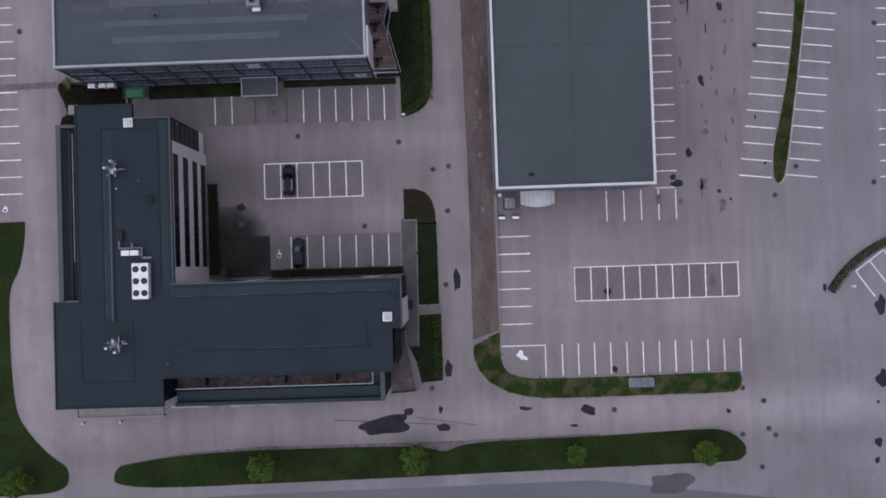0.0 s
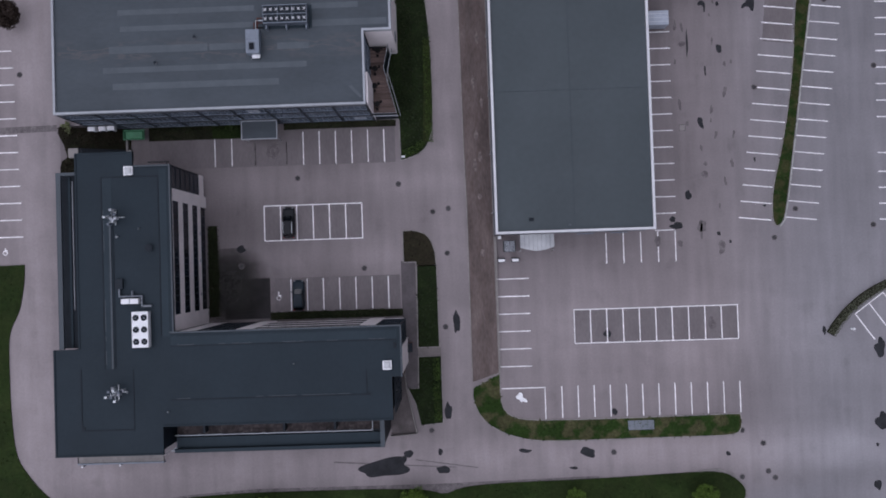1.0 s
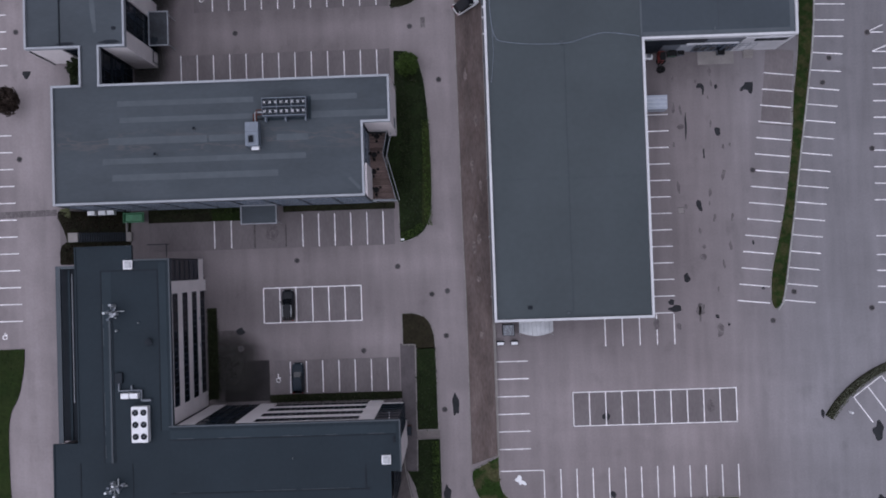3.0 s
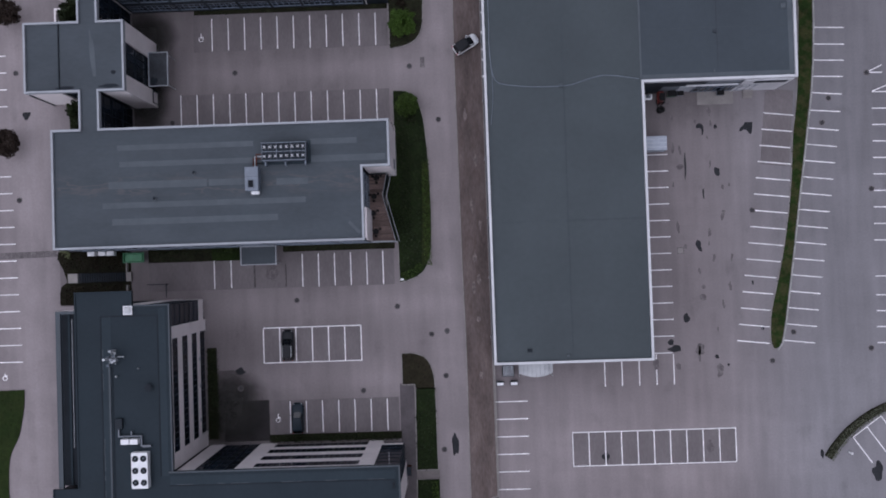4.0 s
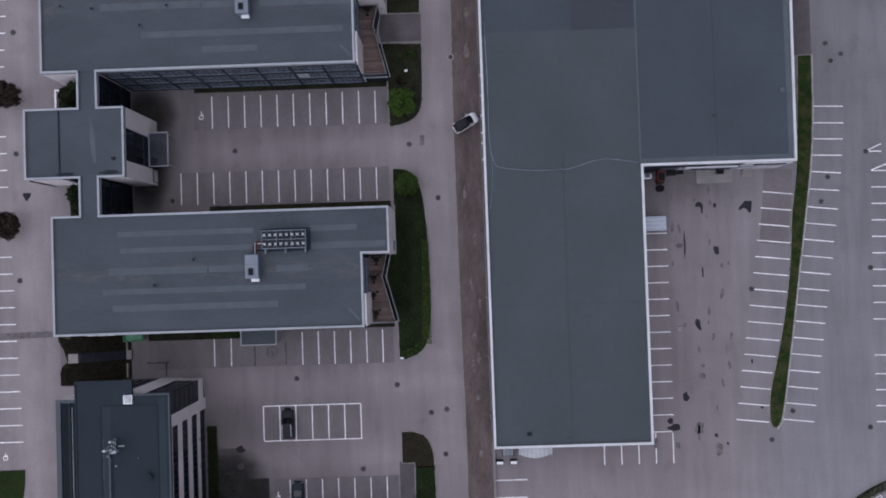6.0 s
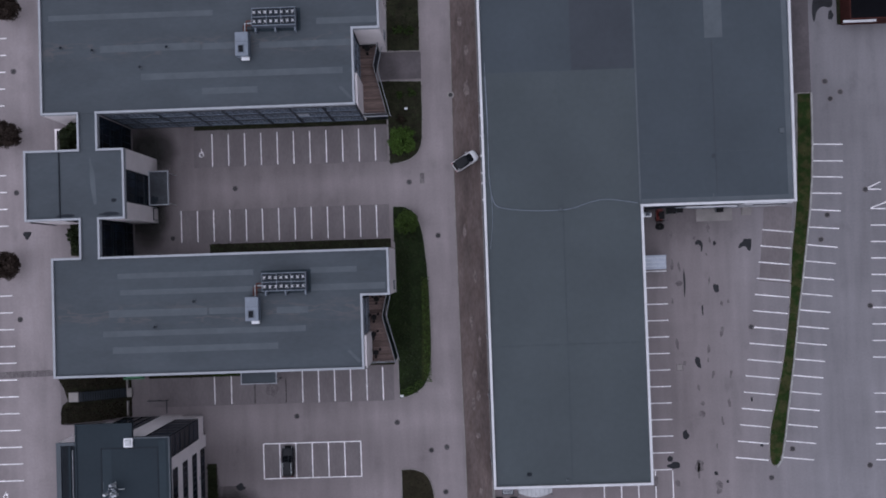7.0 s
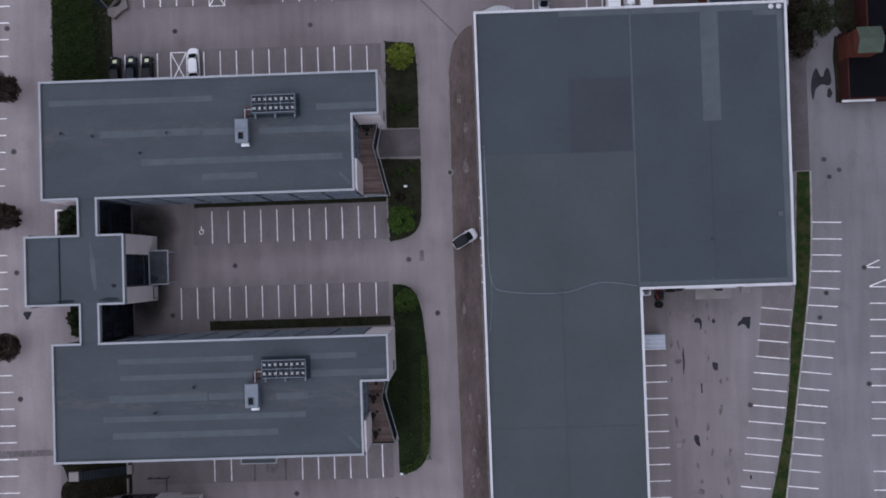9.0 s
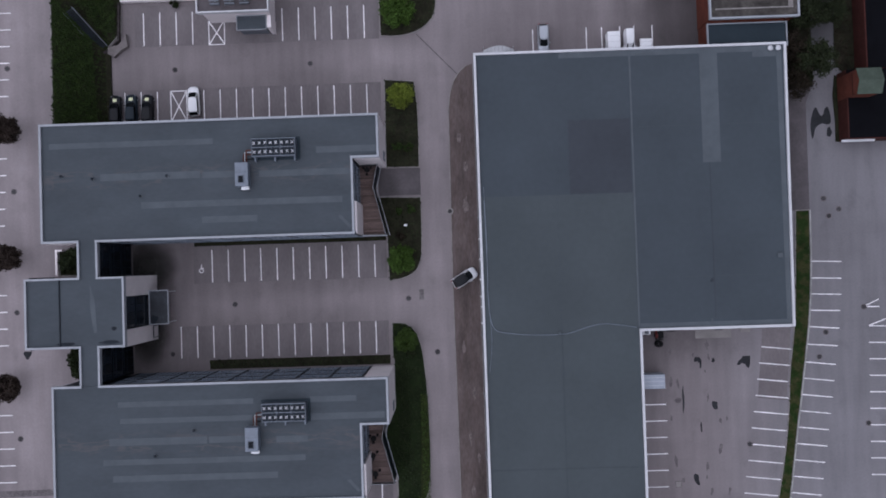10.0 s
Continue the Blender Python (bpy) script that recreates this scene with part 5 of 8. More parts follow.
def barrel_canopy(name, x0, x1, y0, y1, z0, z1, label):
    """A canopy of bent translucent sheets on a metal frame against a wall."""
    ob = thing(name, ((x0 + x1) / 2, (y0 + y1) / 2, 0), label, "canopy")
    bays = 8
    for k in range(bays):
        a, b = x0 + (x1 - x0) * k / bays + 0.02, x0 + (x1 - x0) * (k + 1) / bays - 0.02
        rings = []
        for x in (a, b):
            t_ = (x - x0) / (x1 - x0)
            rise = z0 + (z1 - z0) * math.sin(math.pi * (0.15 + 0.7 * t_))
            bow = 0.55 * (1 - math.sin(math.pi * t_))
            a0, a1 = (y0 + bow, y1) if y0 < 50 else (y0, y1 - bow)
            rings.append([(x, a0, rise), (x, a1, rise), (x, a1, rise + 0.04), (x, a0, rise + 0.04)])
        part("roof_sheet", loft(rings), POLY, ob)
        part("glazing_bar", box(a - 0.05, a + 0.01, y0 + 0.6, y1 - 0.6, z1 - 0.25, z1 + 0.02), TRIM, ob)
    for x in (x0 + 0.08, x1 - 0.08):
        bm = bmesh.new()
        y = y0 + 0.1 if y1 < 50 else y1 - 0.1
        add_tube(bm, (x, y, 0), (x, y, z0 + (z1 - z0) * 0.5), 0.05)
        part("post", bm, GALV, ob)
    return ob


barrel_canopy("canopy_south", 10.1, 15.15, 8.05, 10.5, 2.7, 3.5, "white translucent barrel canopy over the hall's entrance")
barrel_canopy("canopy_north", 7.8, 12.4, 91.62, 93.6, 3.0, 3.9, "white translucent barrel canopy at the hall's rear door")
store = thing("bin_store", (8.6, 8.9, 0), "slatted grey timber bin store beside the hall", "bin store")
for k in range(8):
    part("slat", box(7.86 + k * 0.195, 7.98 + k * 0.195, 8.1, 9.65, 1.84, 1.9), TRIM, store)
for x in (7.8, 9.43):
    part("side_panel", box(x - 0.04, x + 0.04, 8.1, 9.7, 0.0, 1.84), CLAD_DARK, store)
part("cross_bar", boxes([(7.76, 9.47, 8.04, 8.12, 1.74, 1.84), (7.76, 9.47, 9.62, 9.7, 1.74, 1.84)]), CLAD_DARK, store)
part("floor_slab", box(7.84, 9.39, 8.12, 9.6, 0.0, 0.06), ROOF_SEAM, store)
part("gate", box(7.84, 9.39, 8.04, 8.1, 0.1, 1.7), CLAD_DARK, store)
meter = thing("meter_box", (7.2, 10.2, 0), "small white meter box at the hall's corner", "meter box")
part("casing", box(6.95, 7.45, 10.05, 10.5, 0.15, 1.1, 0.03), UNIT_WHITE, meter)
part("plinth", box(6.9, 7.5, 10.0, 10.55, 0.0, 0.15), CONCRETE, meter)
for x in (7.4, 9.5):
    seat = thing("concrete_block", (x, 6.8, 0), "short white-topped concrete block on the car park", "barrier block", "blocks by the canopy")
    part("block", box(x - 0.55, x + 0.55, 6.5, 7.15, 0.0, 0.75, 0.05), CLAD_DARK, seat)
    part("cap", box(x - 0.5, x + 0.5, 6.58, 7.0, 0.75, 0.85, 0.03), UNIT_WHITE, seat, "white cap")


# ---- the two long offices ----
def roof_unit(x0, x1, y0, y1, z):
    """An air handling unit with a dark intake, a white end and a duct."""
    ob = thing("air_handler", ((x0 + x1) / 2, (y0 + y1) / 2, z), "pale blue-grey air handling unit on the roof", "air handler")
    part("casing", box(x0, x1, y0, y1, z + 0.1, z + 1.5, 0.06), UNIT_BLUE, ob)
    part("skid", box(x0 + 0.1, x1 - 0.1, y0 + 0.1, y1 - 0.1, z, z + 0.1), GALV, ob)
    part("intake", box(x0 + 0.5, x1 - 0.7, y0 + 0.5, y0 + 1.4, z + 1.5, z + 1.53), FAN, ob)
    part("rim", boxes([(x0 + 0.42, x1 - 0.62, y0 + 0.42, y0 + 0.5, z + 1.5, z + 1.6), (x0 + 0.42, x1 - 0.62, y0 + 1.4, y0 + 1.48, z + 1.5, z + 1.6),
                       (x0 + 0.42, x0 + 0.5, y0 + 0.5, y0 + 1.4, z + 1.5, z + 1.6), (x1 - 0.7, x1 - 0.62, y0 + 0.5, y0 + 1.4, z + 1.5, z + 1.6)]), UNIT_SLATE, ob)
    part("seam", box(x0 + 0.06, x1 - 0.06, y0 + 1.9, y0 + 1.95, z + 1.5, z + 1.515), UNIT_SLATE, ob)
    part("end_hood", box(x0 + 0.65, x1 - 0.1, y0 - 0.45, y0, z + 0.4, z + 0.75, 0.03), UNIT_WHITE, ob, "white end hood")
    return ob


def office(name, x0, y0, y1, xs, xn, ysplit, strips, unit_x, unit_y, label, south_from, north_from, gaps, tables):
    """A three-storey office bar with glazed long sides, a flat roof and a notch with a terrace at its east end."""
    h, ob = 12.2, thing(name, ((x0 + xn) / 2, (y0 + y1) / 2, 0), label, "office building")
    outline = [(x0, y0), (xs, y0), (xs, ysplit), (xn, ysplit), (xn, y1), (x0, y1)]
    part("wall", prism(shrunk(outline, 0.32), 0, h - 0.5), CLAD_DARK, ob)
    part("roof", prism(shrunk(outline, 0.12), h - 0.5, h - 0.28), ROOF_GREY, ob)
    parapet(ob, outline, 0.30, h - 0.75, h, TRIM, "pale aluminium roof edge", gaps)
    for sx0, sx1, sy, w in strips:
        part("roof_patch", box(sx0, sx1, sy - w / 2, sy + w / 2, h - 0.28, h - 0.265), ROOF_STRIP, ob, "pale repair strip on the roof")
    diagonal = [(xs - 2.3, y0 + 2.55), (xs - 0.75, y0 + 0.85), (xs - 0.45, y0 + 1.15), (xs - 1.9, y0 + 2.75)]
    part("roof_patch", prism(counter(diagonal), h - 0.28, h - 0.262), ROOF_STRIP, ob, "pale repair strip on the roof")
    # glazed long sides: columns, spandrels and windows, storey by storey
    bay, storey, sill, glazed = 4.75, 3.72, 0.95, 2.15
    for side, at, start, stop in (("S", y0, south_from, xs), ("N", y1, north_from, xn - 3.6)):
        edges = [stop]
        while edges[-1] - bay > start + 1.2:
            edges.append(edges[-1] - bay)
        edges.append(start)
        for u in edges:
            bm = bmesh.new()
            face_box(bm, side, at, u - 0.16, u + 0.16, -0.32, 0.06, 0.0, h - 0.75)
            part("column", bm, CLAD_DARK, ob)
        for k in range(4):
            bm = bmesh.new()
            z0 = 0.0 if k == 0 else sill + (k - 1) * storey + glazed
            face_box(bm, side, at, start + 0.17, stop - 0.17, -0.32, 0.0, z0, sill + k * storey if k < 3 else h - 0.75)
            part("spandrel", bm, CLAD_DARK, ob)
            if k < 3:
                bm = bmesh.new()
                face_box(bm, side, at, start + 0.17, stop - 0.17, 0.0, 0.08, sill - 0.06 + k * storey, sill + k * storey)
                part("sill", bm, FRAME, ob, "grey metal sill")
                bm = bmesh.new()
                face_box(bm, side, at, start + 0.17, stop - 0.17, 0.0, 0.05, sill + 0.62 * storey + k * storey, sill + 0.62 * storey + 0.05 + k * storey)
                part("drip_rail", bm, CLAD_MID, ob, "thin grey metal rail")
        r = random.Random(int(y0 * 10) + ord(side))
        for b, a in zip(edges, edges[1:]):
            for k in range(3):
                first = r.randrange(5) if r.random() < 0.14 else 9
                blinds = [p for p in range(5) if first <= p <= first + 1]
                window(ob, side, at, (a + b) / 2, sill + k * storey, b - a - 0.34, glazed, 5, 0.55, blinds)
    # plain ends
    bm = bmesh.new()
    face_box(bm, "W", x0, y0 + 0.32, y1 - 0.32, -0.33, 0.0, 0.0, h - 0.75)
    part("end_wall", bm, CLAD_MID, ob)
    if south_from > x0 + 1:
        bm = bmesh.new()
        face_box(bm, "S", y0, x0, south_from - 0.17, -0.33, 0.0, 0.0, h - 0.75)
        part("end_wall", bm, CLAD_WHITE, ob)
    bm = bmesh.new()
    face_box(bm, "E", xn, ysplit, y1, -0.33, 0.0, 0.0, h - 0.75)
    face_box(bm, "N", y1, xn - 3.43, xn - 0.33, -0.33, 0.0, 0.0, h - 0.75)
    face_box(bm, "S", ysplit, xs, xn - 0.33, -0.33, 0.0, 0.0, h - 0.75)
    part("end_wall", bm, CLAD_WHITE, ob, "off-white gable wall")
    for k in range(5):
        bm = bmesh.new()
        face_box(bm, "E", xn, ysplit + 0.5, ysplit + 1.9, 0.01, 0.08, 3.4 + 0.42 * k, 3.65 + 0.42 * k)
        part("louvre", bm, CLAD_MID, ob)
    for k in range(3):
        window(ob, "E", xs, (y0 + ysplit) / 2, 0.55 + k * storey, ysplit - y0 - 1.0, 2.7, 7, 0.7, inset=-0.03 + 0.1)
    # terrace on the first floor, with a bent outer edge
    tz, bend = 4.3, (xs + 2.0, ysplit - 3.4)
    tip_n, tip_s = (xs + 2.75, ysplit - 0.05), (xs + 3.75, y0)
    edge = [(xs, y0), tip_s, bend, tip_n, (xs, ysplit)]
    part("terrace_base", prism([(xs, y0 + 0.1), (tip_s[0] - 0.1, y0 + 0.1), (bend[0] - 0.1, bend[1]), (tip_n[0] - 0.1, tip_n[1] - 0.05), (xs, ysplit - 0.05)], 0.0, tz - 0.06), CLAD_DARK, ob)

    def edge_x(y):
        if y < bend[1]:
            return tip_s[0] + (bend[0] - tip_s[0]) * (y - y0) / (bend[1] - y0)
        return bend[0] + (tip_n[0] - bend[0]) * (y - bend[1]) / (tip_n[1] - bend[1])

    count = int((ysplit - y0 - 0.1) / 0.24)
    for k in range(count):
        ya = y0 + 0.05 + k * 0.24
        yb = ya + 0.225
        part("plank", prism([(xs + 0.02, ya), (edge_x(ya) - 0.06, ya), (edge_x(yb) - 0.06, yb), (xs + 0.02, yb)], tz - 0.06, tz), DECK, ob)
    rail = [(tip_n[0], tip_n[1]), bend, tip_s, (xs, y0)]
    part("handrail", strip(rail, 0.07, tz + 1.05, tz + 1.12, closed=False), TRIM, ob, "thin pale handrail")
    part("balustrade", strip(rail, 0.03, tz + 0.05, tz + 1.05, closed=False), GLASS, ob, "dark glass balustrade")
    ledge = [(x + 0.4, y) for x, y in rail[:3]]
    part("ledge", strip(ledge, 0.1, 3.0, 3.1, closed=False), TRIM, ob, "narrow pale ledge below the terrace")
    part("ledge", box(xs, tip_s[0] + 0.1, y0 - 0.12, y0 + 0.02, 3.3, 3.55), TRIM, ob, "narrow pale ledge below the terrace")
    part("pilaster", box(xs + 0.005, xs + 0.3, y0 + 0.05, y0 + 4.6, 0.0, h - 0.8), CLAD_WHITE, ob, "off-white wall strip beside the terrace")
    for k in range(tables):
        ty = ysplit - (0.8, 3.5, 6.0, 8.7)[k]
        tx = xs + (1.2, 0.75, 0.6, 0.9)[k]
        table = thing("terrace_table", (tx, ty, tz), "dark round table with stools on the timber terrace", "table", "tables on the terraces")
        bm = bmesh.new()
        add_tube(bm, (tx, ty, tz + 0.68), (tx, ty, tz + 0.73), 0.42, sides=14)
        part("tabletop", bm, BLACK, table)
        bm = bmesh.new()
        add_tube(bm, (tx, ty, tz), (tx, ty, tz + 0.68), 0.05, sides=8)
        part("leg", bm, CLAD_DARK, table)
        for a in (0.6, 2.7, 4.6):
            sx, sy = tx + 0.68 * math.cos(a), ty + 0.68 * math.sin(a)
            part("stool", box(sx - 0.17, sx + 0.17, sy - 0.17, sy + 0.17, tz, tz + 0.45, 0.04), BLACK, table)
    # plant on the roof
    r0 = h - 0.28
    bank = fan_unit("condenser_bank", unit_x + 2.4, unit_x + 8.5, unit_y + 0.7, unit_y + 3.2, r0, 1.5, 8, 2, UNIT_SLATE, "blue-grey bank of sixteen condenser fans on the roof", FAN, TRIM_WHITE, 0.28, 0.75)
    bx, by, top = unit_x + 2.4, unit_y + 0.7, r0 + 1.5
    for ya, yb in ((by, by + 0.09), (by + 1.21, by + 1.29), (by + 2.41, by + 2.5)):
        part("rail", box(bx + 0.02, bx + 6.08, ya, yb, top, top + 0.09), UNIT_BLUE, bank, "pale top rail")
    part("tray", box(bx + 0.04, bx + 6.06, by + 0.05, by + 2.45, top - 0.02, top + 0.015), CLAD_DARK, bank, "dark slate top plate")
    for k in range(4):
        u = bx + 0.02 + k * 2.0
        part("cross_rail", box(u, u + 0.06, by + 0.12, by + 2.38, top, top + 0.05), UNIT_BLUE, bank, "pale top rail")
    for k in range(3):
        u = bx + 0.25 + k * 2.75
        part("bracket", box(u, u + 0.22, by - 0.6, by - 0.01, r0, r0 + 0.9, 0.02), UNIT_BLUE, bank, "pale bracket leg")
    # shade round the condenser bank, put in as a thin dark sheet
    pad = thing("rubber_mat", (unit_x + 5.5, unit_y + 2.0, r0), "shade round the condenser fans, put in as a dark sheet", "roof mat")
    part("sheet", box(unit_x + 2.0, unit_x + 8.9, unit_y + 0.35, unit_y + 3.55, r0, r0 + 0.02), ROOF_SLATE_LIGHT, pad)
    roof_unit(unit_x, unit_x + 1.85, unit_y - 3.3, unit_y, r0)
    pipes = thing("pipe_run", (unit_x + 1.2, unit_y + 0.8, r0), "rusty brown pipes between the roof units", "pipes")
    for k in range(3):
        bm = bmesh.new()
        add_tube(bm, (unit_x + 0.9 + 0.25 * k, unit_y - 0.1, r0 + 0.2 + 0.1 * k), (unit_x + 0.9 + 0.25 * k, unit_y + 1.2 + 0.3 * k, r0 + 0.2 + 0.1 * k), 0.06)
        add_tube(bm, (unit_x + 0.9 + 0.25 * k, unit_y + 1.2 + 0.3 * k, r0 + 0.2 + 0.1 * k), (unit_x + 2.4, unit_y + 1.2 + 0.3 * k, r0 + 0.2 + 0.1 * k), 0.06)
        part("pipe", bm, (BRICK, GALV, BRICK)[k], pipes)
    part("support", box(unit_x + 0.8, unit_x + 2.2, unit_y + 0.5, unit_y + 0.65, r0, r0 + 0.15), BLACK, pipes)
    return ob


office("office_middle", -54.45, 28.9, 45.6, -11.2, -7.4, 39.05,
       [(-45.3, -26.3, 42.8, 0.75), (-45.0, -26.5, 40.5, 0.75), (-46.6, -32.9, 37.6, 1.0), (-32.6, -27.4, 37.6, 0.9), (-47.5, -19.2, 34.8, 0.8), (-46.2, -23.1, 32.5, 0.9), (-18.4, -11.9, 42.8, 0.8), (-18.4, -8.0, 40.4, 0.9), (-23.2, -18.8, 37.4, 0.9)],
       -27.2, 39.4, "three-storey grey office with glazed sides and flat roof", -54.2, -46.9, [(4, -50.22, -47.9)], 4)
office("office_north", -55.5, 65.65, 82.45, -11.4, -7.7, 76.25,
       [(-54.2, -31.0, 79.3, 0.8), (-47.0, -32.9, 74.7, 1.0), (-32.6, -27.7, 74.6, 0.9), (-24.6, -11.8, 74.5, 0.9), (-41.3, -13.0, 70.6, 0.9), (-32.8, -25.0, 68.3, 0.9), (-16.5, -8.1, 77.6, 0.9)],
       -27.6, 76.0, "three-storey grey office with glazed sides and flat roof", -47.4, -55.2, [(0, -50.22, -47.9)], 1)
porch = thing("porch", (-28.1, 27.6, 0), "flat-roofed grey entrance porch on thin posts", "porch")
part("roof", box(-30.75, -25.55, 26.1, 28.85, 3.25, 3.42), ROOF_GREY, porch)
parapet(porch, [(-30.85, 26.0), (-25.45, 26.0), (-25.45, 28.85), (-30.85, 28.85)], 0.14, 3.2, 3.55, TRIM, "pale roof edge")
for x in (-30.6, -25.7):
    bm = bmesh.new()
    add_tube(bm, (x, 26.3, 0), (x, 26.3, 3.2), 0.08)
    part("post", bm, GALV, porch)
for x in (-29.7, -24.9):
    barrier = thing("low_wall", (x, 24.5, 0), "low thin kerb wall beside the entrance", "low wall", "walls by the porch")
    part("wall_body", box(x - 0.06, x + 0.06, 22.6, 26.0, 0.0, 0.25, 0.02), STAIN, barrier)

# ---- the link building between the offices ----
h = 12.1
link = thing("link_building", (-51.0, 55.9, 0), "grey-roofed link building with off-white end walls", "office building")
LINK = [(-58.1, 50.85), (-44.0, 50.85), (-44.0, 60.75), (-58.1, 60.75)]
part("wall", prism(rect(-57.8, -44.3, 51.15, 60.45), 0, h - 0.5), CLAD_DARK, link)
part("roof", prism(rect(-58.0, -44.1, 50.95, 60.65), h - 0.5, h - 0.28), ROOF_GREY, link)
parapet(link, LINK, 0.28, h - 0.75, h, TRIM, "pale aluminium roof edge", [(0, -50.22, -47.9), (2, -50.22, -47.9)])
part("roof_step", box(-53.28, -53.14, 51.15, 60.45, h - 0.28, h - 0.14), ROOF_SEAM, link, "dark roof joint")
part("roof_stain", prism(blob(-48.5, 56.0, 0.35, 3.4, 5, 4), h - 0.28, h - 0.272), ROOF_STRIP, link, "pale water stain on the roof")
for x, y, rx, ry in ((-46.2, 51.6, 1.4, 0.25), (-52.4, 51.5, 1.3, 0.22), (-45.6, 53.5, 0.35, 0.3)):
    part("roof_stain", prism(blob(x, y, rx, ry, 0, int(-x)), h - 0.28, h - 0.268), ROOF_SEAM, link, "dark puddle stain on the roof")
bm = bmesh.new()
face_box(bm, "E", -44.0, 50.85, 53.2, -0.3, 0.0, 0, h - 0.75)
face_box(bm, "E", -44.0, 57.9, 60.75, -0.3, 0.0, 0, h - 0.75)
face_box(bm, "S", 50.85, -47.4, -44.3, -0.3, 0.0, 0, h - 0.75)
face_box(bm, "N", 60.75, -47.4, -44.3, -0.3, 0.0, 0, h - 0.75)
part("end_wall", bm, CLAD_WHITE, link, "off-white end wall")
bm = bmesh.new()
face_box(bm, "W", -58.1, 50.85, 60.75, -0.3, 0.0, 0, h - 0.75)
face_box(bm, "S", 50.85, -57.8, -53.2, -0.3, 0.0, 0, h - 0.75)
face_box(bm, "N", 60.75, -57.8, -53.2, -0.3, 0.0, 0, h - 0.75)
part("end_wall", bm, CLAD_WHITE, link, "off-white end wall")
for k in range(3):
    for u in (-51.7,):
        window(link, "S", 51.05, u, 0.4 + 3.7 * k, 2.9, 3.3, 3, 0.7, casing_mat=CLAD_DARK)
        window(link, "N", 60.55, u, 0.4 + 3.7 * k, 2.9, 3.3, 3, 0.7, casing_mat=CLAD_DARK)
    window(link, "E", -44.2, 55.55, 0.4 + 3.7 * k, 4.5, 3.3, 4, 0.7, casing_mat=CLAD_DARK)
for y in (50.75, 60.85):
    bm = bmesh.new()
    add_tube(bm, (-57.7, y, 0.05), (-57.7, y, h - 0.8), 0.09, sides=8)
    part("downpipe", bm, CLAD_DARK, link)
for ya, yb in ((45.6, 50.85), (60.75, 65.65)):
    arm = thing("link_corridor", (-48.9, (ya + yb) / 2, 0), "narrow glazed corridor joining two offices", "corridor")
    part("wall", box(-50.15, -47.95, ya + 0.02, yb - 0.02, 0, h - 0.5), CLAD_DARK, arm)
    part("roof", box(-50.25, -47.85, ya - 0.28, yb + 0.28, h - 0.5, h - 0.26), ROOF_GREY, arm)
    for x in (-50.5, -47.9):
        part("parapet", box(x, x + 0.28, ya + 0.01, yb - 0.01, h - 0.75, h + 0.004), TRIM, arm, "pale aluminium roof edge")
    for k in range(3):
        window(arm, "E", -47.9, (ya + yb) / 2, 0.4 + 3.7 * k, yb - ya - 0.4, 3.2, 4, 0.7, inset=-0.04, casing_mat=CLAD_DARK)
        window(arm, "W", -50.2, (ya + yb) / 2, 0.4 + 3.7 * k, yb - ya - 0.4, 3.2, 4, 0.7, inset=-0.04, casing_mat=CLAD_DARK)
canopy = thing("entrance_canopy", (-42.7, 55.9, 0), "flat dark glass entrance canopy in a pale frame", "canopy")
part("roof", box(-43.95, -41.1, 53.45, 58.35, 3.42, 3.5), CANOPY_GLASS, canopy)
part("puddle", prism(blob(-43.2, 54.1, 0.45, 0.75, 0, 8, 0.4), 3.49, 3.506), ROOF_SEAM, canopy, "dark puddle stain")
parapet(canopy, [(-43.95, 53.3), (-40.95, 53.3), (-40.95, 58.5), (-43.95, 58.5)], 0.14, 3.35, 3.62, TRIM, "pale frame")
for y in (53.6, 58.2):
    bm = bmesh.new()
    add_tube(bm, (-41.2, y, 0), (-41.2, y, 3.4), 0.07)
    part("post", bm, GALV, canopy)
bin_frame = thing("cycle_hoop", (-43.4, 52.2, 0), "dark metal frame standing against the wall", "metal frame")
part("hoop", boxes([(-43.9, -43.8, 51.2, 51.3, 0, 2.2), (-43.9, -43.8, 53.0, 53.1, 0, 2.2), (-43.9, -43.8, 51.3, 53.0, 2.1, 2.2)]), CLAD_DARK, bin_frame)

# ---- the four-storey office with two wings ----
h = 15.0
wing = thing("office_wings", (-44, 0, 0), "four-storey office of two wings with a dark slate-blue roof", "office building")
WINGS = [(-53.7, -17.6), (-39.2, -17.6), (-39.2, -13.9), (-8.5, -13.9), (-8.5, -8.2), (-7.1, -8.2), (-7.1, -1.3), (-37.4, -1.3),
         (-37.4, 21.1), (-42.5, 21.1), (-42.5, 23.0), (-50.3, 23.0), (-50.3, -3.3), (-53.7, -3.3)]
# the roof juts out over the north wall, which stands back in line with the wing
WALLS = WINGS[:9] + [(-50.3, 21.1)] + WINGS[12:]
part("wall", prism(shrunk(WALLS, 0.42), 0, h - 0.45), CLAD_DARK, wing)
part("roof", prism(shrunk(WINGS, 0.02), h - 0.45, h - 0.12), ROOF_SLATE, wing)
z = h - 0.12
for x0, x1, y0, y1 in ((-37.60, -37.4, -1.28, 21.1), (-37.98, -7.1, -1.50, -1.3), (-7.30, -7.1, -8.2, -1.52), (-42.5, -37.62, 20.9, 21.1)):
    part("parapet", box(x0, x1, y0, y1, h - 0.5, h + 0.1), ROOF_SLATE_EDGE, wing, "paler metal roof edge")
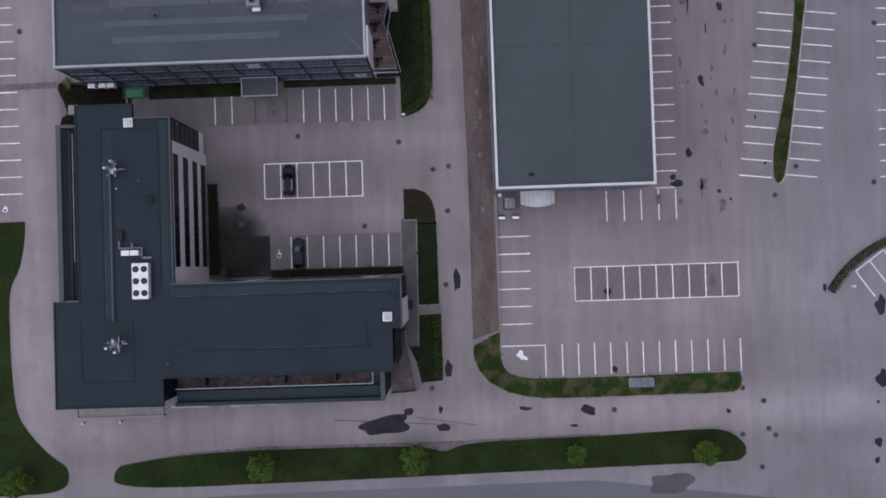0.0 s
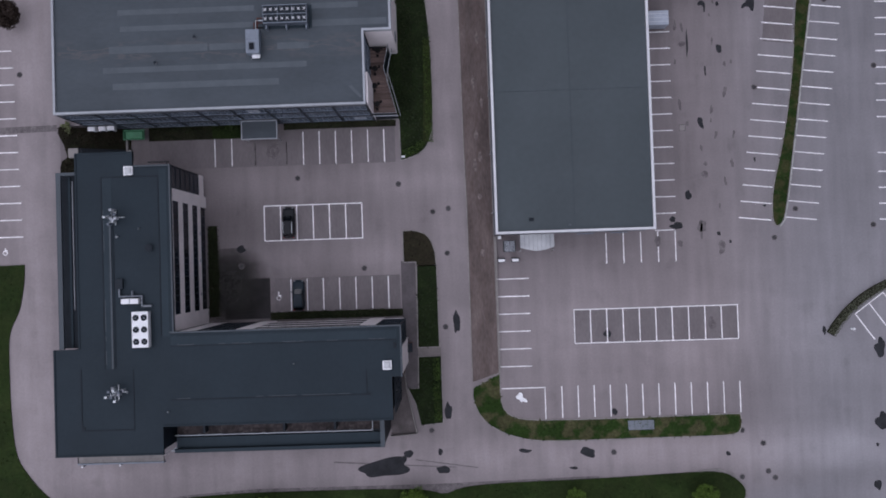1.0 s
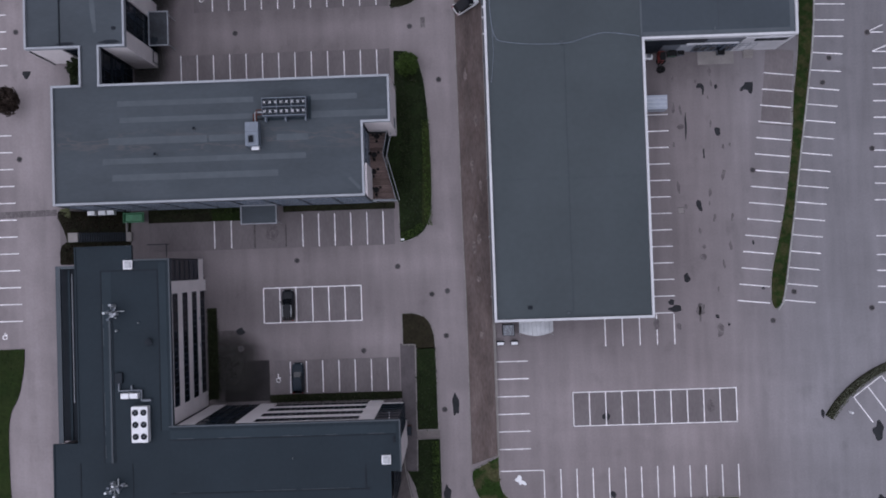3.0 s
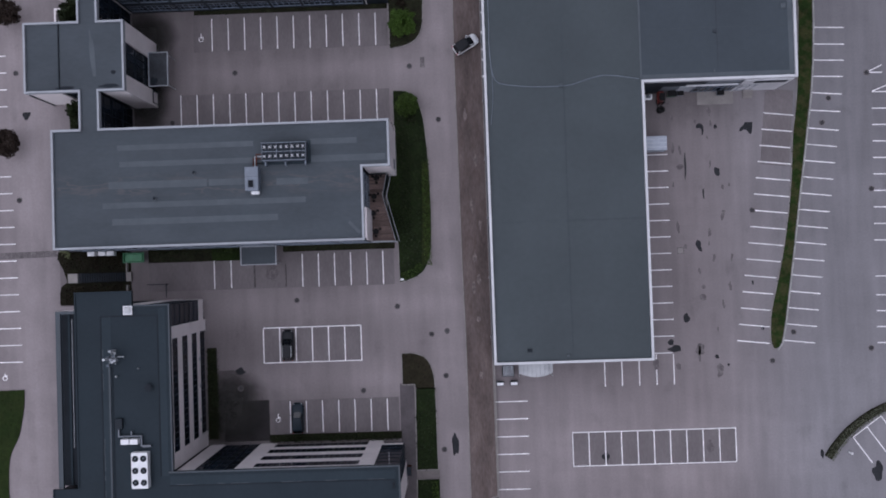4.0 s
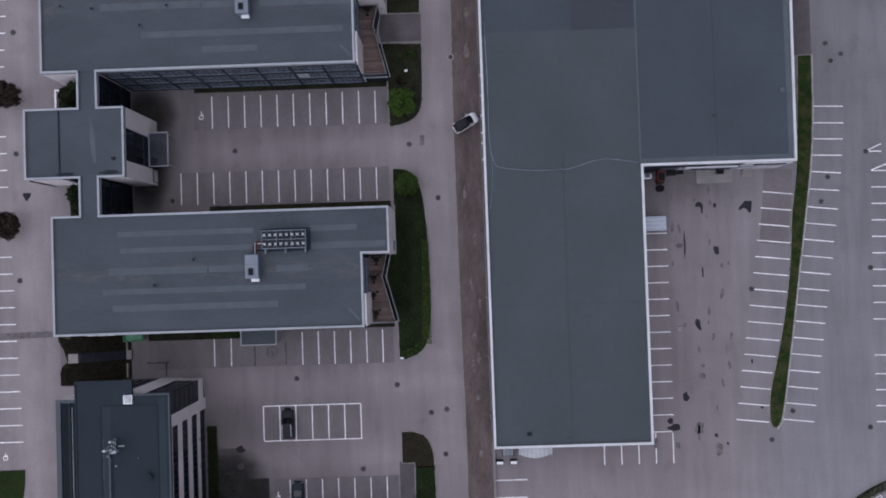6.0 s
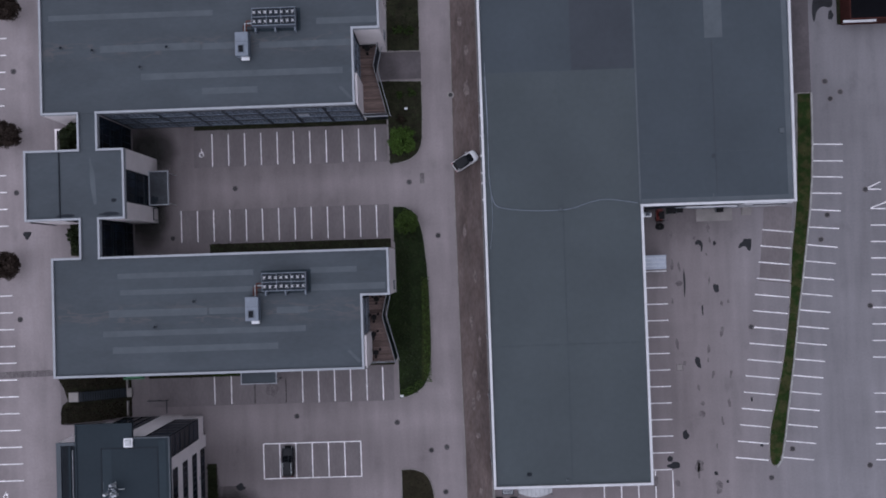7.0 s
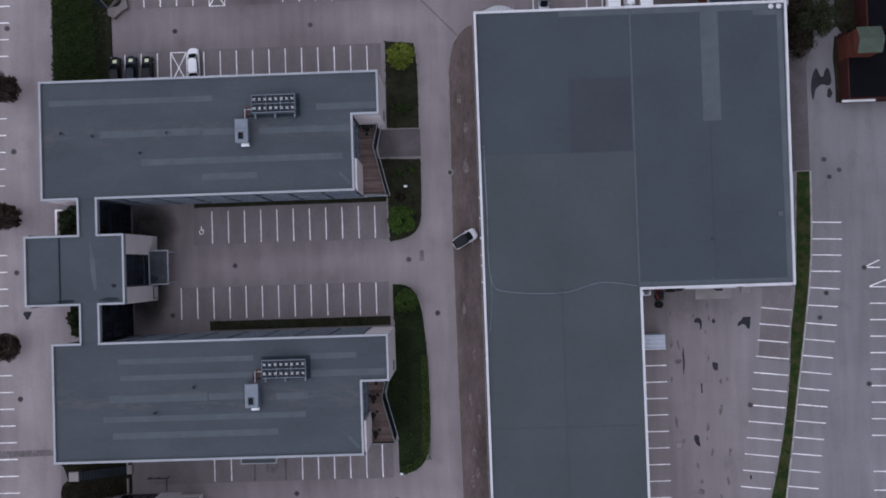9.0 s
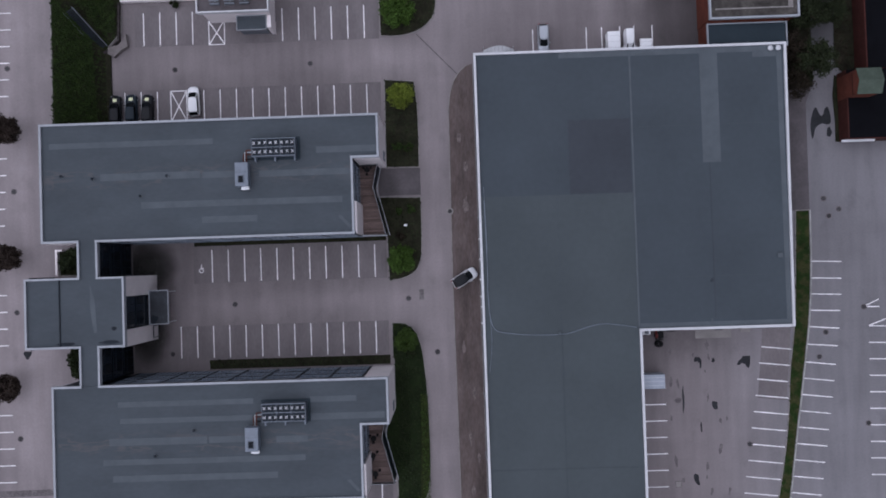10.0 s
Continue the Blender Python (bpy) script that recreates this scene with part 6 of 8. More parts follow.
for x0, x1, y0, y1 in ((-53.7, -53.5, -17.6, -3.3), (-53.48, -39.2, -17.6, -17.4), (-39.18, -8.5, -13.9, -13.7), (-50.3, -50.1, -3.28, 23.0), (-50.08, -42.5, 22.8, 23.0), (-42.7, -42.5, 21.1, 22.78)):
    part("parapet", box(x0, x1, y0, y1, h - 0.5, h - 0.02), ROOF_SLATE, wing)
for x0, x1, y0, y1 in ((-46.88, -46.72, -6.0, 19.7), (-39.2, -39.05, -1.9, 19.7), (-46.7, -39.2, 19.55, 19.7), (-38.0, -7.8, -3.3, -3.18),
                       (-38.0, -11.6, -10.45, -10.32), (-11.98, -11.82, -10.3, -7.2), (-50.15, -49.98, -14.2, -6.0), (-49.98, -43.0, -14.25, -14.1),
                       (-43.1, -42.98, -14.1, -6.2), (-45.35, -45.25, -6.0, 14.0)):
    part("roof_seam", box(x0, x1, y0, y1, z, z + 0.05), ROOF_SEAM, wing)
# broken glints on the roof seams, put in as thin paler strips
glints = random.Random(5)
for along, at, lo, hi in (("x", -10.26, -37.5, -12.0), ("x", -3.12, -37.0, -8.5), ("y", -46.62, -5.5, 19.0)):
    for k in range(9):
        u, long = glints.uniform(lo, hi - 2.5), glints.uniform(0.5, 2.4)
        ends = (u, u + long, at, at + 0.07) if along == "x" else (at, at + 0.07, u, u + long)
        part("seam_repair", box(*ends, z, z + 0.026 + 0.002 * k), ROOF_SLATE_EDGE, wing, "glint along a roof seam, put in as a pale strip")
part("roof_band", box(-39.0, -38.02, -1.9, 20.55, z, z + 0.02), ROOF_SLATE_LIGHT, wing, "slightly paler roof band")
part("roof_band", box(-37.9, -7.75, -3.15, -1.95, z, z + 0.02), ROOF_SLATE_LIGHT, wing, "slightly paler roof band")
part("roof_band", box(-46.7, -45.4, -6.0, 19.5, z, z + 0.015), ROOF_SLATE_LIGHT, wing, "slightly paler roof band")
part("corner_drain", box(-50.1, -49.6, -14.1, -13.6, z, z + 0.06), ROOF_SEAM, wing)
part("corner_drain", box(-11.8, -11.4, -10.5, -10.15, z + 0.05, z + 0.1), ROOF_SEAM, wing)
part("corner_drain", box(-8.2, -7.8, -4.4, -3.6, z + 0.02, z + 0.1), ROOF_SEAM, wing)

# white bands and ribbon windows towards the court
WINDOW_ROWS, STOREY_BANDS = ((4.3, 2.0), (8.2, 2.0), (12.1, 1.9)), ((2.7, 4.3), (6.3, 8.2), (10.2, 12.1), (14.0, 14.52))


def ribbon(side, at, u0, u1, count):
    """White spandrel bands with rows of dark ribbon windows between them."""
    for z0, z1 in STOREY_BANDS:
        bm = bmesh.new()
        face_box(bm, side, at, u0, u1, -0.42, 0.0, z0, z1)
        part("spandrel", bm, CLAD_WHITE, wing, "off-white wall band")
    step = (u1 - u0) / count
    for z0, dz in WINDOW_ROWS:
        for k in range(count):
            window(wing, side, at, u0 + (k + 0.5) * step, z0, step, dz, 3, inset=0.05, casing_mat=CLAD_DARK)
    for k in range(count):
        window(wing, side, at, u0 + (k + 0.5) * step, 0.1, step, 2.55, 2, inset=0.3, casing_mat=CLAD_DARK)


def pier(side, at, u0, u1, z0=0.0, z1=14.52):
    bm = bmesh.new()
    face_box(bm, side, at, u0, u1, -0.42, 0.0, z0, z1)
    part("pier", bm, CLAD_WHITE, wing, "off-white wall pier")


def curtain(side, at, u0, u1, count, z0=3.1):
    """Full-height glazing with grey mullions above a white base."""
    step = (u1 - u0) / count
    for k in range(count):
        for j in range(3):
            window(wing, side, at, u0 + (k + 0.5) * step, z0 + j * (14.5 - z0) / 3, step, (14.5 - z0) / 3, 1, 0.5, inset=0.1, casing_mat=CLAD_DARK)


ribbon("E", -37.5, 0.9, 16.3, 6)
pier("E", -37.5, -1.3, 0.9)
pier("E", -37.5, 16.3, 18.0)
pier("E", -37.5, 18.0, 20.68, 1.0, 3.1)
curtain("E", -37.5, 18.0, 21.1, 1)
curtain("N", 21.1, -41.0, -37.5, 1)
pier("N", 21.1, -41.0, -37.5, 1.0, 3.1)
pier("N", 21.1, -44.3, -41.0)
curtain("N", 21.1, -49.88, -44.3, 4, 0.3)
pier("N", -1.3, -37.08, -34.8)
curtain("N", -1.3, -34.8, -29.4, 4, 0.4)
pier("N", -1.3, -29.4, -27.0)
ribbon("N", -1.3, -27.0, -12.8, 6)
pier("N", -1.3, -12.8, -10.6)
curtain("N", -1.3, -10.6, -7.2, 1)
pier("N", -1.3, -10.6, -7.52, 2.2, 3.1)
curtain("E", -7.2, -4.4, -1.3, 1)
pier("E", -7.2, -8.1, -4.4)
for k in range(3):
    window(wing, "E", -8.6, -11.0, 1.0 + 4.2 * k, 4.8, 3.2, 4, 0.7, inset=-0.25, casing_mat=CLAD_DARK)
for y in (3.0, 8.0, 12.0):
    part("wall_sign", box(-37.48, -37.36, y, y + 0.5, 3.0, 3.4), TRIM, wing)

# west side: a deep trough behind an outer beam
part("lower_roof", box(-53.1, -50.0, -3.25, 20.4, 13.0, 13.2), ROOF_SEAM, wing)
part("lower_wall", box(-53.0, -50.0, -3.25, 20.3, 0.0, 13.0), CLAD_DARK, wing)
part("beam", box(-53.1, -52.45, -3.28, 20.5, 14.2, 14.55), ROOF_SLATE_EDGE, wing, "slate-blue outer beam")
part("beam", box(-52.43, -50.32, 20.1, 20.5, 14.2, 14.55), ROOF_SLATE_EDGE, wing, "slate-blue outer beam")
part("end_pier", box(-53.0, -50.32, 20.35, 20.5, 0.0, 14.2), CLAD_WHITE, wing, "off-white end wall")
part("rail", box(-51.18, -51.12, 2.0, 19.4, 13.9, 14.0), TRIM, wing, "thin pale rail")
part("rail", box(-52.0, -51.7, -3.2, 20.0, 13.2, 13.4), ROOF_SLATE_LIGHT, wing)

# south side: terraces that step down below the roof
part("lower_wall", box(-39.2, -10.2, -18.2, -13.5, 0.0, 9.9), CLAD_DARK, wing)
part("terrace_floor", box(-39.1, -10.3, -16.0, -13.6, 9.9, 10.0), TERRACE, wing, "brown terrace floor")
part("lower_roof", box(-39.1, -10.3, -17.75, -16.35, 10.0, 10.4), ROOF_SLATE_LIGHT, wing, "grey lower roof strip")
part("handrail", box(-39.1, -11.7, -16.02, -15.9, 10.95, 11.05), TRIM, wing, "thin pale handrail")
part("handrail", box(-11.8, -11.7, -15.88, -14.0, 10.95, 11.05), TRIM, wing, "thin pale handrail")
for k in range(10):
    part("post", box(-39.0 + k * 3.0, -38.94 + k * 3.0, -15.99, -15.93, 10.0, 10.95), TRIM, wing)
for x in (-35.0, -24.0, -17.0):
    part("partition", box(x, x + 0.3, -15.6, -14.0, 10.0, 11.6), CLAD_DARK, wing)
part("beam", box(-39.18, -10.72, -18.35, -17.85, 10.4, 11.0), ROOF_SLATE_LIGHT, wing, "slate-blue outer beam")
part("beam", box(-10.7, -10.1, -18.35, -14.0, 10.4, 11.05), ROOF_SLATE_EDGE, wing, "slate-blue end beam")
part("ledge", box(-52.6, -40.8, -19.4, -17.3, 10.6, 10.95), KERB, wing, "pale grey projecting ledge")
part("ledge_edge", box(-52.7, -40.7, -19.62, -19.42, 10.3, 11.05), UNIT_BLUE, wing, "white ledge edge")
part("ledge_edge", box(-52.7, -52.62, -19.4, -17.7, 10.96, 11.05), CLAD_DARK, wing)
part("lower_wall", box(-52.6, -41.0, -18.8, -17.1, 0.0, 10.6), CLAD_WHITE, wing)
for k in range(3):
    for j in range(4):
        window(wing, "S", -18.8, -51.0 + j * 2.85, 1.0 + k * 3.2, 2.5, 2.2, 3, inset=-0.1)
    for j in range(9):
        window(wing, "S", -18.2, -37.5 + j * 3.1, 0.8 + k * 3.1, 2.8, 2.4, 3, inset=-0.1)
for x0, x1, y in ((-42.7, -37.2, -19.95), (-33.8, -32.2, -20.0), (-31.9, -30.3, -19.9), (-29.6, -27.0, -19.85)):
    part("awning", box(x0, x1, y, -18.3 if x0 > -39 else -18.9, 3.0, 3.1), TRIM, wing, "small white awning")

# plant on the dark roof
z = h - 0.12
fan_unit("condenser_unit", -42.65, -40.45, -3.2, 1.55, z, 1.1, 2, 3, UNIT_WHITE, "white six-fan condenser unit on the dark roof", FAN, CLAD_MID, 0.42, 0.3)
for x0, x1, y0 in ((-44.1, -43.0, 2.6), (-42.9, -41.8, 2.6)):
    unit = thing("split_unit", ((x0 + x1) / 2, y0 + 0.35, z), "small white split air-conditioning unit on the roof", "condenser unit", "split units")
    part("casing", box(x0, x1, y0, y0 + 0.7, z + 0.1, z + 0.9, 0.04), UNIT_WHITE, unit)
    part("rail_foot", boxes([(x0, x1, y0 + 0.05, y0 + 0.15, z, z + 0.1), (x0, x1, y0 + 0.55, y0 + 0.65, z, z + 0.1)]), GALV, unit)
    part("grille", box(x0 + 0.15, x1 - 0.3, y0 - 0.02, y0, z + 0.25, z + 0.8), FAN, unit)
duct = thing("roof_duct", (-43.5, 4.3, z), "grey ducts and pipes beside the split units", "ducts")
for x0, x1, y0, y1 in ((-45.0, -44.0, 4.6, 6.0), (-44.6, -44.4, 3.7, 4.6), (-44.6, -41.4, 3.5, 3.7), (-41.6, -41.4, 2.2, 3.5), (-41.4, -40.2, 2.1, 2.4), (-42.9, -42.7, 3.7, 4.3)):
    part("duct_run", box(x0, x1, y0, y1, z + 0.1, z + 0.45, 0.03), CLAD_DARK if x0 < -44.9 else CLAD_MID, duct)
part("duct_foot", boxes([(-44.6, -44.4, 3.8, 4.0, z, z + 0.1), (-41.6, -41.4, 2.5, 2.7, z, z + 0.1)]), BLACK, duct)
tray = thing("cable_tray", (-45.7, 4.0, z), "long pale metal cable tray on the roof", "cable tray")
for k in range(7):
    y0 = -6.0 + k * 2.9
    part("tray_run", box(-45.8, -45.55, y0, y0 + 2.84, z + 0.1, z + 0.18), ROOF_SLATE_EDGE, tray)
    part("tray_foot", box(-45.85, -45.5, y0 + 1.3, y0 + 1.5, z, z + 0.1), BLACK, tray)


def antenna(x, y, seed):
    """A cluster of aerials and feeders on a short mast and frame."""
    r = random.Random(seed)
    ob = thing("antenna_mast", (x, y, z), "cluster of silver aerials on a low roof frame", "antenna mast", "antenna masts")
    part("frame_base", boxes([(x - 1.0, x + 1.2, y - 0.06, y + 0.06, z, z + 0.15), (x - 0.06, x + 0.06, y - 1.0, y - 0.06, z, z + 0.15), (x - 0.06, x + 0.06, y + 0.06, y + 1.0, z, z + 0.15)]), GALV, ob)
    bm = bmesh.new()
    add_tube(bm, (x, y, z + 0.1), (x, y, z + 2.6), 0.06)
    part("mast", bm, GALV, ob)
    for k in range(10):
        a = k * math.tau / 10 + r.uniform(-0.4, 0.4)
        d = r.uniform(0.25, 1.05)
        px_, py_, pz_ = x + d * math.cos(a), y + d * math.sin(a), z + r.uniform(0.8, 2.3)
        bm = bmesh.new()
        add_tube(bm, (x, y, pz_ - 0.2), (px_, py_, pz_), 0.035, sides=6)
        part("arm", bm, GALV, ob)
        bm = box(px_ - 0.2, px_ + 0.2, py_ - 0.15, py_ + 0.15, pz_ - 0.4, pz_ + 0.4, 0.03)
        part("aerial", bm, (TRIM, UNIT_SLATE, GALV)[k % 3], ob)


antenna(-44.9, 14.2, 1)
antenna(-45.0, -9.1, 2)
for x, y in ((-43.0, 20.4), (-9.1, -6.6)):
    ob = thing("roof_light", (x, y, z), "square white-framed skylight on the dark roof", "skylight", "skylights")
    part("upstand", box(x - 0.6, x + 0.6, y - 0.6, y + 0.6, z, z + 0.3, 0.02), UNIT_WHITE, ob)
    rings = [[(x + s * cx, y + s * cy, z + zz) for cx, cy in ((-1, -1), (1, -1), (1, 1), (-1, 1))] for s, zz in ((0.46, 0.3), (0.42, 0.42), (0.2, 0.52))]
    part("dome", loft(rings), POLY, ob)
for x, y, r in ((-40.4, 10.0, 0.4), (-44.7, 11.6, 0.12), (-38.4, -11.9, 0.09), (-41.7, 12.6, 0.08), (-21.5, -6.0, 0.07)):
    ob = thing("roof_cowl", (x, y, z), "small dark pipe cowl on the roof", "roof cowl", "pipe cowls")
    bm = bmesh.new()
    add_tube(bm, (x, y, z), (x, y, z + 0.4), r, sides=10)
    part("pipe", bm, ROOF_SEAM if r > 0.3 else GALV, ob)
    bm = bmesh.new()
    add_tube(bm, (x, y, z + 0.4), (x, y, z + 0.5), r * 1.3, r * 0.4, sides=10)
    part("cap", bm, ROOF_SEAM if r > 0.3 else GALV, ob)
for x, y, zz in ((-34.6, 39.0, 11.92), (-40.1, 35.6, 11.92), (-41.3, 71.9, 11.92), (-37.5, 74.6, 11.92), (-48.0, 74.5, 11.92), (-52.4, 75.0, 11.92)):
    ob = thing("roof_cowl", (x, y, zz), "small dark pipe cowl on the roof", "roof cowl", "pipe cowls")
    bm = bmesh.new()
    add_tube(bm, (x, y, zz), (x, y, zz + 0.45), 0.13, sides=8)
    part("pipe", bm, GALV, ob)
    bm = bmesh.new()
    add_tube(bm, (x, y, zz + 0.45), (x, y, zz + 0.55), 0.2, 0.05, sides=8)
    part("cap", bm, CLAD_DARK, ob)

# paved terrace at the east end
terrace = thing("terrace", (-8.0, -14.5, 0), "brown-grey paved ground terrace inside a low wall", "terrace", kind="structure")
part("paving", prism(counter([(-10.1, -19.1), (-6.3, -18.8), (-7.7, -11.5), (-7.9, -8.3), (-8.4, -8.3), (-8.4, -13.8), (-10.1, -13.8)]), 0.0, 0.25), PAVING_WORN, terrace)
part("low_wall", strip([(-7.8, -9.6), (-7.6, -11.9), (-6.2, -18.9), (-10.2, -19.2)], 0.14, 0.0, 0.9, closed=False), KERB, terrace, "low pale wall")
shed = thing("dark_box", (-6.9, -5.8, 0), "dark red-brown utility box beside the path", "utility box")
part("body", box(-7.3, -6.5, -6.5, -5.2, 0.02, 1.2, 0.04), BRICK, shed)
part("lid", box(-7.34, -6.46, -6.54, -5.16, 1.2, 1.26), CLAD_DARK, shed)
for x, y in ((-55.91, -21.81), (-50.5, -21.84)):
    ob = thing("bollard", (x, y, 0), "short white bollard light on the drive", "bollard", "bollards by the office")
    bm = bmesh.new()
    add_tube(bm, (x, y, 0), (x, y, 0.9), 0.1, sides=10)
    part("stem", bm, CLAD_MID, ob)
    bm = bmesh.new()
    add_tube(bm, (x, y, 0.9), (x, y, 1.05), 0.16, 0.12, sides=10)
    part("head", bm, UNIT_WHITE, ob)
    lift(ob)
planter = thing("planter", (-8.0, -9.2, 0.25), "dark red planter box on the terrace", "planter")
part("tub", box(-8.35, -7.75, -9.8, -8.6, 0.25, 0.9, 0.04), BRICK, planter)
part("soil", box(-8.3, -7.8, -9.74, -8.66, 0.9, 0.93), SOIL, planter)


# ---- vehicles ----
def section(w, z0, z1, y, lean=0.06):
    """A car body's cross-section at y: rounded at the shoulders and tucked in at the sill."""
    return [(-w * 0.90, y, z0), (w * 0.90, y, z0), (w, y, z0 + 0.18), (w, y, z1 - 0.22), (w - lean, y, z1 - 0.06), (w - lean - 0.10, y, z1),
            (-w + lean + 0.10, y, z1), (-w + lean, y, z1 - 0.06), (-w, y, z1 - 0.22), (-w, y, z0 + 0.18)]


def car(name, length, width, height, paint, label, roof_mat=None, van=False, sign=False, rails=False, cab=0.42, tumble=0.26, shoulder=0.10):
    """A car that looks to +y, with body, glasshouse, windows, wheels and lamps."""
    ob = thing(name, (0, 0, 0), label, "van" if van else "car")
    l, w = length / 2, width / 2
    belt = 0.98 if not van else 1.15
    stations = [(-l, 0.72, 0.34, belt - 0.22), (-l + 0.10, 0.90, 0.24, belt - 0.06), (-l + 0.6, 1.0, 0.20, belt), (0.0, 1.0, 0.20, belt),
                (l * 0.42, 1.0, 0.20, belt - 0.02), (l * 0.72, 0.98, 0.22, belt - 0.14), (l - 0.42, 0.94, 0.23, belt - 0.20), (l - 0.16, 0.82, 0.26, belt - 0.30), (l, 0.58, 0.34, belt - 0.44)]
    body = part("body", loft([section(w * k, z0, z1, y) for y, k, z0, z1 in stations]), paint, ob)
    for f in body.data.polygons:
        f.use_smooth = True
    # glasshouse: a lower ring at the belt and an upper one at the roof
    back, front = (-l + 0.12, l * cab) if not van else (-l + 0.06, l * 0.55)
    top_back, top_front = (back + 0.42, front - 0.85) if not van else (back + 0.1, front - 0.75)
    wb, wt = w - shoulder, w - tumble
    def ring(wide_back, wide_front, yb, yf, zz, cut):
        """A rounded outline of the cabin, narrower in front."""
        half = [(wide_back - cut, yb - 0.04), (wide_back, yb + cut), (wide_back, (yb + yf) / 2), (wide_front, yf - cut), (wide_front - cut * 1.2, yf - 0.01), (wide_front * 0.4, yf + 0.07)]
        return [(x, y, zz) for x, y in half] + [(-x, y, zz) for x, y in half[::-1]]

    house = [ring(wb, wb - 0.05, back, front, belt - 0.06, 0.16), ring(wt + 0.04, wt, top_back, top_front, height - 0.09, 0.14)]
    part("glasshouse", loft(house), CAR_GLASS if not van else paint, ob)
    roof_ring = [ring(wt + 0.05 + g, wt + g, top_back - g, top_front + g, zz, 0.15) for g, zz in ((0.02, height - 0.10), (0.0, height - 0.04), (-0.10, height - 0.01), (-0.28, height + 0.01))]
    roof = part("roof", loft(roof_ring), roof_mat or paint, ob)
    for f in roof.data.polygons:
        f.use_smooth = True
    for sx in (-1, 1):
        for (xa, ya), (xb, yb) in (((wb - 0.04, back + 0.02), (wt, top_back)), ((wb - 0.1, front - 0.04), (wt - 0.05, top_front))):
            bm = bmesh.new()
            add_tube(bm, (sx * xa, ya, belt - 0.04), (sx * xb, yb, height - 0.06), 0.045, sides=6)
            part("pillar", bm, paint, ob)
        part("mirror", box(sx * w - 0.02 if sx > 0 else -w - 0.18, w + 0.18 if sx > 0 else -w + 0.02, front - 0.55, front - 0.38, belt - 0.02, belt + 0.14, 0.03), paint, ob)
        part("headlight", box(sx * w * 0.64 - 0.11, sx * w * 0.64 + 0.11, l - 0.24, l - 0.10, belt - 0.42, belt - 0.28, 0.03), LAMP_WHITE, ob)
        part("tail_light", box(sx * w * 0.74 - 0.12, sx * w * 0.74 + 0.12, -l - 0.01, -l + 0.12, belt - 0.32, belt - 0.12, 0.03), LAMP_RED, ob)
        if rails:
            part("roof_rail", box(sx * wt - 0.03, sx * wt + 0.03, top_back + 0.1, top_front - 0.1, height - 0.01, height + 0.06), GALV, ob)
    if van:
        part("windscreen", loft([[(-wb + 0.1, front - 0.02, belt), (wb - 0.1, front - 0.02, belt), (wb - 0.1, front + 0.03, belt), (-wb + 0.1, front + 0.03, belt)],
                                 [(-wt + 0.05, top_front + 0.02, height - 0.14), (wt - 0.05, top_front + 0.02, height - 0.14), (wt - 0.05, top_front + 0.07, height - 0.14), (-wt + 0.05, top_front + 0.07, height - 0.14)]]), CAR_GLASS, ob)
    for sx in (-1, 1):
        for y in (-l * 0.60, l * 0.62):
            bm = bmesh.new()
            add_tube(bm, (sx * (w - 0.22), y, 0.32), (sx * (w - 0.01), y, 0.32), 0.32, sides=16)
            tyre = part("wheel", bm, BLACK, ob)
            bm = bmesh.new()
            add_tube(bm, (sx * (w - 0.05), y, 0.32), (sx * w, y, 0.32), 0.20, 0.17, sides=12)
            part("rim", bm, GALV, tyre)
    if sign:
        part("bonnet_panel", loft([[(-0.3, y, zz), (0.3, y, zz), (0.3, y, zz + 0.03), (-0.3, y, zz + 0.03)] for y, zz in ((l * 0.54, belt - 0.05), (l * 0.76, belt - 0.145))]), TAXI_SIGN, ob, "pale yellow bonnet panel")
    return ob


def park(ob, x, y, turn):
    ob.location, ob.rotation_euler = (x, y, 0.0), (0, 0, radians(turn))
    return ob


park(car("car", 4.7, 1.85, 1.66, CAR_BLACK, "black estate car with roof rails parked in a bay", rails=True), -24.75, 13.65, 0)
park(car("car", 4.6, 1.82, 1.48, CAR_BLUE, "dark blue car parked against the office hedge"), -23.55, 2.55, 0)
park(car("car", 4.1, 1.80, 1.60, CAR_WHITE, "white car with black roof parked askew on the bank", roof_mat=CAR_BLACK, cab=0.55, tumble=0.2, shoulder=0.08), 3.9, 58.8, -60)
park(car("car", 4.6, 1.80, 1.50, CAR_WHITE, "white car parked beside a crossed-out bay", cab=0.56), -37.3, 87.55, 2)
taxi = car("taxi", 4.6, 1.80, 1.55, CAR_BLACK, "black taxi with a pale yellow bonnet panel", sign=True)
tagged(taxi, category="car", group="row of taxis")
park(taxi, -49.55, 86.6, 0)
taxi_b = car("taxi", 4.6, 1.80, 1.55, CAR_BLUE, "dark blue-green taxi with a pale yellow bonnet panel", sign=True)
park(tagged(taxi_b, category="car", group="row of taxis"), -47.05, 86.7, 0)
park(copy_thing(taxi, pose(0, 0, 0)), -44.55, 86.6, 0)
park(car("car", 4.6, 1.72, 1.6, CAR_SILVER, "silver estate car parked behind the hall", cab=0.5, rails=True), 17.25, 95.3, 180)
park(car("van", 4.1, 1.62, 1.8, CAR_WHITE, "small white van parked behind the hall", van=True), 30.4, 94.2, 180)


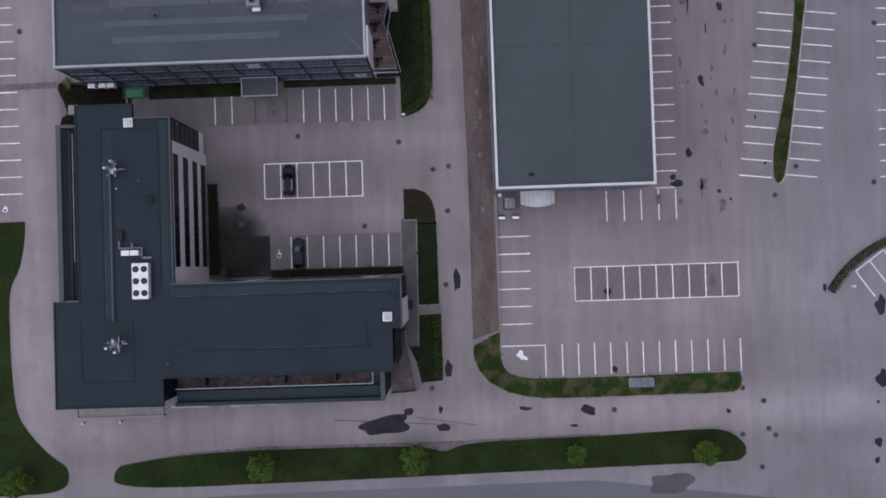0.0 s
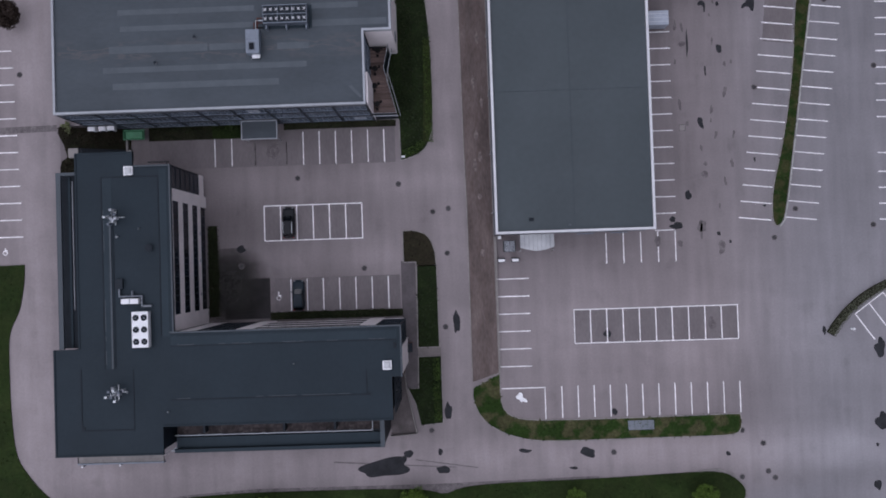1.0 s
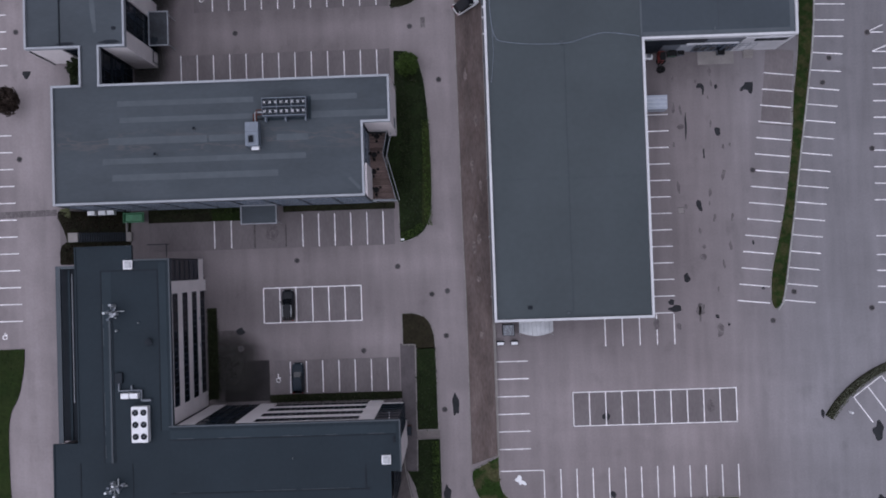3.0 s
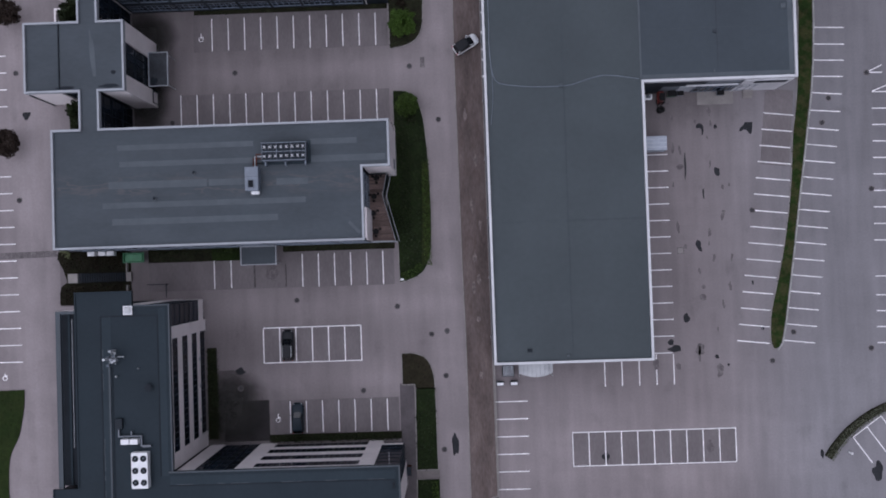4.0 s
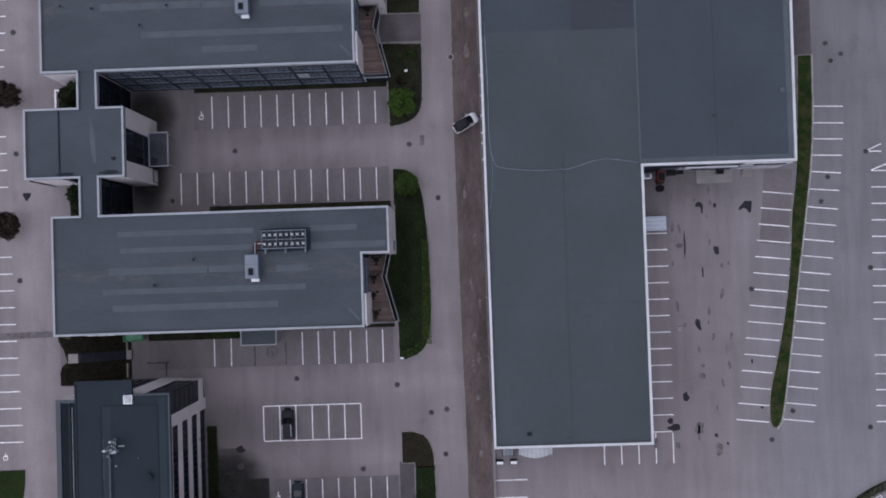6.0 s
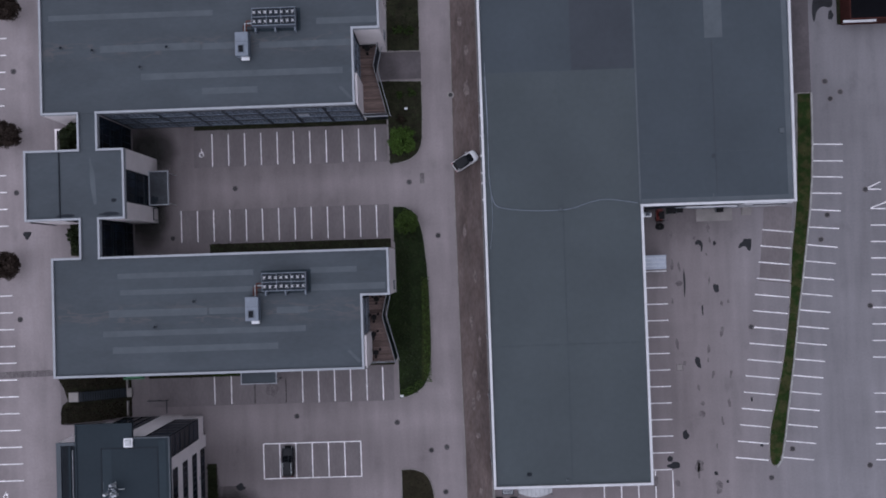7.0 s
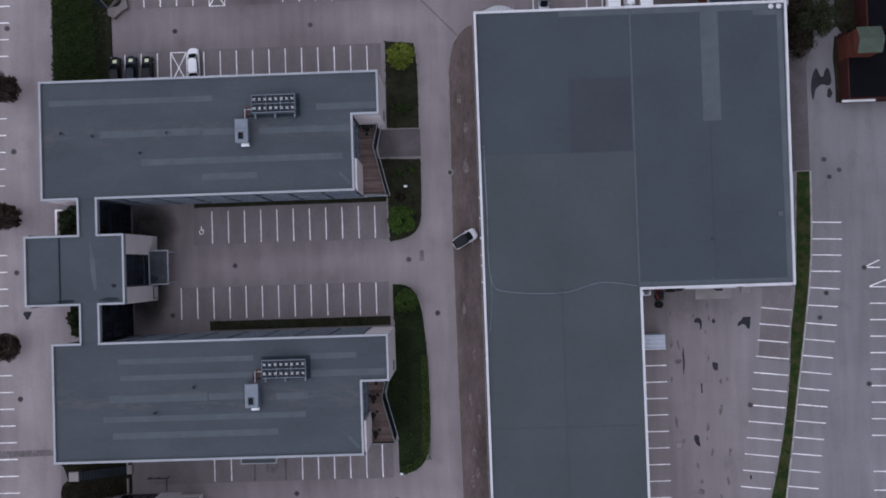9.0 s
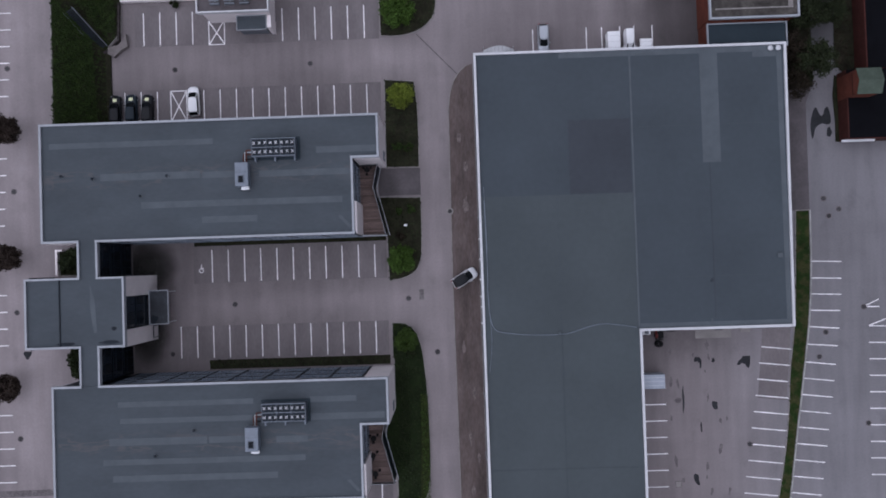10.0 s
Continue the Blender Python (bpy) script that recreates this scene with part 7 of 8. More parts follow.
def box_body(name, x0, x1, y0, y1, z0, z1, label, category, wheels, mat=CAR_WHITE):
    """A box trailer or lorry body on wheels."""
    ob = thing(name, ((x0 + x1) / 2, (y0 + y1) / 2, 0), label, category)
    part("box_body", box(x0, x1, y0, y1, z0, z1, 0.05), mat, ob)
    part("chassis", box(x0 + 0.1, x1 - 0.1, y0 + 0.1, y1 - 0.1, z0 - 0.2, z0), BLACK, ob)
    for sx in (x0 + 0.12, x1 - 0.12):
        for y in wheels:
            bm = bmesh.new()
            add_tube(bm, (sx - 0.1, y, 0.35), (sx + 0.1, y, 0.35), 0.35, sides=14)
            part("wheel", bm, BLACK, ob)
    for k in range(3):
        part("roof_rib", box(x0 + 0.05, x1 - 0.05, y0 + (k + 0.8) * (y1 - y0) / 3.6, y0 + (k + 0.8) * (y1 - y0) / 3.6 + 0.05, z1, z1 + 0.02), TRIM_WHITE, ob)
    return ob


box_body("box_lorry", 26.75, 28.65, 92.3, 95.5, 0.7, 2.7, "white box lorry body parked behind the hall", "lorry", (93.2, 94.7))
box_body("flat_trailer", 32.0, 33.8, 92.3, 94.6, 0.6, 1.3, "small white box trailer parked behind the hall", "trailer", (93.2,))
box_body("container", 29.4, 33.45, 41.2, 43.35, 0.5, 2.6, "white box container parked against the hall wall", "container", (42.0,), PALE_CASING)

# yard clutter beside the hall
fork = thing("forklift", (33.2, 49.55, 0), "red forklift truck with a black mast", "forklift")
part("chassis", box(32.75, 33.65, 48.95, 50.35, 0.25, 0.95, 0.08), RED, fork)
part("counterweight", box(32.75, 33.65, 50.25, 50.70, 0.3, 1.2, 0.1), RED, fork)
part("seat", box(32.95, 33.45, 49.55, 50.05, 0.95, 1.35, 0.05), BLACK, fork)
part("guard_roof", box(32.8, 33.6, 49.05, 50.25, 2.05, 2.12), BLACK, fork)
for x in (32.82, 33.58):
    for y in (49.10, 50.20):
        bm = bmesh.new()
        add_tube(bm, (x, y, 0.9), (x, y, 2.06), 0.03, sides=6)
        part("guard_post", bm, BLACK, fork)
    bm = bmesh.new()
    add_tube(bm, (x - 0.1, 49.25, 0.3), (x + 0.1, 49.25, 0.3), 0.3, sides=12)
    part("wheel", bm, BLACK, fork)
part("mast", boxes([(32.85, 32.97, 48.77, 48.91, 0.1, 2.2), (33.43, 33.55, 48.77, 48.91, 0.1, 2.2), (32.97, 33.43, 48.79, 48.89, 1.9, 2.0)]), BLACK, fork)
for x in (32.95, 33.4):
    part("fork", box(x - 0.05, x + 0.05, 48.1, 48.76, 0.06, 0.12), BLACK, fork)
fork.location.y -= 0.32
pile = thing("tyre_stack", (33.2, 47.7, 0), "stack of black tyres on the yard", "tyres")
for k in range(3):
    ring = [(33.2 + 0.1 * k + 0.38 * math.cos(a), 47.7 + 0.38 * math.sin(a)) for a in [i * math.tau / 16 for i in range(16)]]
    part("tyre", strip(ring, 0.28, 0.2 * k, 0.2 * k + 0.19), BLACK, pile)
pump = thing("compressor", (31.3, 49.6, 0), "pale cylindrical compressor tank on feet", "compressor")
bm = bmesh.new()
add_tube(bm, (30.7, 49.6, 0.75), (31.9, 49.6, 0.75), 0.42, sides=14)
part("tank", bm, UNIT_WHITE, pump)
part("motor", box(31.0, 31.6, 49.35, 49.85, 1.15, 1.5, 0.05), CLAD_MID, pump)
for x in (30.9, 31.7):
    part("foot", box(x - 0.08, x + 0.08, 49.3, 49.9, 0.0, 0.5), GALV, pump)
for x, y, w, d, hh, mat in ((35.0, 50.0, 1.2, 0.8, 1.0, GREEN_DARK), (29.6, 48.0, 1.0, 0.8, 0.9, CLAD_DARK), (29.7, 45.6, 1.4, 0.5, 0.7, CLAD_DARK), (36.3, 50.1, 0.9, 0.7, 0.8, CLAD_MID), (42.4, 50.0, 1.0, 0.8, 0.7, CLAD_MID)):
    ob = thing("crate", (x, y, 0), "large lidded storage crate on the yard", "crate", "crates by the hall")
    part("crate_body", box(x - w / 2, x + w / 2, y - d / 2, y + d / 2, 0.08, hh, 0.03), mat, ob)
    part("crate_lid", box(x - w / 2 - 0.03, x + w / 2 + 0.03, y - d / 2 - 0.03, y + d / 2 + 0.03, hh, hh + 0.06), BLACK, ob)
    part("skid", boxes([(x - w / 2, x - w / 2 + 0.1, y - d / 2, y + d / 2, 0, 0.08), (x + w / 2 - 0.1, x + w / 2, y - d / 2, y + d / 2, 0, 0.08)]), BARK, ob)

skip = thing("skip", (-47.85, 27.75, 0), "green steel waste skip below the office", "skip")
rings = [[(-47.85 + sx * a, 27.75 + sy * b, zz) for sx, sy in ((-1, -1), (1, -1), (1, 1), (-1, 1))] for a, b, zz in ((1.1, 0.62, 0.1), (1.6, 0.72, 1.25), (1.52, 0.64, 1.25), (1.05, 0.56, 0.3))]
part("tub", loft(rings), SKIP_GREEN, skip)
part("top_rim", strip([(-49.45, 27.03), (-46.25, 27.03), (-46.25, 28.47), (-49.45, 28.47)], 0.1, 1.2, 1.3), SKIP_GREEN, skip)
part("load", box(-49.2, -46.5, 27.15, 28.35, 0.7, 1.12, 0.1), SKIP_GREEN, skip, "green lid panels")
for x in (-48.9, -46.9):
    part("skid", box(x, x + 0.15, 27.2, 28.3, 0.0, 0.12), BLACK, skip)

stairs = thing("steps", (-52.5, 24.9, 0), "dark slatted steps that climb a planted bank between two pale landings", "steps")
part("landing", box(-56.75, -55.26, 24.2, 25.6, 1.6, 3.72, 0.03), CONCRETE, stairs, "pale concrete landing")
part("landing", box(-49.42, -48.6, 24.2, 25.6, 0.0, 0.4, 0.03), CONCRETE, stairs, "pale concrete landing")
for k in range(20):
    x = -55.24 + k * 0.291
    part("tread", box(x, x + 0.26, 24.24, 25.56, 3.50 - k * 0.163, 3.56 - k * 0.163), ROOF_SEAM, stairs)
for y in (24.14, 25.58):
    part("stringer", loft([[(-55.26, v, 3.75), (-49.44, v, 0.55), (-49.44, v, 0.2), (-55.26, v, 3.3)] for v in (y, y + 0.08)]), BLACK, stairs)
boundary = thing("garden_wall", (-49.2, 25.0, 0), "thin pale wall beside the steps", "low wall")
part("wall_body", boxes([(-49.35, -49.1, 21.4, 23.6, 0.0, 0.6), (-49.35, -49.1, 25.6, 28.6, 0.0, 0.6)]), KERB, boundary)
frame_wall = thing("garden_wall", (-56.9, 63.1, 0), "low pale wall round a small planting bed", "low wall")
part("wall_body", boxes([(-57.05, -56.75, 61.2, 65.0, 0.0, 0.8), (-56.75, -56.0, 64.75, 65.0, 0.0, 0.8)]), CLAD_WHITE, frame_wall)
lift(frame_wall)
pen = thing("bin_pen", (-44.4, 22.8, 0), "small dark railed enclosure by the wall", "enclosure")
part("rail", boxes([(-46.0, -43.0, 23.5, 23.6, 0.9, 1.0), (-43.1, -43.0, 21.6, 23.5, 0.9, 1.0)]), CLAD_DARK, pen)
for x, y in ((-46.0, 23.5), (-43.05, 23.5), (-44.5, 23.5)):
    part("post", box(x, x + 0.08, y, y + 0.08, 0.0, 0.9), CLAD_DARK, pen)

# ---- neighbouring buildings at the edge of view ----
top = thing("low_building", (-29.4, 104, 0), "off-white low building with a railed roof terrace", "building")
part("wall", box(-34.4, -24.4, 99.9, 118, 0.0, 5.6), CLAD_WHITE, top)
part("terrace_floor", box(-34.6, -24.2, 99.8, 118, 5.6, 5.75), PAVING_GRIMY_SHADED, top, "grey-brown roof terrace floor")
parapet(top, [(-34.85, 99.5), (-24.0, 99.5), (-24.0, 118.2), (-34.85, 118.2)], 0.2, 5.3, 6.1, TRIM_WHITE, "white roof edge")
for k in range(3):
    x = -32.0 + k * 2.2
    table = thing("terrace_table", (x, 101.3, 5.75), "small grey terrace table with benches", "table", "terrace tables")
    part("tabletop", box(x - 0.75, x + 0.75, 101.0, 101.6, 6.45, 6.52, 0.02), CLAD_MID, table)
    part("leg", box(x - 0.08, x + 0.08, 101.2, 101.4, 5.75, 6.45), GALV, table)
    for y in (100.65, 101.75):
        part("bench", box(x - 0.7, x + 0.7, y, y + 0.25, 5.75, 6.2), CLAD_MID, table)
low = thing("side_porch", (-27.4, 98.8, 0), "low grey flat-roofed porch", "porch")
part("wall", box(-29.4, -25.3, 97.9, 99.88, 0.0, 2.9), CLAD_MID, low)
part("roof", box(-29.6, -25.1, 97.7, 99.88, 2.9, 3.05), ROOF_GREY, low)
parapet(low, [(-29.65, 97.6), (-25.05, 97.6), (-25.05, 99.88), (-29.65, 99.88)], 0.1, 2.85, 3.15, TRIM, "pale roof edge")
part("pillar", box(-24.9, -24.3, 97.8, 99.7, 0.0, 3.4), CLAD_WHITE, low)
rear = thing("garden_wall", (-43, 103.6, 0), "low white boundary wall", "low wall")
part("wall_body", box(-48.4, -36.5, 103.5, 103.75, 0.0, 0.9, 0.03), CLAD_WHITE, rear)
ramp = thing("ramp_steps", (-53, 98.7, 0), "dark diagonal flight of steps down a bank of shrubs", "steps")
along, across = Vector((3.3, -4.7)).normalized(), Vector((4.7, 3.3)).normalized()
head, treads = Vector((-54.6, 101.0)), 24
for k in range(treads):
    mid = head + along * (0.24 * k)
    quad = [tuple(mid + along * u + across * v) for u, v in ((-0.11, -0.72), (0.11, -0.72), (0.11, 0.72), (-0.11, 0.72))]
    part("tread", prism(counter(quad), 4.55 - k * 0.172, 4.62 - k * 0.172), ROOF_SEAM, ramp)
for v in (-0.84, 0.74):
    a, b = head + along * -0.2 + across * v, head + along * 5.75 + across * v
    part("stringer", loft([[(*(p + across * 0.09 * e), q) for p, q in ((a, 4.95), (b, 0.75), (b, 0.3), (a, 4.3))] for e in (0, 1)]), CLAD_MID, ramp)
foot = thing("landing_wall", (-50.3, 96.4, 0), "grimy grey angled wall at the foot of the steps", "low wall")
part("wall_body", strip([(-51.2, 95.6), (-50.1, 96.3), (-48.9, 97.6), (-48.7, 103.4)], 0.3, 0.0, 0.7, closed=False), TERRACE, foot)
part("landing", prism(counter([(-50.4, 96.5), (-48.9, 96.8), (-48.0, 97.6), (-47.7, 98.5), (-47.4, 96.5), (-48.4, 95.95), (-49.6, 94.9), (-50.6, 95.5)]), 0.0, 0.74), PAVING, foot, "pale worn landing at the foot of the steps")
part("wall_body", strip([(-50.7, 95.6), (-50.6, 84.0)], 0.8, 0.0, 0.35, closed=False), SOIL, foot)

ne = thing("building_corner", (47.5, 104, 0), "brick building with a mossy flat roof behind the hall", "building")
part("wall", box(41.2, 53.8, 95.9, 125, 0.0, 6.0), BRICK, ne)
part("roof", box(41.15, 53.9, 95.85, 125, 6.0, 6.2), ROOF_MOSS, ne, "mossy brown flat roof")
parapet(ne, [(41.0, 95.6), (54.15, 95.6), (54.15, 125), (41.0, 125)], 0.25, 5.9, 6.5, TRIM, "pale roof edge")
part("kerb_strip", boxes([(41.9, 53.3, 97.0, 97.2, 6.2, 6.3), (52.6, 53.3, 97.2, 124, 6.2, 6.28)]), KERB, ne, "pale inner roof kerb")
part("lower_wall", box(41.3, 52.6, 91.63, 95.88, 0.0, 4.6), BRICK, ne)
part("lower_roof", box(41.2, 52.7, 91.63, 95.35, 4.6, 4.8), ROOF_SLATE_LIGHT, ne, "dark grey lower roof")
parapet(ne, [(41.05, 91.63), (52.85, 91.63), (52.85, 95.4), (41.05, 95.4)], 0.15, 4.5, 5.0, TRIM, "pale roof edge")

house = thing("brick_house", (66, 84, 0), "red-brick house with a black slate roof", "house")
part("wall", box(62.3, 80, 77.8, 88.3, 0.0, 2.6), BRICK_DARK, house)
part("roof", box(62.45, 80, 77.95, 88.3, 2.6, 2.8), ROOF_BLACK, house)
part("parapet", box(62.3, 62.45, 77.8, 84.0, 2.6, 2.86), BRICK_DARK, house)
part("parapet", box(62.46, 80, 77.8, 77.95, 2.6, 2.86), BRICK_DARK, house)
part("wall", box(65.1, 80, 88.32, 125, 0.0, 3.2), BRICK_DARK, house)
part("roof", box(65.3, 80, 88.35, 125, 3.2, 3.4), ROOF_BLACK, house)
part("parapet", box(65.1, 65.3, 88.32, 125, 3.2, 3.45), BRICK_DARK, house)
part("gutter", box(61.5, 66.4, 77.45, 77.78, 2.2, 2.45), TRIM_WHITE, house, "white gutter board")
part("gable", box(62.27, 65.7, 84.05, 87.6, 0.0, 5.95), BRICK, house, "projecting brick gable")
part("lintel", box(62.2, 62.26, 84.05, 87.6, 4.6, 4.75), BRICK_DARK, house)
for y in (83.9, 87.75):
    rings = [[(x, y, 5.96), (x, 85.82, 6.75), (x, 85.82, 6.62), (x, y, 5.84)] for x in (62.2, 65.85)]
    part("roof_slope", loft(rings), COPPER_GREEN, house, "green patinated roof slope")
part("gable_end", loft([[(x, 84.06, 5.95), (x, 87.59, 5.95), (x, 85.82, 6.6)] for x in (62.3, 65.69)]), BRICK, house)


# ---- trees, shrubs and hedges ----
def crown_points(rng_, radius, height, clumps, count):
    """Points spread over many small clumps that fill a flattened crown, densest near its outside."""
    d = rng_.normal(size=(clumps, 3))
    d /= np.linalg.norm(d, axis=1, keepdims=True)
    r = rng_.uniform(0.15, 0.95, size=(clumps, 1)) ** 0.6
    centre = d * r * np.array([radius, radius, height / 2])
    size = rng_.uniform(0.16, 0.34, clumps) * radius
    pick = rng_.integers(0, clumps, count)
    off = rng_.normal(size=(count, 3))
    off /= np.linalg.norm(off, axis=1, keepdims=True)
    return centre[pick] + off * (size[pick] * rng_.uniform(0.4, 1.0, count))[:, None]


def tree(name, radius, height, mat, label, seed, count=7000, leaf=0.12, trunk=0.14, clumps=110):
    """A tapered trunk with limbs and a crown of many small leaves."""
    r = np.random.default_rng(seed)
    ob = thing(name, (0, 0, 0), label, "tree")
    bm, rr = bmesh.new(), random.Random(seed)
    mid = height * 0.62
    add_tube(bm, (0, 0, 0), (0.05, 0.03, mid * 0.75), trunk, trunk * 0.7)
    for k in range(9):
        a = k * math.tau / 9 + rr.uniform(-0.3, 0.3)
        base = mid * rr.uniform(0.4, 0.75)
        tip = (radius * 0.75 * math.cos(a), radius * 0.75 * math.sin(a), mid + rr.uniform(-0.1, 0.5) * height * 0.5)
        add_tube(bm, (0.03, 0.02, base), tip, trunk * 0.4, 0.02, sides=6)
    part("trunk", bm, BARK, ob)
    places = crown_points(r, radius, height * 0.76, clumps, count) + np.array([0, 0, mid])
    linked("crown", scatter_mesh("crown", places, leaf, r, mat, flat=0.3), ob)
    return ob


spring = tree("tree", 2.0, 4.6, LEAF_SPRING, "young tree with fresh green spring leaves on the verge", 11)
tagged(spring, group="young trees on the verge")
for i, (x, y, s) in enumerate(((-6.8, -28.6, 1.05), (-29.6, -29.2, 1.0), (17.2, -28.8, 0.72), (36.2, -28.9, 0.92), (-64.9, -29.8, 1.0))):
    ob = spring if i == 0 else copy_thing(spring, pose(0, 0, 0))
    ob.location, ob.rotation_euler, ob.scale = (x, y, 0.1), (0, 0, i * 1.3), (s, s, s)
    lift(ob)
bushy = tree("tree", 2.0, 3.6, LEAF_MID, "round leafy green tree in a planting bed", 21, count=8000, clumps=120)
for i, (x, y, s, mat) in enumerate(((-5.6, 62.0, 1.05, None), (-5.2, 100.0, 1.3, None))):
    ob = bushy if i == 0 else copy_thing(bushy, pose(0, 0, 0))
    ob.location, ob.rotation_euler, ob.scale = (x, y, 0.1), (0, 0, i * 2.1), (s, s, s)
olive = tree("tree", 1.8, 3.0, LEAF_OLIVE, "low dull olive-green tree on the shaded lawn", 23, count=6000, clumps=90)
olive.location = (-5.4, 49.7, 0.1)
lime = tree("tree", 2.0, 4.2, LEAF_BRIGHT, "round yellow-green tree beside the drive", 31, clumps=120)
lime.location = (-5.1, 86.9, 0.1)
copper = tree("tree", 2.05, 5.2, LEAF_COPPER, "dark copper-leaved tree in the western parking row", 41, count=11000, leaf=0.13, clumps=170)
tagged(copper, group="copper trees in the parking row")
for i, (x, y) in enumerate(((-63.9, 44.9), (-63.1, 63.9), (-62.45, 82.7))):
    ob = copper if i == 0 else copy_thing(copper, pose(0, 0, 0))
    ob.location, ob.rotation_euler = (x, y, 0.0), (0, 0, i * 1.7)
    lift(ob)
yew = tree("tree", 1.5, 5.6, LEAF_DARK, "narrow dark evergreen beside the link building", 71, count=8000, leaf=0.13)
for i, (x, y) in enumerate(((-53.2, 63.4), (-51.9, 63.9), (-52.5, 49.0), (-51.9, 47.4))):
    ob = yew if i == 0 else copy_thing(yew, pose(0, 0, 0))
    ob.location, ob.rotation_euler = (x, y, 0.1), (0, 0, i * 1.9)
    lift(ob)
rowan = tree("tree", 3.2, 7.5, LEAF_DULL, "tall loose dull-green tree beside the hall", 51, count=8000, leaf=0.15, trunk=0.2, clumps=80)
for i, (x, y, s, mat) in enumerate(((57.3, 89.8, 0.95, None), (56.2, 97.5, 0.95, None), (60.6, 97.2, 0.7, None))):
    ob = rowan if i == 0 else copy_thing(rowan, pose(0, 0, 0))
    ob.location, ob.rotation_euler, ob.scale = (x, y, 0.0), (0, 0, i * 2.0), (s, s, s)
rust = tree("tree", 2.8, 6.0, LEAF_RUST, "brown half-bare tree beside the hall", 61, count=3000, leaf=0.14, trunk=0.18)
for i, (x, y) in enumerate(((53.8, 91.5), (54.4, 86.8))):
    ob = rust if i == 0 else copy_thing(rust, pose(0, 0, 0))
    ob.location, ob.rotation_euler = (x, y, 0.0), (0, 0, i * 2.0)


def shrub(x, y, radius, height, mat, label, seed, count=700, z=0.1):
    r = np.random.default_rng(seed)
    ob = thing("shrub", (x, y, z), label, "shrub")
    places = crown_points(r, radius, height, 16, count)
    places[:, 2] = np.abs(places[:, 2] + height * 0.42)
    linked("foliage", scatter_mesh("foliage", places, 0.12, r, mat, flat=0.5), ob)
    bm = bmesh.new()
    for k in range(5):
        a = k * math.tau / 5
        add_tube(bm, (x, y, z - 0.02), (x + radius * 0.5 * math.cos(a), y + radius * 0.5 * math.sin(a), z + height * 0.6), 0.03, 0.01, sides=5)
    tagged(part("stems", bm, BARK, ob), kind="stuff")
    return ob


for i, (x, y, r, hh, mat) in enumerate(((-56.7, 28.75, 1.0, 1.5, LEAF_CREAM), (-5.9, 79.5, 0.8, 1.0, LEAF), (-4.3, 79.2, 0.8, 1.0, LEAF), (-5.95, 69.4, 0.75, 0.9, LEAF), (-4.05, 69.6, 0.75, 0.9, LEAF),
                                        (-5.6, 65.5, 0.9, 0.8, LEAF_RUST), (-55.6, 62.3, 0.9, 1.2, LEAF_DARK), (-55.2, 63.9, 0.9, 1.6, LEAF_DARK), (-53.4, 62.4, 1.0, 1.8, LEAF_DARK), (-53.6, 46.9, 0.8, 1.2, LEAF_DARK), (-53.6, 49.9, 0.8, 1.4, LEAF_DARK), (-52.6, 48.2, 1.0, 2.0, LEAF_DARK),
                                        (-40.0, 103.0, 0.8, 1.0, LEAF_DARK), (-4.9, 47.6, 1.1, 1.2, LEAF_DARK), (-33.3, 28.6, 0.7, 0.9, LEAF))):
    lift(shrub(x, y, r, hh, mat, "low rounded shrub in a planting bed", 100 + i))


def hedge(name, outline, height, mat, label, density, seed, leaf=0.11, rough=0.35):
    """A mass of small leaves over an outline, with a bumpy top."""
    r = np.random.default_rng(seed)
    outline = counter(outline)
    xs, ys = zip(*outline)
    ob = thing(name, ((min(xs) + max(xs)) / 2, (min(ys) + max(ys)) / 2, 0.1), label, "hedge")
    area = abs(sum(a[0] * b[1] - b[0] * a[1] for a, b in zip(outline, outline[1:] + outline[:1]))) / 2
    n = int(area * density)
    x, y = r.uniform(min(xs), max(xs), n * 4), r.uniform(min(ys), max(ys), n * 4)
    keep = inside(outline, x, y)
    x, y = x[keep][:n], y[keep][:n]
    phase = r.uniform(0, 6.3, 6)
    bump = (np.sin(x * 2.3 + phase[0]) * np.sin(y * 2.1 + phase[1]) + 0.6 * np.sin(x * 4.7 + phase[2] + y) * np.sin(y * 5.3 + phase[3]) + 0.5 * np.sin(x * 0.9 + phase[4]) * np.sin(y * 0.8 + phase[5])) * rough * 0.5
    z = (height * (1 + bump)) * r.uniform(0.35, 1.0, len(x)) ** 0.35
    places = np.stack([x - ob.location.x, y - ob.location.y, np.maximum(z, 0.02)], 1)
    linked("foliage", scatter_mesh("foliage", places, leaf, r, mat, flat=0.5), ob)
    bm = bmesh.new()
    for k in range(12):
        i = k * max(1, len(x) // 13)
        add_tube(bm, (x[i], y[i], 0.05), (x[i], y[i], 0.1 + height * 0.5), 0.03, 0.02, sides=5)
    tagged(part("stems", bm, BARK, ob), kind="stuff")
    return ob


hedge("hedge", rect(-3.5, -2.35, 25.2, 41.2), 0.9, LEAF_OLIVE, "clipped olive-green hedge along the drive", 60, 1)
hedge("hedge", [(-7.2, 22.9), (-5.0, 23.5), (-3.4, 25.1), (-4.2, 25.6), (-5.6, 24.6), (-7.2, 24.0)], 0.7, LEAF_OLIVE, "low olive-green hedge round the lawn's tip", 60, 2)
hedge("hedge", rect(-3.5, -2.4, -17.3, -7.6), 0.8, LEAF_OLIVE, "clipped green hedge beside the drive", 60, 3)
drape(hedge("shrub_mass", [(-56.1, 102.2), (-55.7, 102.2), (-52.1, 97.2), (-51.5, 83.2), (-56.4, 83.2)], 1.7, LEAF, "dense mass of green shrubs in the large bed", 110, 4, rough=0.5))
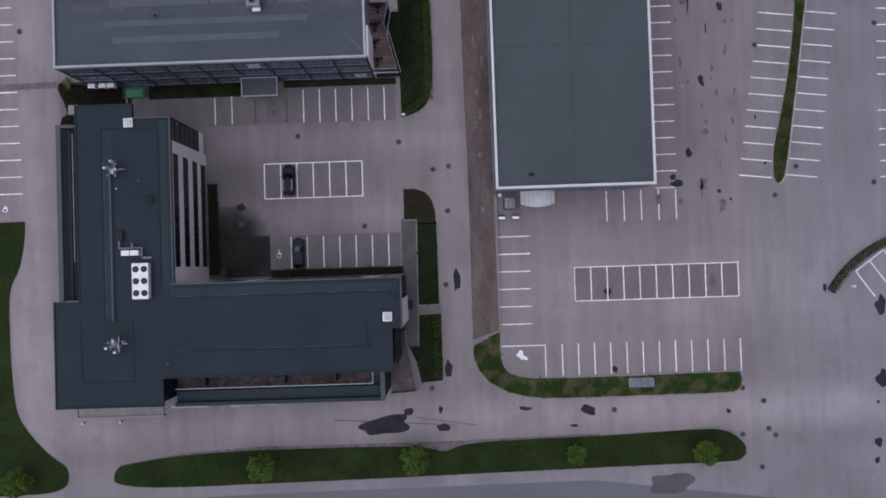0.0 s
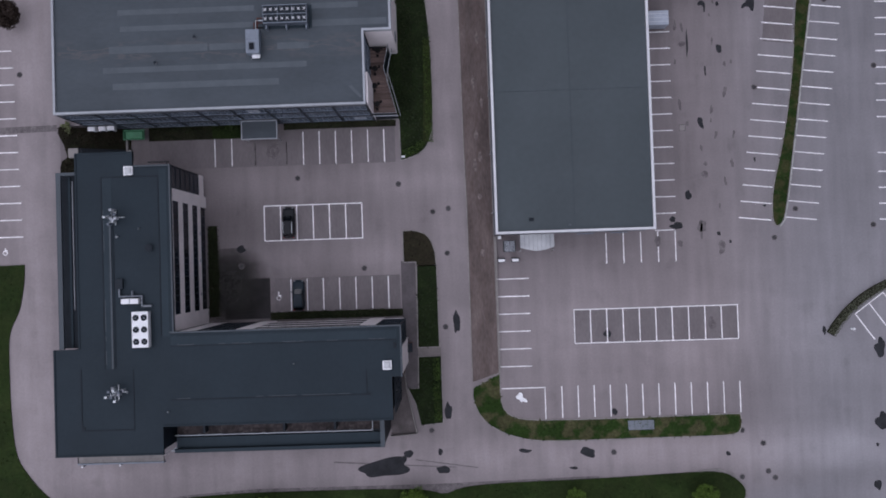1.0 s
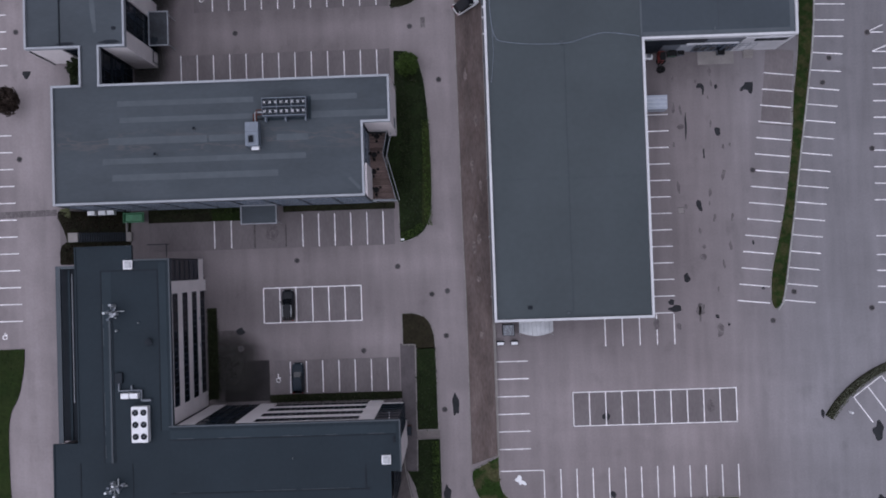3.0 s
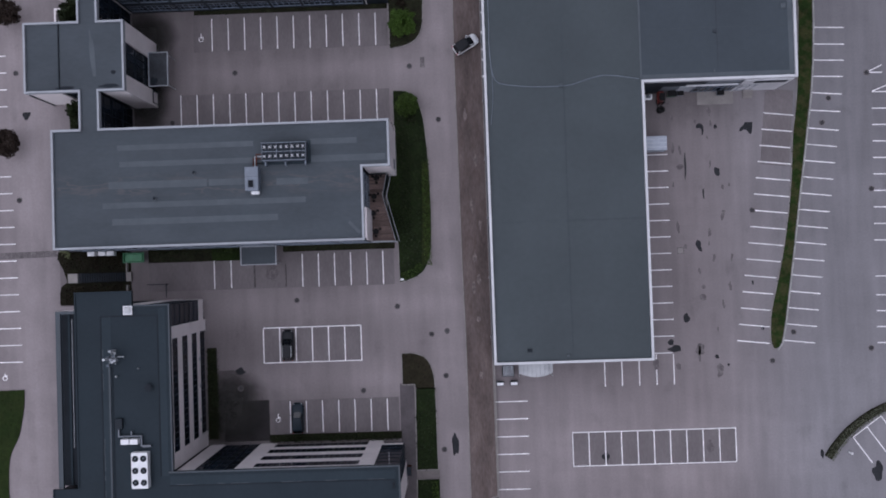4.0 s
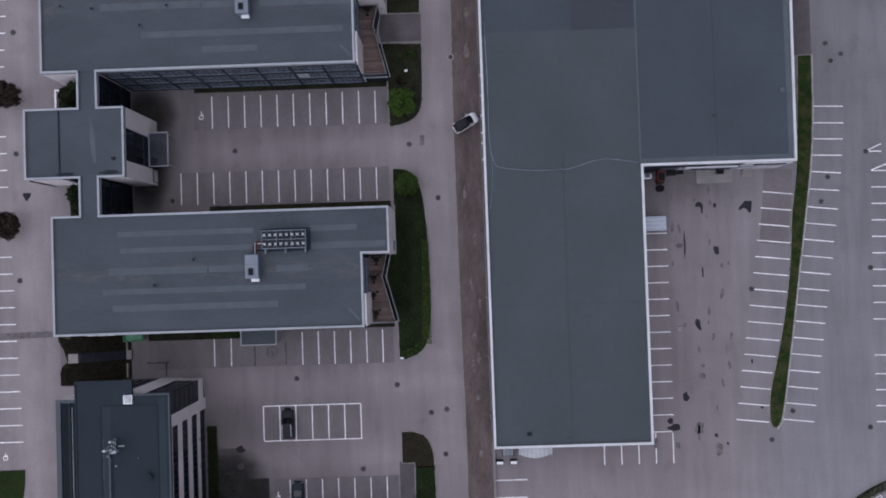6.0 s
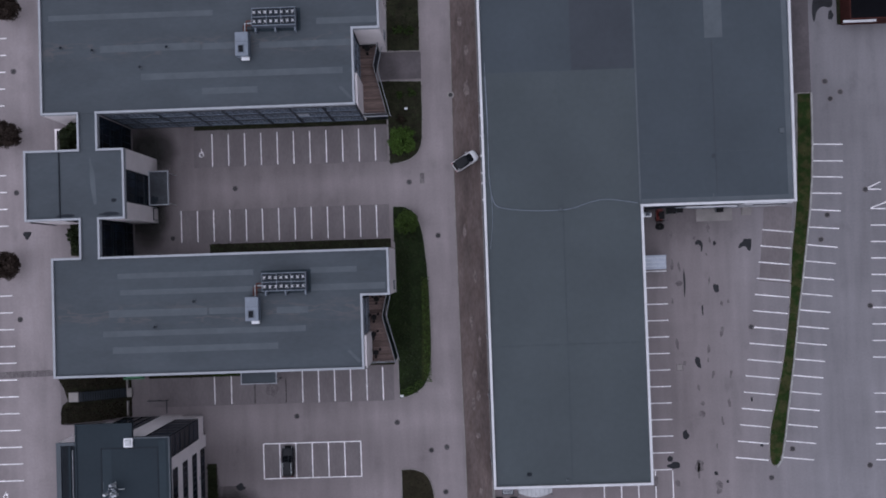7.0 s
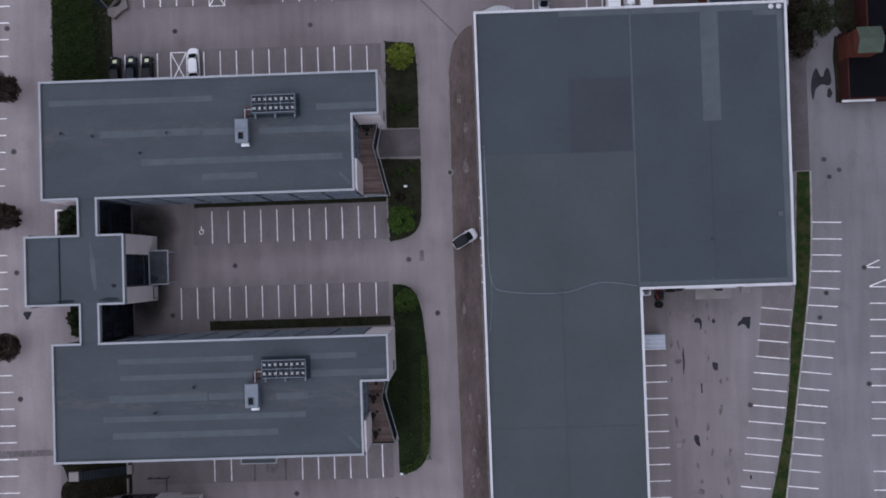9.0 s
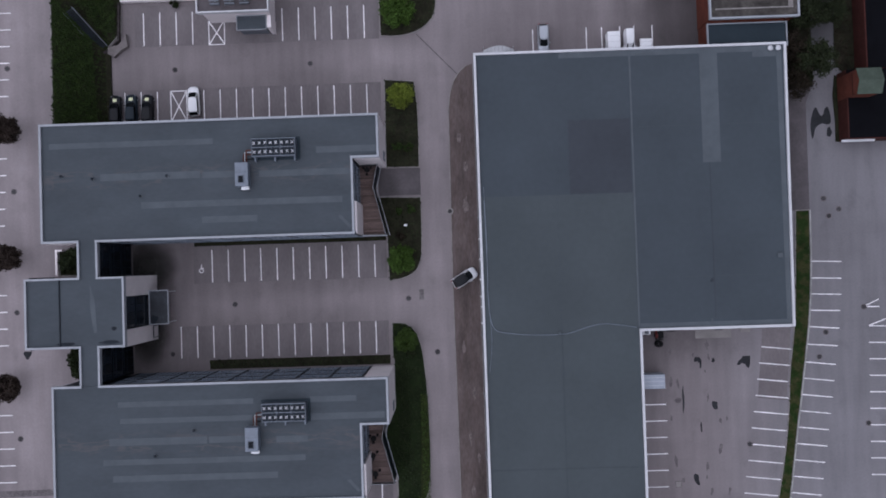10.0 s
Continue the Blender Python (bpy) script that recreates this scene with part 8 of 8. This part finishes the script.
drape(hedge("shrub_mass", [(-55.6, 111), (-53.6, 102.3), (-50.4, 97.9), (-49.0, 99.4), (-49.0, 111)], 1.7, LEAF, "dense mass of green shrubs beside the steps", 100, 5, rough=0.5))
drape(hedge("shrub_mass", [(-57.8, 28.7), (-57.6, 27.2), (-56.9, 26.3), (-49.6, 26.2), (-49.6, 28.7)], 1.1, LEAF_RUST, "dark brown shrubs above the steps", 50, 6, rough=0.5))
drape(hedge("shrub_mass", [(-57.7, 21.0), (-49.6, 21.2), (-49.6, 23.7), (-57.3, 23.7)], 1.0, LEAF_RUST, "dark brown shrubs below the steps", 50, 7, rough=0.5))
hedge("hedge", rect(-37.2, -35.4, -0.3, 13.4), 0.9, LEAF_DARK, "dark low hedge under the office windows", 60, 8)
hedge("hedge", rect(-27.6, -8.0, -1.1, 0.15), 1.1, LEAF_DARK, "dark low hedge along the office wing", 60, 9)
hedge("shrub_mass", rect(-6.9, -5.2, 30.0, 46.0), 0.5, LEAF_DARK, "dark ground cover beside the terrace", 40, 10)
left_, right_ = band(curve_bed, 1.3, closed=False)
hedge("hedge", left_ + right_[::-1], 0.7, LEAF_GREY, "low curved grey-green hedge round the next car park", 120, 12)
hedge("hedge", [(-45.5, 28.1), (-31.5, 28.1), (-31.5, 29.0), (-45.5, 29.0)], 0.5, LEAF_DARK, "dark low planting below the glazed facade", 45, 13)
for x, y in ((-5.0, 67.2), (-7.0, 23.1)):
    ob = thing("bed_light", (x, y, 0.1), "small white square light in a planting bed", "garden light", "bed lights")
    part("stem", box(x - 0.05, x + 0.05, y - 0.05, y + 0.05, 0.1, 0.5), GALV, ob)
    part("head", box(x - 0.25, x + 0.25, y - 0.16, y + 0.16, 0.5, 0.62, 0.03), UNIT_WHITE, ob)
cabinet = thing("utility_grating", (28.0, -18.7, 0), "grey metal grating lying on the dry verge", "grating")
for k in range(4):
    part("grating_panel", box(25.7 + k * 0.98, 26.62 + k * 0.98, -19.4, -18.0, 0.12, 0.2), CLAD_MID, cabinet)
bag = thing("debris", (9.9, -14.2, 0), "crumpled white sheet lying on the car park", "debris")
part("sheet", prism(blob(9.7, -14.1, 0.55, 0.75, 30, 5, 0.5), 0.01, 0.08), UNIT_WHITE, bag)
for x0, x1 in ((-53.9, -52.8), (-52.3, -51.2), (-51.0, -49.9)):
    ob = thing("outdoor_unit", ((x0 + x1) / 2, 28.5, 2.4), "white outdoor air-conditioning unit on brackets at the facade", "condenser unit", "outdoor units")
    part("casing", box(x0, x1, 28.15, 28.8, 2.5, 3.4, 0.04), UNIT_WHITE, ob)
    part("bracket", boxes([(x0 + 0.1, x0 + 0.18, 28.15, 28.92, 2.42, 2.5), (x1 - 0.18, x1 - 0.1, 28.15, 28.92, 2.42, 2.5)]), GALV, ob)
    part("grille", box(x0 + 0.15, x1 - 0.3, 28.12, 28.15, 2.6, 3.3), FAN, ob)
ob = thing("bollard", (59.8, -5.2, 0), "short white bollard at the car park's edge", "bollard")
bm = bmesh.new()
add_tube(bm, (59.8, -5.2, 0), (59.8, -5.2, 0.9), 0.16, sides=10)
part("stem", bm, UNIT_WHITE, ob)
bm = bmesh.new()
add_tube(bm, (59.8, -5.2, 0.9), (59.8, -5.2, 1.0), 0.2, 0.12, sides=10)
part("head", bm, UNIT_WHITE, ob)
